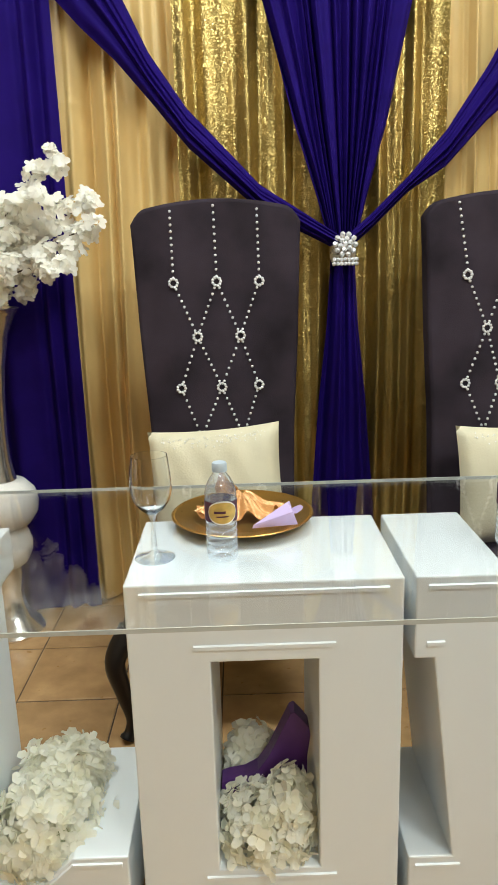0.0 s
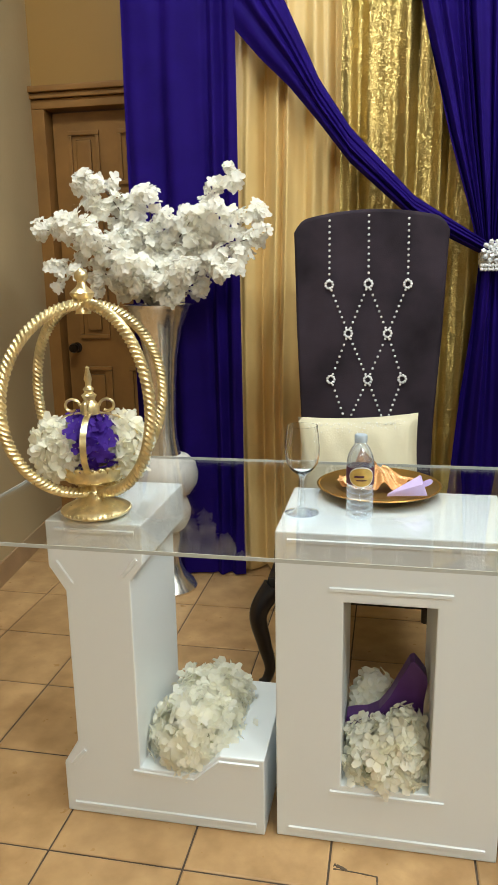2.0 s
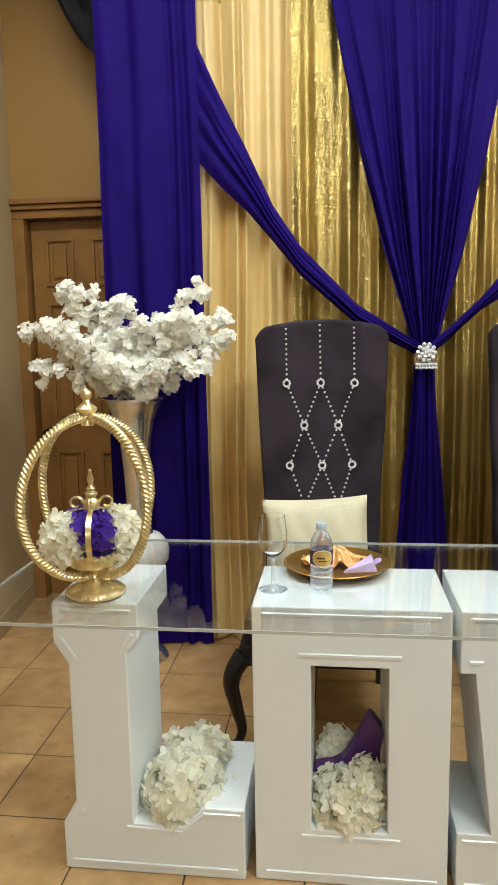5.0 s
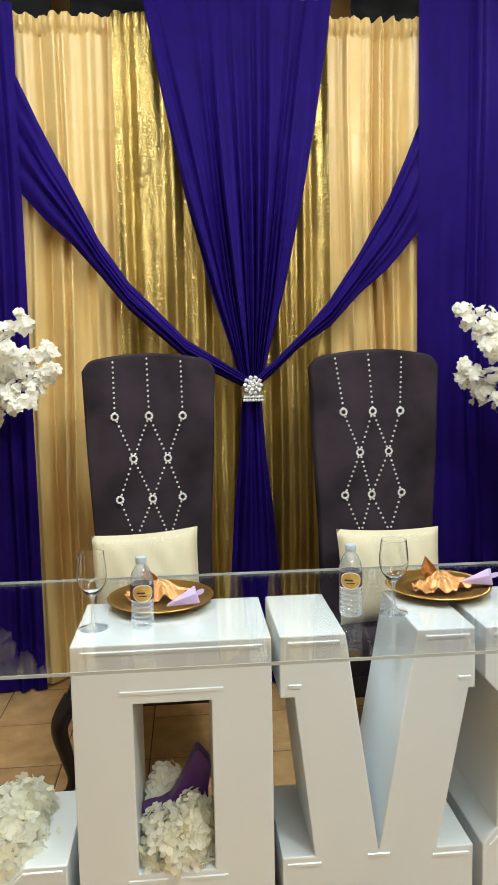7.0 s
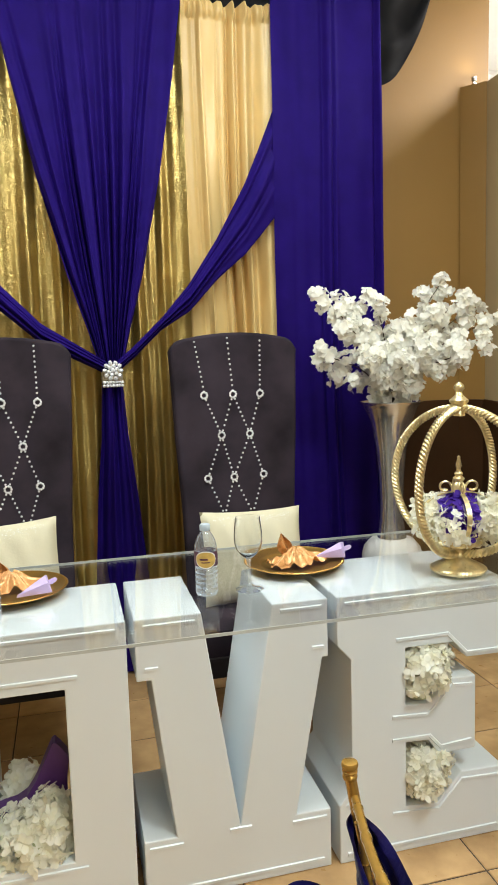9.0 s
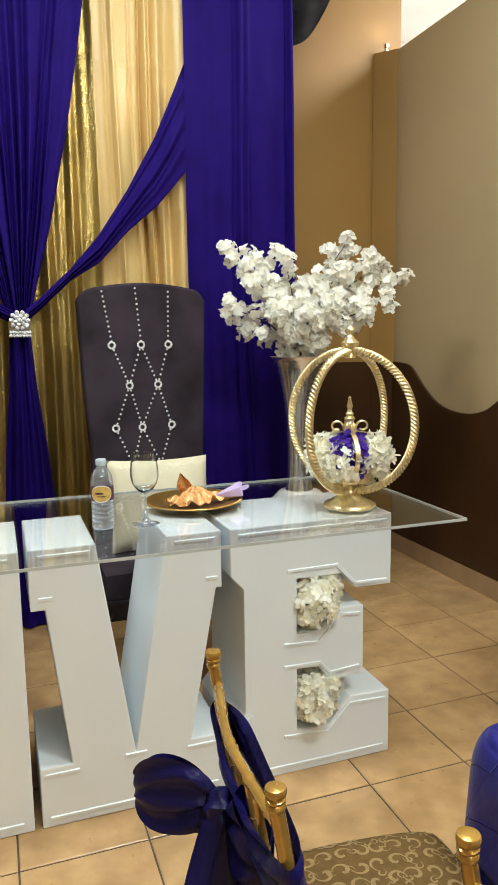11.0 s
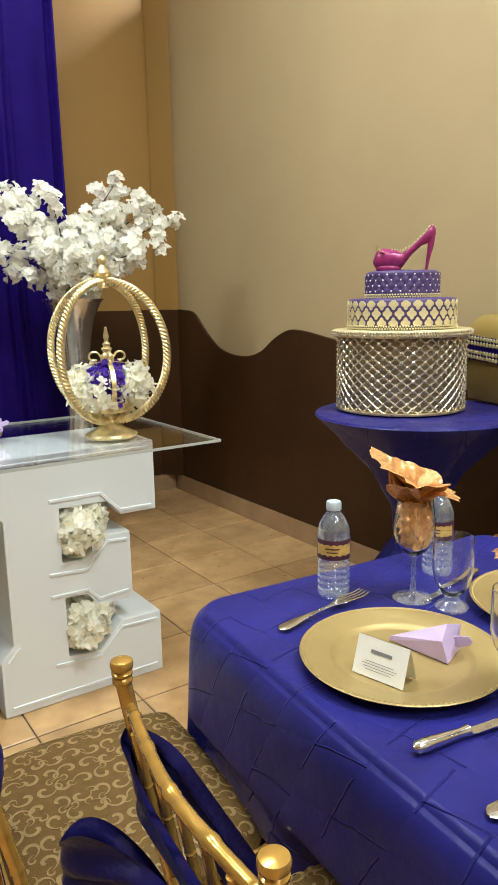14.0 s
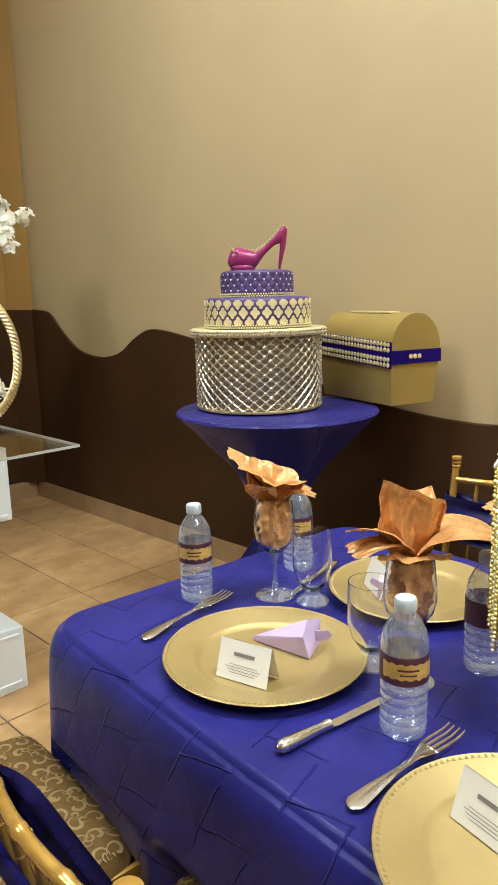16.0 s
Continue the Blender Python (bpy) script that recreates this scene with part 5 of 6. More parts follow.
def name_card(m, label):
    ob = base("place_card", m, label, "card", "place cards")
    W, Hc = 0.098, 0.062
    tent = bmesh.new()
    lean = 0.022
    for sgn in (-1, 1):
        a = [tent.verts.new(p) for p in ((sgn * lean, -W / 2, 0), (sgn * lean, W / 2, 0), (sgn * 0.0006, W / 2, Hc), (sgn * 0.0006, -W / 2, Hc))]
        tent.faces.new(a)
    part("tent", tent, M_CARD, ob)

    def bar(y0, y1, z0, z1, name):
        bm = bmesh.new()
        f = lambda z: -lean * (1 - z / Hc) - 0.0012
        bm.faces.new([bm.verts.new(p) for p in ((f(z0), y0, z0), (f(z0), y1, z0), (f(z1), y1, z1), (f(z1), y0, z1))])
        part(name, bm, M_INK, ob)
    bar(-0.02, 0.02, 0.0385, 0.044, "name_bar")
    for k, w in enumerate((0.027, 0.034, 0.03, 0.024)):
        bar(-w, w, 0.0245 - 0.0042 * k, 0.0253 - 0.0042 * k, "text_bar")
    return ob


def cutlery_base(kind, m, label):
    return base(kind, m, label, kind, "cutlery on the guest table")


def fork(m):
    """Handle end at the origin, tines along +x."""
    ob = cutlery_base("fork", m, "polished steel fork lying beside a gold plate")
    bm = bmesh.new()

    def fn(side):
        def f(u, v):
            x = 0.19 * u * 0.72
            w = interp(u, [0, 0.025, 0.08, 0.25, 0.55, 0.8, 0.92, 1], [0.002, 0.0075, 0.0105, 0.0085, 0.004, 0.004, 0.009, 0.0125])
            z = 0.004 + 0.004 * math.sin(u * 2.6) + 0.006 * max(0, u - 0.7)
            return Vector((x, w * (2 * v - 1), z + side * 0.0013 * (1 - (2 * v - 1) ** 2)))
        return f
    sheet(fn(1), 24, 4, bm)
    sheet(fn(-1), 24, 4, bm)
    part("handle", bm, M_STEEL, ob, "", True)
    for k in range(4):
        y = -0.0105 + 0.007 * k
        pts = smooth_curve([(0.135, y * 0.95, 0.0085), (0.155, y, 0.0075), (0.175, y, 0.007), (0.19, y * 0.96, 0.0095)], 4)
        part("tine", tube(pts, lambda t: 0.0021 - 0.0011 * t, 6), M_STEEL, ob, "", True)
    return ob


def knife(m):
    ob = cutlery_base("knife", m, "polished steel table knife lying on blue cloth")
    pts = [(0.1 * k / 16, 0, 0.0085) for k in range(17)]
    part("handle", tube(pts, lambda t: interp(t, [0, 0.06, 0.2, 0.5, 0.85, 1], [0.004, 0.009, 0.0105, 0.0088, 0.0068, 0.0085]), 12), M_STEEL, ob, "", True)
    blade = bmesh.new()
    out_ = [(0.098, -0.005), (0.11, -0.0085), (0.2, -0.0085), (0.225, -0.006), (0.232, 0.0), (0.225, 0.006), (0.2, 0.0075), (0.11, 0.0075), (0.098, 0.005)]
    lo = [blade.verts.new((x, y, 0.004)) for x, y in out_]
    hi = [blade.verts.new((x, y, 0.0058)) for x, y in out_]
    blade.faces.new(hi)
    blade.faces.new(lo[::-1])
    for i in range(len(out_)):
        j = (i + 1) % len(out_)
        blade.faces.new((lo[i], lo[j], hi[j], hi[i]))
    part("blade", blade, M_STEEL, ob)
    return ob


def toward(x0, y0, x1, y1, z):
    return pose(x0, y0, z, 0, 0, math.degrees(math.atan2(y1 - y0, x1 - x0)))


# head table
G1 = "tableware on the glass top"
charger(pose(0.252, 0.355, GT), M_COPPERPLATE, "bronze-gold charger plate with a copper napkin on it", G1)
charger(pose(1.215, 0.345, GT), M_COPPERPLATE, "bronze-gold charger plate with a fanned napkin on it", G1)
tea_napkin(pose(0.25, 0.37, GT + 0.005, 0, 0, 8), 2, "copper satin napkin folded on the charger plate", "napkins")
tea_napkin(pose(1.215, 0.33, GT + 0.005, 0, 0, 12), 5, "copper satin napkin fanned on the charger plate", "napkins")
favour_box(pose(0.275, 0.225, GT + 0.022, 0, -4, 14), "lilac folded favour box on the plate rim", "favour boxes")
favour_box(pose(1.29, 0.325, GT + 0.024, 0, -4, -18), "lilac folded favour box on the plate rim", "favour boxes")
bottle(pose(0.207, 0.105, GT, 0, 0, 8) @ Matrix.Scale(1.07, 4), "small water bottle with an oval gold label", "water bottles", 0)
bottle(pose(0.857, 0.13, GT, 0, 0, -12) @ Matrix.Scale(1.1, 4), "small water bottle with an oval gold label", "water bottles", 0)
wine_glass(pose(0.056, 0.117, GT) @ Matrix.Diagonal((1.22, 1.22, 1.14, 1)), "empty clear wine glass on the glass top", "wine glasses")
wine_glass(pose(0.995, 0.128, GT) @ Matrix.Diagonal((1.22, 1.22, 1.14, 1)), "empty clear wine glass on the glass top", "wine glasses")

# ---- guest table ----
TX0, TX1, TY0, TY1, TZ = 1.393, 2.3, -2.93, -1.05, 0.757
TURNED = pose(TX0, TY1, 0, 0, 0, -4.5) @ pose(-TX0, -TY1, 0)
guest = base("guest_table", TURNED, "rectangular banquet table under a purple cloth", "table")
part("tabletop", box(bmesh.new(), TX0 + 0.034, TX1 - 0.034, TY0 + 0.034, TY1 - 0.034, TZ - 0.035, TZ - 0.008, 0.004), M_DOOR, guest)
for lx in (TX0 + 0.1, TX1 - 0.1):
    for ly in (TY0 + 0.2, TY1 - 0.2):
        part("leg", tube([(lx, ly, 0), (lx, ly, TZ - 0.03)], 0.016, 10), M_STEEL, guest, "", True)


def pintuck(x, y, amp=0.0035, s=0.088):
    """Pulled pleats on the cloth: diamonds with sharp little ridges."""
    a = (x + y) / s / 1.414
    b_ = (x - y) / s / 1.414
    fa, fb = abs((a % 1) - 0.5), abs((b_ % 1) - 0.5)
    r = max(0, 1 - 12 * (0.5 - fa)) * (0.5 + 0.5 * math.sin(b_ * 2.1 + math.floor(a) * 1.3))
    q = max(0, 1 - 12 * (0.5 - fb)) * (0.5 + 0.5 * math.sin(a * 2.7 + math.floor(b_) * 2.1))
    return amp * max(r, q)


def rounded(s, rad=0.075):
    """Way round the table's edge, s in 0..1, with rounded corners: place and way out."""
    w, d = TX1 - TX0 - 2 * rad, TY1 - TY0 - 2 * rad
    arc = math.pi * rad / 2
    lens = [d, arc, w, arc, d, arc, w, arc]
    total = sum(lens)
    t = (s % 1) * total
    cx, cy = (TX0 + TX1) / 2, (TY0 + TY1) / 2
    corners = [(TX0 + rad, TY1 - rad, 180), (TX1 - rad, TY1 - rad, 90), (TX1 - rad, TY0 + rad, 0), (TX0 + rad, TY0 + rad, 270)]
    starts = [((TX0, TY0 + rad), (0, 1), (-1, 0)), ((TX0 + rad, TY1), (1, 0), (0, 1)), ((TX1, TY1 - rad), (0, -1), (1, 0)), ((TX1 - rad, TY0), (-1, 0), (0, -1))]
    for k in range(8):
        if t <= lens[k] or k == 7:
            if k % 2 == 0:
                (sx, sy), (dx, dy), n = starts[k // 2]
                return Vector((sx + dx * t, sy + dy * t, 0)), Vector((*n, 0)), total
            x, y, a0 = corners[k // 2]
            a = radians(a0 - 90 * t / lens[k])
            n = Vector((math.cos(a), math.sin(a), 0))
            return Vector((x, y, 0)) + rad * n, n, total
        t -= lens[k]


cloth = base("tablecloth", TURNED, "purple-blue pintucked taffeta cloth hanging to the floor", "tablecloth")
bm = bmesh.new()
NU, NT, ND = 560, 60, 46
ringsets = []
rg = random.Random(4)
for j in range(NT + ND + 1):
    ring = []
    for i in range(NU):
        p, n, total = rounded(i / NU)
        if j <= NT:
            k = (j / NT)
            c = Vector(((TX0 + TX1) / 2, (TY0 + TY1) / 2, 0))
            axis = Vector((c.x, max(TY0 + 0.46, min(TY1 - 0.46, p.y)), 0))
            k = 1 - (1 - k) ** 1.5
            q = axis.lerp(p, k)
            drop = 0.012 * max(0, (k - 0.975) / 0.025) ** 2 if k > 0.975 else 0
            z = TZ - drop
            ring.append(Vector((q.x, q.y, z)))
        else:
            d = ((j - NT) / ND) ** 1.6
            fall = 0.735 * d
            s = i / NU * total
            wav = 0.5 + 0.5 * math.sin(s * 9 + 1.2 * math.sin(s * 2.3))
            off = 0.004 + 0.02 * (1 - math.exp(-d * 30)) + d * (0.02 + 0.05 * wav * d)
            # the cloth gives way to the chair pushed in
            push = 0.0
            if n.x < -0.9:
                push = 0.17 * math.exp(-((p.y + 1.71) / 0.2) ** 4) * min(1, max(0, (fall - 0.215) / 0.06)) + 0.045 * math.exp(-((p.y + 1.2) / 0.24) ** 4) * min(1, max(0, (fall - 0.215) / 0.06))
            q = p + n * (off - push)
            ring.append(Vector((q.x, q.y, TZ - 0.012 - fall)))
    ringsets.append(ring)
verts = [v for r in ringsets for v in r]
faces = []
for j in range(len(ringsets) - 1):
    for i in range(NU):
        q = (i + 1) % NU
        faces.append((j * NU + i, j * NU + q, (j + 1) * NU + q, (j + 1) * NU + i))
me = bpy.data.meshes.new("cloth")
me.from_pydata([tuple(v) for v in verts], [], faces)
me.materials.append(M_CLOTH)
me.polygons.foreach_set("use_smooth", [True] * len(me.polygons))
bm.free()
cl = new("cloth", me)
cl.parent = cloth

TT = TZ + 0.002
G2 = "gold charger plates on the guest table"
charger(pose(1.574, -1.494, TT), M_CHARGER, "matt gold charger plate with a beaded rim and card", G2)
charger(pose(1.441, -2.04, TT), M_CHARGER, "matt gold charger plate with a beaded rim and card", G2)
charger(pose(1.995, -1.53, TT), M_CHARGER, "matt gold charger plate across the guest table", G2)
fork(toward(1.467, -1.277, 1.724, -1.245, TT) @ Matrix.Diagonal((1.33, 1.3, 1.3, 1)))
fork(toward(1.372, -1.834, 1.605, -1.85, TT) @ Matrix.Diagonal((1.24, 1.3, 1.3, 1)))
knife(toward(1.393, -1.691, 1.619, -1.726, TT))
knife(toward(2.01, -1.31, 1.79, -1.35, TT))
name_card(pose(1.506, -1.519, TT + 0.006, 0, 0, 14), "small white tent card with printed lines on the plate")
name_card(pose(1.455, -1.985, TT + 0.006, 0, 0, -13), "small white tent card with printed lines on the plate")
name_card(pose(1.95, -1.48, TT + 0.006, 0, 0, 150), "small white tent card with printed lines on the plate")
favour_box(pose(1.605, -1.432, TT + 0.006, 0, 0, -68) @ Matrix.Scale(1.16, 4), "lilac folded favour box lying on the gold plate", "favour boxes")
favour_box(pose(1.5, -1.965, TT + 0.006, 0, 0, -60), "lilac folded favour box lying on the gold plate", "favour boxes")
favour_box(pose(1.97, -1.59, TT + 0.006, 0, 0, 110), "lilac folded favour box lying on the gold plate", "favour boxes")
for bx, by, rz in ((1.667, -1.203, -40), (1.562, -1.788, -42), (1.94, -1.25, -60), (1.805, -1.79, 60)):
    bottle(pose(bx, by, TT, 0, 0, rz) @ Matrix.Diagonal((1.06, 1.06, 1.02, 1)), "clear water bottle with a plum and gold label", "water bottles", 1)
STEM = Matrix.Diagonal((1.15, 1.15, 1.05, 1))
FOLDS = (((142, 0.62, 0.118, 0.055, -0.02), (322, 1.25, 0.072, 0.05, 0.0), (235, 0.75, 0.075, 0.055, 0.0), (60, 0.4, 0.085, 0.05, 0.02)),
         ((228, 0.1, 0.122, 0.046, -0.02), (140, 0.95, 0.1, 0.032, 0.02), (155, 1.2, 0.095, 0.026, 0.0), (318, 1.45, 0.148, 0.055, 0.0), (55, 0.3, 0.1, 0.045, -0.02), (225, 1.0, 0.045, 0.05, 0.0)),
         ((142, 1.1, 0.11, 0.05, 0.01), (322, 0.9, 0.1, 0.045, 0.0), (232, 0.5, 0.09, 0.045, 0.015), (60, 0.3, 0.1, 0.045, 0.0)))
for (gx, gy), seed_, folds_ in zip(((1.79, -1.317), (1.684, -1.718), (1.97, -1.82)), (3, 9, 6), FOLDS):
    wine_glass(pose(gx, gy, TT) @ STEM, "clear wine glass holding a copper napkin", "wine glasses")
    glass_napkin(pose(gx, gy, TT) @ STEM, seed_, "copper satin napkin opening out of a wine glass", "napkins", folds_)
for gx, gy in ((1.818, -1.398), (1.688, -1.64)):
    goblet(pose(gx, gy, TT) @ Matrix.Diagonal((1.12, 1.12, 1.08, 1)), "clear footed water goblet on the blue cloth", "water goblets")

M_BEADGOLD = material("gold_beads", (0.84, 0.66, 0.22), 0.22, 0.75, vary=0.3, scale=160)
# stemmed centrepiece hung with gold bead strands
cp = base("bead_centrepiece", pose(1.728, -1.903, TT) @ Matrix.Scale(1.06, 4), "stemmed glass hung with gold bead strands and white lace", "centrepiece")
g = part("glass", lathe([(0, 0), (0.043, 0), (0.044, 0.003), (0.03, 0.006), (0.014, 0.016), (0.01, 0.03), (0.008, 0.07), (0.012, 0.1), (0.03, 0.125), (0.045, 0.16), (0.05, 0.24), (0.05, 0.36), (0.048, 0.36), (0.048, 0.24), (0.043, 0.162), (0.028, 0.128), (0, 0.112)], 36), M_GLASS, cp, "", True)
g.visible_shadow = False
rg = random.Random(8)
for k in range(44):
    a = 2 * math.pi * k / 44 + rg.uniform(-0.04, 0.04)
    low = 0.1 + 0.035 * abs(math.sin(k * 2.4))
    silver = k % 4 == 1
    z = 0.37 - rg.uniform(0, 0.012)
    prof, w = [(0, z + 0.002)], 0
    while z > low:
        r = 0.0044 if w % 3 else 0.0056
        prof += [(0.002, z), (r * 0.8, z - r * 0.35), (r, z - r * 0.7), (r * 0.8, z - r * 1.05), (0.002, z - r * 1.4)]
        z -= r * 1.42
        w += 1
    prof.append((0, z))
    part("bead_strand", lathe(prof, 7, None, (rg.uniform(0.053, 0.06) * math.cos(a), rg.uniform(0.053, 0.06) * math.sin(a), 0)), M_CRYSTAL if silver else M_BEADGOLD, cp, "gold bead strand" if not silver else "silver bead strand")
lace = bmesh.new()
for k in range(34):
    a0 = rg.uniform(0, 6.28)
    pts = [((0.05 + 0.012 * math.sin(t * 3 + k)) * math.cos(a0 + t) * (1 - 0.25 * (k % 4)), (0.05 + 0.012 * math.sin(t * 3 + k)) * math.sin(a0 + t) * (1 - 0.25 * (k % 4)), 0.37 + 0.007 * (k % 4) + 0.01 * math.sin(t * 5 + k)) for t in np.linspace(0, 2.6, 14)]
    tube(pts, 0.0022, 5, lace)
part("lace_top", lace, M_CARD, cp, "white lace crown")


# ---- gold bamboo-style chairs with sashes ----
def bamboo(pts, r, rings, bm=None):
    """A turned stick with small ringed joints."""
    way = smooth_curve(pts, 8) if len(pts) > 2 else [Vector(pts[0]).lerp(Vector(pts[-1]), k / 24) for k in range(25)]
    n = len(way)

    def rad(t):
        q = min(abs(t - k) for k in rings) if rings else 1
        return r * (1.2 if q < 0.007 else 1.12 if q < 0.016 and q > 0.011 else 1.0)
    dense = []
    for i in range(n - 1):
        for k in range(5):
            dense.append(way[i].lerp(way[i + 1], k / 5))
    dense.append(way[-1])
    return tube(dense, rad, 10, bm)


def chair(m, label, seed, W=0.385, ky=0.0, rise=0.01, reach=0.155):
    ob = base("banquet_chair", m, label, "chair", "gold banquet chairs")
    h = W / 2
    for sy in (-1, 1):
        part("rear_post", bamboo([(0.07, sy * (h + 0.012), 0), (0.075, sy * (h + 0.006), 0.44), (0.04, sy * h, 0.66), (0.0, sy * h, 0.895)], 0.0108, (0.12, 0.3, 0.5, 0.62, 0.78)), M_CHAIRGOLD, ob, "", True)
        part("finial", lathe([(0, 0), (0.0115, 0), (0.0135, 0.004), (0.0135, 0.007), (0.0105, 0.010), (0.0138, 0.013), (0.0138, 0.016), (0.0108, 0.018), (0.0145, 0.022), (0.0152, 0.025), (0.0152, 0.029), (0.0138, 0.032), (0.008, 0.0335), (0, 0.034)], 20, None, (0, sy * h, 0.888)), M_CHAIRGOLD, ob, "", True)
        part("front_leg", bamboo([(0.47, sy * (h + 0.02), 0), (0.465, sy * (h + 0.012), 0.43)], 0.0108, (0.2, 0.5, 0.85)), M_CHAIRGOLD, ob, "", True)
        for z in (0.16, 0.27):
            part("stretcher", bamboo([(0.075, sy * (h + 0.01), z), (0.468, sy * (h + 0.015), z)], 0.0085, (0.3, 0.7)), M_CHAIRGOLD, ob, "", True)
    part("stretcher", bamboo([(0.468, -h - 0.01, 0.22), (0.468, h + 0.01, 0.22)], 0.0085, (0.3, 0.7)), M_CHAIRGOLD, ob, "", True)
    part("top_rail", bamboo([(0.008, -h, 0.855), (-0.015, 0, 0.86), (0.008, h, 0.855)], 0.0084, (0.12, 0.3, 0.5, 0.7, 0.88)), M_CHAIRGOLD, ob, "", True)
    part("lower_rail", bamboo([(0.045, -h, 0.635), (0.025, 0, 0.635), (0.045, h, 0.635)], 0.0075, (0.2, 0.5, 0.8)), M_CHAIRGOLD, ob, "", True)
    for k in range(5):
        y = -h + W * (k + 1) / 6
        part("spindle", bamboo([(0.03, y, 0.64), (-0.008, y, 0.855)], 0.006, (0.35, 0.65)), M_CHAIRGOLD, ob, "", True)
    part("seat_frame", box(bmesh.new(), 0.055, 0.48, -h - 0.025, h + 0.025, 0.415, 0.44, 0.008), M_CHAIRGOLD, ob)
    cu = bmesh.new()

    def cush(u, v):
        a, c = 2 * u - 1, 2 * v - 1
        e = max(0, (1 - a ** 6) * (1 - c ** 6))
        k = 1 - 0.07 * (a * a * c * c)
        return Vector((0.275 + 0.215 * a * k, (h + 0.03) * c * k, 0.44 + 0.045 * e ** 0.4))
    sheet(cush, 26, 26, cu)
    sheet(lambda u, v: Vector((*cush(u, v).xy, 0.44)), 26, 26, cu)
    bmesh.ops.remove_doubles(cu, verts=cu.verts, dist=0.0005)
    bmesh.ops.recalc_face_normals(cu, faces=cu.faces)
    cushion = part("seat_cushion", cu, M_BROCADE, ob, "brown and tan scroll brocade", True)
    sc = bmesh.new()
    rg = random.Random(seed)
    for gi in range(11):
        for gj in range(11):
            cu_, cv_ = (gi + 0.5 + 0.5 * (gj % 2) * 0.9) / 11.4, (gj + 0.5) / 11
            hand = 1 if (gi + gj) % 2 else -1
            turn0 = rg.choice((0, 90, 180, 270)) + rg.uniform(-20, 20)
            for big in (1.0, 0.55):
                prev = None
                for k in range(23):
                    q = k / 22
                    r = (0.0185 * (1 - q) + 0.003) * big
                    t = hand * (q * 5.4) + radians(turn0) + (0 if big == 1 else 2.6)
                    off = Vector((0.025 * math.cos(radians(turn0)), 0.025 * math.sin(radians(turn0)))) * (0 if big == 1 else 1)
                    w = (0.0098 * math.sin(math.pi * min(1, q * 0.85 + 0.05)) * (0.45 + 0.55 * q) + 0.0008) * big
                    ends = []
                    for sgn in (-1, 1):
                        rr = r + sgn * w / 2
                        uu = cu_ + (rr * math.cos(t) + off.x) / 0.43
                        vv = cv_ + (rr * math.sin(t) + off.y) / (2 * h + 0.06)
                        ends.append((uu, vv))
                    if all(0.02 < e < 0.98 for uv in ends for e in uv):
                        cur = [sc.verts.new(cush(*uv) + Vector((0, 0, 0.0012))) for uv in ends]
                        if prev:
                            sc.faces.new((prev[0], prev[1], cur[1], cur[0]))
                        prev = cur
                    else:
                        prev = None
    tagged(part("scroll_pattern", sc, M_SCROLL, cushion, "tan woven scrolls"), kind="stuff")
    # the sash is tied round the back; band, knot, two loops, two tails
    sashob = base("chair_sash", m, "deep blue satin sash tied in a bow round the chair back", "sash", "chair sashes")

    def band(u, v):
        t = 2 * math.pi * u
        z = lerp(0.695, 0.815, v)
        x = interp(z, [0.6, 0.66, 0.9], [0.05, 0.04, 0.0])
        yy = (h + 0.022) * math.copysign(abs(math.cos(t)) ** 0.55, math.cos(t))
        xx = x + 0.028 * math.copysign(abs(math.sin(t)) ** 0.8, math.sin(t)) * (1 + 0.25 * math.sin(v * 17 + t * 2))
        pinch = 1 - 0.45 * math.exp(-((math.cos(t)) / 0.35) ** 2) * (1 if math.sin(t) < 0 else 0)
        zc = 0.757
        return Vector((xx + 0.003 * math.sin(v * 21 + t * 5), yy, zc + (z - zc) * pinch))
    part("band", sheet(band, 72, 16, None, True), M_SASH, sashob, "", True)
    kx, kz = 0.0, 0.75

    def loop(way, length, droop, fat):
        d = Vector((way[0], way[1], 0)).normalized()
        side = Vector((-d.y, d.x, 0))

        def fn(u, v):
            t = math.pi * 2 * u
            s = v * 2 - 1
            r = 0.5 - 0.5 * math.cos(t)
            wid = 0.016 + 1.25 * fat * math.sin(math.pi * min(1, 0.93 * r)) ** 0.9
            p = Vector((kx - 0.02, ky, kz)) + d * (0.01 + length * r)
            open_ = 0.03 * math.sin(t) * (0.5 + 0.5 * r)
            return p + side * (open_ + 0.007 * math.sin(s * 9 + t * 2) * (1 - 0.5 * r)) + Vector((0, 0, s * wid + 0.012 * math.sin(t) - droop * r + 0.004 * math.sin(t * 4 + s * 5)))
        return sheet(fn, 56, 16)
    part("bow_loop", loop((-0.85, 0.5), reach, -rise, 0.042), M_SASH, sashob, "", True)
    part("bow_loop", loop((0.3, -0.95), 0.105, 0.03, 0.045), M_SASH, sashob, "", True)

    def tailfn(sgn, length):
        def fn(u, v):
            s = 2 * u - 1
            w = 0.03 + 0.085 * min(1, v * 2.2)
            fl = 0.014 * math.sin(s * 7 + v * 3 + sgn) + 0.009 * math.sin(s * 13 + sgn * 2)
            return Vector((kx - 0.035 - 0.03 * math.sin(min(1, v * 3) * math.pi / 2) + 0.7 * fl + 0.02 * v + 0.6 * w * s, ky + sgn * (0.008 + 0.035 * v) + 0.7 * w * s - 0.5 * fl, kz - length * v - (0.03 * abs(s) if v > 0.98 else 0)))
        return sheet(fn, 22, 30)
    part("tail", tailfn(1, 0.58), M_SASH, sashob, "", True)
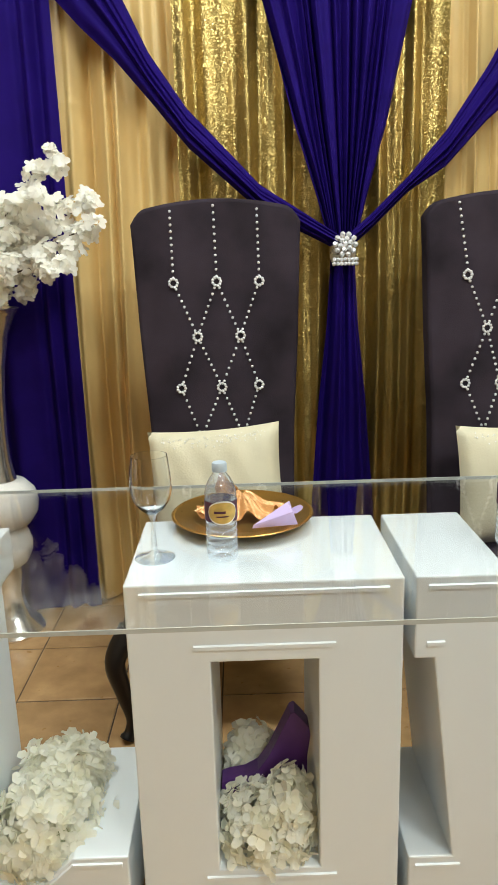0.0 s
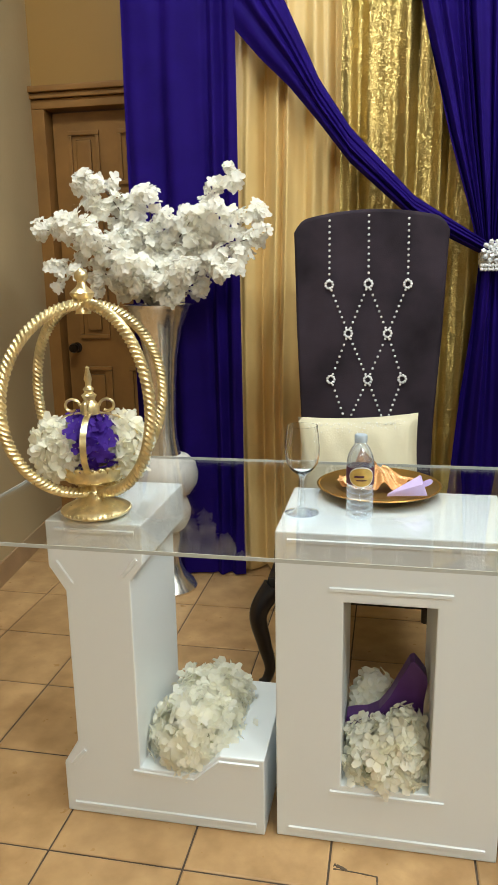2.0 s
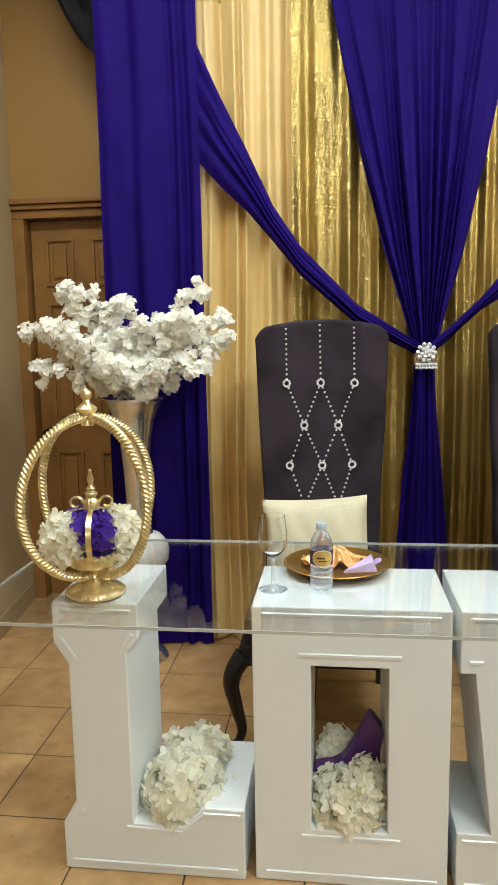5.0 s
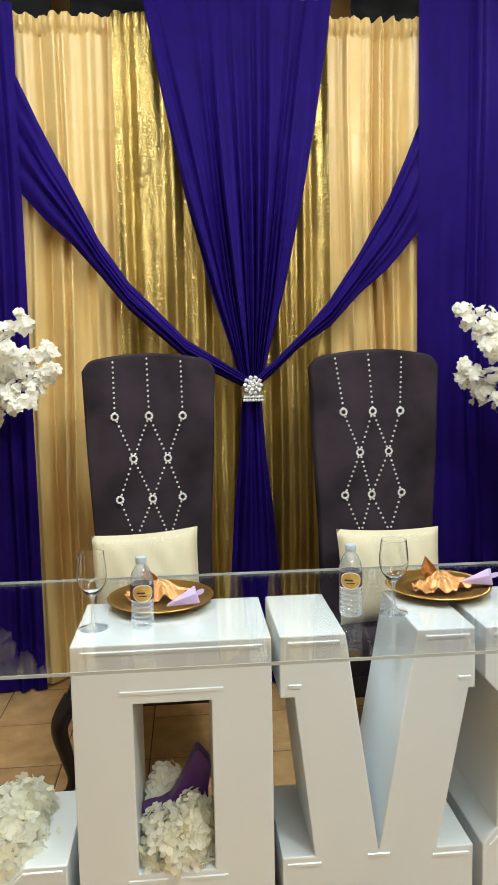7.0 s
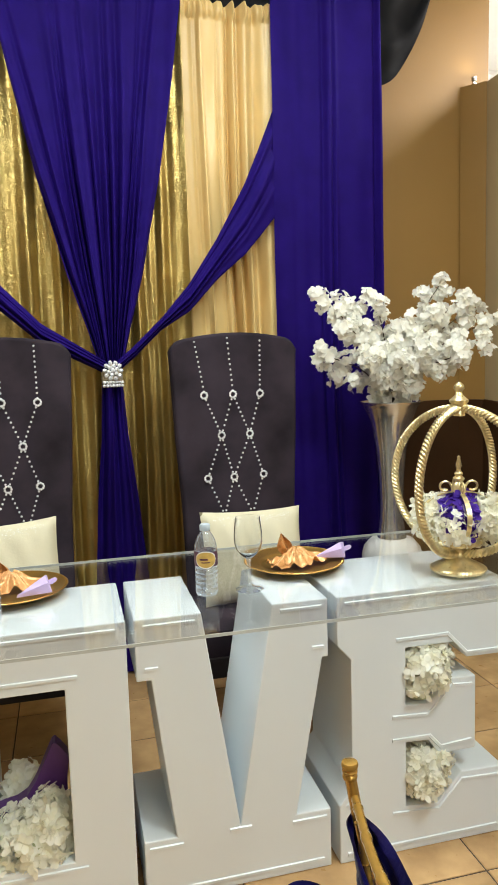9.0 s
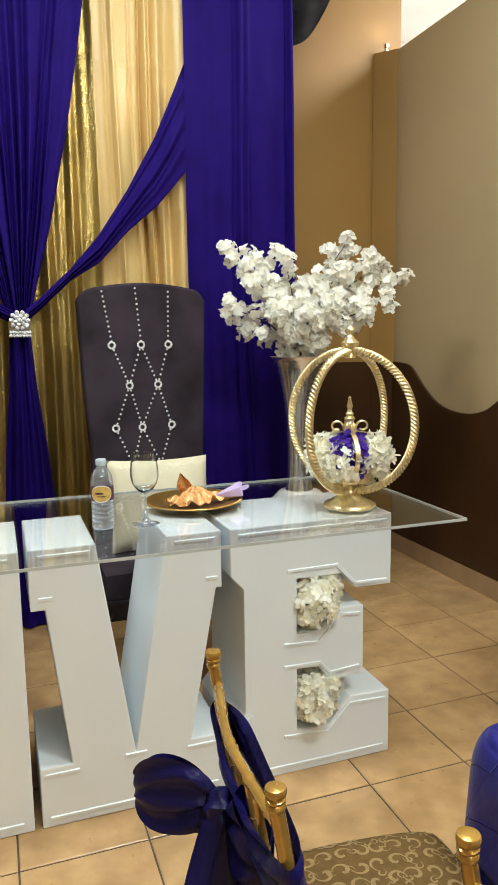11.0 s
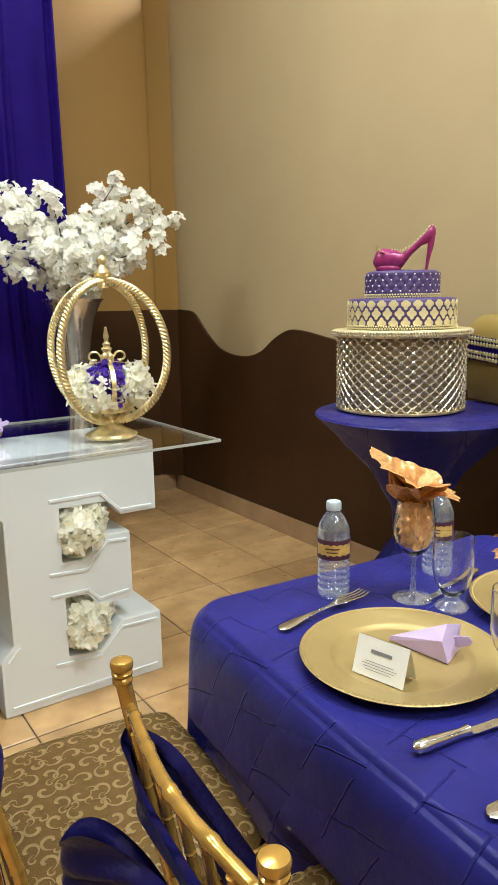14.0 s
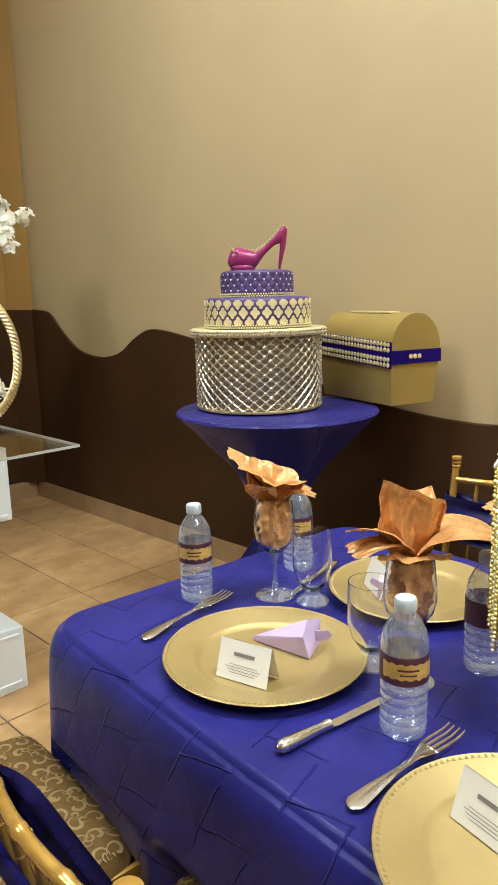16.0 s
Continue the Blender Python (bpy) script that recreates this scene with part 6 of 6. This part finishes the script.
    part("tail", tailfn(-1, 0.52), M_SASH, sashob, "", True)
    kn = bmesh.new()
    bmesh.ops.create_icosphere(kn, subdivisions=3, radius=1.0)
    for v in kn.verts:
        d = v.co.copy()
        k = 1 + 0.12 * math.sin(d.z * 9 + d.y * 4)
        v.co = Vector((kx - 0.035 + d.x * 0.026 * k, ky + d.y * 0.03 * k, kz + d.z * 0.036 * k))
    part("knot", kn, M_SASH, sashob, "", True)
    return ob


M_DRUM = material("dim_champagne_liner", (0.3, 0.24, 0.15), 0.6, 0.2, vary=0.2, scale=30)
M_SASH = material("navy_satin_sash", (0.0085, 0.0072, 0.072), 0.36, vary=0.2, scale=12, bump=0.6, bump_scale=48, spec=0.22)
TALL = Matrix.Diagonal((1, 1, 1.015, 1))
chair(pose(0.886, -1.134, 0, 0, 0, -5.8) @ TALL, "gold bamboo-style chair with brocade seat facing the guest table", 1, W=0.425)
chair(pose(1.026, -1.70, 0, 0, 0, -5.2) @ TALL, "gold bamboo-style chair pushed under the guest table", 2, ky=-0.085, rise=0.09, reach=0.125)
chair(pose(2.53, -1.51, 0, 0, 0, 176) @ TALL, "gold bamboo-style chair with blue sash across the table", 3)


# ---- cake table ----
CX, CY, CZ = 2.655, -0.52, 0.985
ct = base("cake_table", pose(CX, CY, 0), "tall round cocktail table", "table")
part("tabletop", lathe([(0, CZ - 0.035), (0.335, CZ - 0.035), (0.338, CZ - 0.03), (0.338, CZ - 0.015), (0.332, CZ - 0.01), (0, CZ - 0.01)], 48), M_DOOR, ct)
part("column", tube([(0, 0, 0.02), (0, 0, CZ - 0.034)], 0.035, 14), M_STEEL, ct, "", True)
part("foot", lathe([(0, 0), (0.26, 0), (0.26, 0.012), (0.05, 0.03), (0, 0.03)], 32), M_STEEL, ct, "", True)
cc = base("cocktail_cloth", pose(CX, CY, 0), "purple-blue pintucked cloth gathered at the table's waist", "tablecloth")


def cone(u, v):
    t = 2 * math.pi * u
    if v < 0.25:
        r = 0.376 * v / 0.25
        z = CZ - 0.004 + pintuck(CX + r * math.cos(t), CY + r * math.sin(t), 0.003)
    else:
        k = (v - 0.25) / 0.75
        z = lerp(CZ - 0.004, 0.01, k)
        r = interp(z, [0.01, 0.3, 0.5, 0.62, 0.77, 0.915, 0.97, 0.981], [0.37, 0.2, 0.075, 0.085, 0.17, 0.31, 0.372, 0.376])
        f = 0.5 * math.sin(t * 11 + 2 * math.sin(t * 2)) + 0.35 * math.sin(t * 19 + 1)
        facet = math.cos(math.pi / 8) / math.cos((t + 0.3) % (math.pi / 4) - math.pi / 8)
        r *= lerp(1.0, facet * 1.05, min(1, 9 * k) * (1 if z > 0.62 else 0.3)) * (1 + 0.06 * f * min(1, 3 * k) * (0.25 if z > 0.62 else 1))
        if z < 0.94:
            r += pintuck(t * 0.35, z, 0.003)
    return Vector((r * math.cos(t), r * math.sin(t), z))


part("cloth", sheet(cone, 160, 90, None, True), M_CLOTH, cc, "", True)

# crystal drum stand
DX, DY = 2.655, -0.43
stand = base("cake_stand", pose(DX, DY, CZ + 0.002) @ Matrix.Diagonal((0.97, 0.97, 1, 1)), "round crystal-lattice cake stand with a rhinestone edge", "cake stand")
part("inner_drum", lathe([(0, 0), (0.225, 0), (0.225, 0.265), (0, 0.265)], 64), M_DRUM, stand, "", True)
part("bottom_ring", lathe([(0.226, 0.0), (0.242, 0.0), (0.244, 0.004), (0.242, 0.01), (0.226, 0.01)], 64), M_GOLD, stand, "", True)
lat = bmesh.new()
NB, NR = 36, 16
for sgn in (-1, 1):
    for k in range(NB):
        a0 = 2 * math.pi * k / NB
        pts = [(0.236 * math.cos(a0 + sgn * w * 2 * math.pi / NB * 0.5 * NR), 0.236 * math.sin(a0 + sgn * w * 2 * math.pi / NB * 0.5 * NR), 0.008 + 0.254 * w) for w in np.linspace(0, 1, 22)]
        tube(pts, 0.0031, 4, lat)
tagged(part("lattice", lat, M_CRYSTAL, stand), kind="stuff")
cr_ = bmesh.new()
for j in range(NR + 1):
    for k in range(NB):
        a = 2 * math.pi * (k + 0.5 * (j % 2)) / NB
        z = 0.008 + 0.254 * j / NR
        s = 0.0075
        m0 = Matrix.Translation((0.239 * math.cos(a), 0.239 * math.sin(a), z)) @ Matrix.Rotation(a, 4, "Z") @ Matrix.Diagonal((0.7, 1, 1.25, 1))
        vs = [cr_.verts.new(m0 @ Vector(p)) for p in ((s, 0, 0), (0, s, 0), (-s, 0, 0), (0, -s, 0), (0, 0, s), (0, 0, -s))]
        for i in range(4):
            l = (i + 1) % 4
            cr_.faces.new((vs[i], vs[l], vs[4]))
            cr_.faces.new((vs[l], vs[i], vs[5]))
tagged(part("crystal_netting", cr_, M_CRYSTAL, stand), kind="stuff")
top = part("top_disc", lathe([(0, 0.266), (0.255, 0.266), (0.258, 0.27), (0.258, 0.286), (0.254, 0.29), (0, 0.29)], 64), M_CAKEG, stand, "", True)
tr = bmesh.new()
for j in range(2):
    ring_ = 150
    for k in range(ring_):
        a = 2 * math.pi * (k + 0.5 * j) / ring_
        bmesh.ops.create_icosphere(tr, subdivisions=1, radius=0.0048, matrix=Matrix.Translation((0.2585 * math.cos(a), 0.2585 * math.sin(a), 0.274 + 0.0095 * j)))
tagged(part("rhinestone_edge", tr, M_CRYSTAL, top), kind="stuff")

cake = base("tiered_cake", pose(DX, DY, CZ + 0.293) @ Matrix.Diagonal((0.95, 0.95, 1, 1)), "two-tier purple and champagne cake with quilted fondant", "cake")
tier1 = part("lower_tier", lathe([(0, 0), (0.2, 0), (0.204, 0.004), (0.204, 0.098), (0.198, 0.106), (0.185, 0.109), (0, 0.109)], 72), M_CAKEP, cake, "purple fondant tier", True)
NQ = 30
for j in range(3):
    zc = 0.024 + 0.032 * j
    tq = bmesh.new()
    pts = []
    for i in range(32):
        t = 2 * math.pi * i / 32
        r = 0.0103 * (1 + 0.5 * abs(math.cos(2 * t)) ** 1.5)
        pts.append((r * math.cos(t) * 1.12, max(0.014, min(0.101, zc + r * math.sin(t) * 1.3))))
    hi = [tq.verts.new((0.2068 * math.cos(y / 0.205), 0.2068 * math.sin(y / 0.205), z)) for y, z in pts]
    lo = [tq.verts.new((0.203 * math.cos(y / 0.205), 0.203 * math.sin(y / 0.205), z)) for y, z in pts]
    tq.faces.new(hi)
    for i in range(32):
        l = (i + 1) % 32
        tq.faces.new((lo[i], lo[l], hi[l], hi[i]))
    tq_me = mesh_of(tq, "quatrefoil", M_CAKEG)
    for k in range(NQ):
        o = new("quatrefoil", tq_me)
        o.parent = tier1
        o.matrix_basis = pose(0, 0, 0, 0, 0, 360 * (k + 0.5 * (j % 2)) / NQ)
tier2 = part("upper_tier", lathe([(0, 0.109), (0.13, 0.109), (0.137, 0.113), (0.1375, 0.19), (0.132, 0.2), (0.12, 0.203), (0, 0.203)], 64), M_CAKEP, cake, "purple fondant tier with pearls", True)
pe = bmesh.new()
bmesh.ops.create_icosphere(pe, subdivisions=1, radius=0.0034)
PEARL = mesh_of(pe, "pearl", M_CARD)
def quilt(u, v):
    """Puffed diamonds between the pearls."""
    t, z = 2 * math.pi * u, lerp(0.122, 0.194, v)
    p, q = NP * t / (2 * math.pi), (z - 0.132) / 0.038
    puff = abs(math.sin(math.pi * (p + q))) * abs(math.sin(math.pi * (p - q)))
    r = 0.1376 + 0.004 * puff ** 0.6
    return Vector((r * math.cos(t), r * math.sin(t), z))


NP = 26
for j in range(4):
    for k in range(NP):
        a = 2 * math.pi * (k + 0.5 * (j % 2)) / NP
        o = new("pearl", PEARL)
        o.parent = tier2
        o.location = (0.1385 * math.cos(a), 0.1385 * math.sin(a), 0.132 + 0.019 * j)
part("quilting", sheet(quilt, 260, 24, None, True), M_CAKEP, tier2, "", True)
for z0, rr, nn in ((0.008, 0.206, 130), (0.115, 0.1395, 90)):
    rb = bmesh.new()
    for j in range(2):
        for k in range(nn):
            a = 2 * math.pi * (k + 0.5 * j) / nn
            bmesh.ops.create_icosphere(rb, subdivisions=1, radius=0.0042, matrix=Matrix.Translation((rr * math.cos(a), rr * math.sin(a), z0 + 0.008 * j - 0.003)))
    tagged(part("rhinestone_ribbon", rb, M_CAKEG, cake, "gold rhinestone ribbon"), kind="stuff")

# sugar shoe on the cake: toe towards the hall, heel towards the guests
shoe = base("shoe_topper", pose(DX, DY, CZ + 0.293 + 0.204, 0, 0, -43) @ Matrix.Scale(1.0, 4), "magenta high-heeled platform shoe with pearl trim on the cake", "cake topper")
SX = [-0.105, -0.095, -0.07, -0.035, -0.005, 0.03, 0.065, 0.095, 0.112]
TOPZ = [0.04, 0.068, 0.081, 0.077, 0.074, 0.094, 0.128, 0.161, 0.15]
BOTZ = [0.026, 0.008, 0.006, 0.006, 0.008, 0.055, 0.086, 0.098, 0.12]
HWID = [0.006, 0.022, 0.031, 0.032, 0.028, 0.021, 0.02, 0.019, 0.008]


def upper(u, v):
    x = lerp(SX[0], SX[-1], u)
    top_, bot_, hw = interp(x, SX, TOPZ), interp(x, SX, BOTZ), interp(x, SX, HWID)
    t = 2 * math.pi * v
    z = lerp(bot_, top_, 0.5 + 0.5 * math.sin(t))
    if math.sin(t) > 0.55 and -0.03 < x < 0.105:
        z -= 0.022 * (math.sin(t) - 0.55) / 0.45 * math.sin(math.pi * (x + 0.03) / 0.135)
    return Vector((x, hw * math.cos(t), z))


part("upper", sheet(upper, 36, 20), M_PINK, shoe, "", True)
part("platform", lathe([(0, 0), (0.9, 0), (1.0, 0.15), (1.0, 0.85), (0.92, 1), (0, 1)], 28), M_PINK, shoe, "", True).matrix_basis = Matrix.Translation((-0.05, 0, 0)) @ Matrix.Diagonal((0.0445, 0.03, 0.018, 1))
part("heel", tube(smooth_curve([(0.098, 0, 0.135), (0.097, 0, 0.09), (0.089, 0, 0.045), (0.083, 0, 0.0)], 6), lambda t: 0.0105 * (1 - t) ** 1.2 + 0.0045, 12), M_PINK, shoe, "", True)
pl = bmesh.new()
for sy in (-1, 1):
    for k in range(16):
        x = lerp(-0.04, 0.11, k / 15)
        bmesh.ops.create_icosphere(pl, subdivisions=1, radius=0.003, matrix=Matrix.Translation((x, sy * interp(x, SX, HWID) * 0.96, interp(x, SX, TOPZ) - 0.004)))
part("pearl_trim", pl, M_CAKEG, shoe)
bow = bmesh.new()
for sy in (-1, 1):
    vs = [bow.verts.new(p) for p in ((-0.072, 0, 0.07), (-0.098, sy * 0.034, 0.092), (-0.09, sy * 0.04, 0.07), (-0.064, sy * 0.03, 0.062))]
    bow.faces.new(vs)
bmesh.ops.solidify(bow, geom=list(bow.faces), thickness=0.004)
part("bow", bow, M_CAKEG, shoe, "small cream bow")

# treasure-chest card box
chest = base("card_box", pose(2.877, -0.867, CZ + 0.006, 0, 0, 73), "gold card treasure-chest box with jewelled ribbon bands", "card box")
LL, WW = 0.46, 0.225
arch = [(0, 0), (WW, 0), (WW, 0.2)] + [(WW / 2 + WW / 2 * math.cos(t), 0.2 + 0.128 * math.sin(t)) for t in np.linspace(0.15, math.pi - 0.15, 14)] + [(0, 0.2)]
bm = bmesh.new()
taper = lambda z: 0.016 * max(0, 1 - z / 0.2)
rings_ = [[bm.verts.new((x + (taper(z) if x == 0 else -taper(z)), -WW / 2 - (y - WW / 2) * (1 - taper(z) * 8), z)) for y, z in arch] for x in (0, LL)]
bm.faces.new(rings_[0])
bm.faces.new(rings_[1][::-1])
for i in range(len(arch)):
    j = (i + 1) % len(arch)
    bm.faces.new((rings_[0][i], rings_[0][j], rings_[1][j], rings_[1][i]))
bmesh.ops.recalc_face_normals(bm, faces=bm.faces)
part("box", bm, M_CHEST, chest, "", True)
part("slot_trim", box(bmesh.new(), 0.12, 0.36, -0.135, -0.085, 0.326, 0.332, 0.002), M_CAKEG, chest)
band_ = bmesh.new()
box(band_, -0.003, LL + 0.003, 0.0, 0.003, 0.135, 0.228)
for v in band_.verts:
    v.co.z += 0.05 * max(0, v.co.x)
box(band_, -0.003, 0.0, -WW - 0.003, 0.003, 0.15, 0.198)
part("ribbon", band_, M_BLUE, chest, "royal blue ribbon band")
jw = bmesh.new()
bmesh.ops.create_icosphere(jw, subdivisions=1, radius=0.0098)
JEWEL = mesh_of(jw, "jewel", M_JEWEL)
for j in range(4):
    for k in range(23):
        o = new("jewel", JEWEL)
        o.parent = chest
        o.matrix_basis = Matrix.Translation((0.014 + 0.0195 * k, 0.004, 0.146 + 0.0195 * j + (0.014 if j > 1 else 0) + 0.05 * (0.014 + 0.0195 * k))) @ Matrix.Diagonal((1, 0.35, 1, 1))
for k in range(3):
    o = new("jewel", JEWEL)
    o.parent = chest
    o.matrix_basis = Matrix.Translation((-0.004, -0.085 - 0.02 * k, 0.175)) @ Matrix.Diagonal((0.35, 1, 1, 1))


# ---- floor tiles ----
TS = 0.381


def tile_mesh(bm, cx, cy):
    h, g = TS / 2 - 0.003, 0.004
    lo = [bm.verts.new((cx + sx * h, cy + sy * h, -0.006)) for sx, sy in ((-1, -1), (1, -1), (1, 1), (-1, 1))]
    mi = [bm.verts.new((cx + sx * h, cy + sy * h, -0.002)) for sx, sy in ((-1, -1), (1, -1), (1, 1), (-1, 1))]
    hi = [bm.verts.new((cx + sx * (h - g), cy + sy * (h - g), 0.0)) for sx, sy in ((-1, -1), (1, -1), (1, 1), (-1, 1))]
    bm.faces.new(hi)
    for a, b in ((lo, mi), (mi, hi)):
        for i in range(4):
            j = (i + 1) % 4
            bm.faces.new((a[i], a[j], b[j], b[i]))


b = bmesh.new()
tile_mesh(b, 0, 0)
TILE = mesh_of(b, "tile", M_TILE)
rest = bmesh.new()
jitter = random.Random(11)
for i in range(-13, 18):
    for j in range(-16, 7):
        cx, cy = 0.153 + (i + 0.5) * TS, -0.162 + (j + 0.5) * TS
        if cx < WEST or cx > XR + 0.3 or cy > YB or cy < SOUTH:
            continue
        if -1.9 < cx < XR and -1.4 < cy < YB:
            t = new("tile", TILE)
            t.parent = floor
            t.location = (cx, cy, jitter.uniform(-0.0006, 0.0004))
        else:
            tile_mesh(rest, cx, cy)
# broken tile: mortar in the cracks, and one tar spot
def crack(points, w, seed):
    r = random.Random(seed)
    bm = bmesh.new()
    way = smooth_curve([Vector((x, y, 0)) for x, y in points], 7)
    rows = []
    for i, p in enumerate(way):
        d = (way[min(i + 1, len(way) - 1)] - way[max(i - 1, 0)]).normalized()
        n = Vector((-d.y, d.x, 0))
        k = w * r.uniform(0.4, 1.3)
        rows.append([bm.verts.new(p + n * k * a + Vector((0, 0, z))) for a, z in ((-1, -0.001), (-0.7, 0.0012), (0.7, 0.0012), (1, -0.001))])
    for a, b in zip(rows, rows[1:]):
        for i in range(3):
            bm.faces.new((a[i], b[i], b[i + 1], a[i + 1]))
    return bm


for n, (way, w) in enumerate((([(0.165, -0.092), (0.22, -0.094), (0.279, -0.099)], 0.0022), ([(0.279, -0.098), (0.28, -0.15)], 0.003), ([(0.166, -0.078), (0.182, -0.083), (0.2, -0.091)], 0.006), ([(0.285, -0.149), (0.32, -0.15), (0.362, -0.145)], 0.0055))):
    part("mortar", crack(way, w, n), M_GROUT, floor)
part("tar_spot", crack([(-0.509, -0.314), (-0.501, -0.312), (-0.493, -0.315)], 0.007, 9), M_BLACK, floor)
tagged(part("tiles_far", rest, M_TILE, floor), kind="stuff")
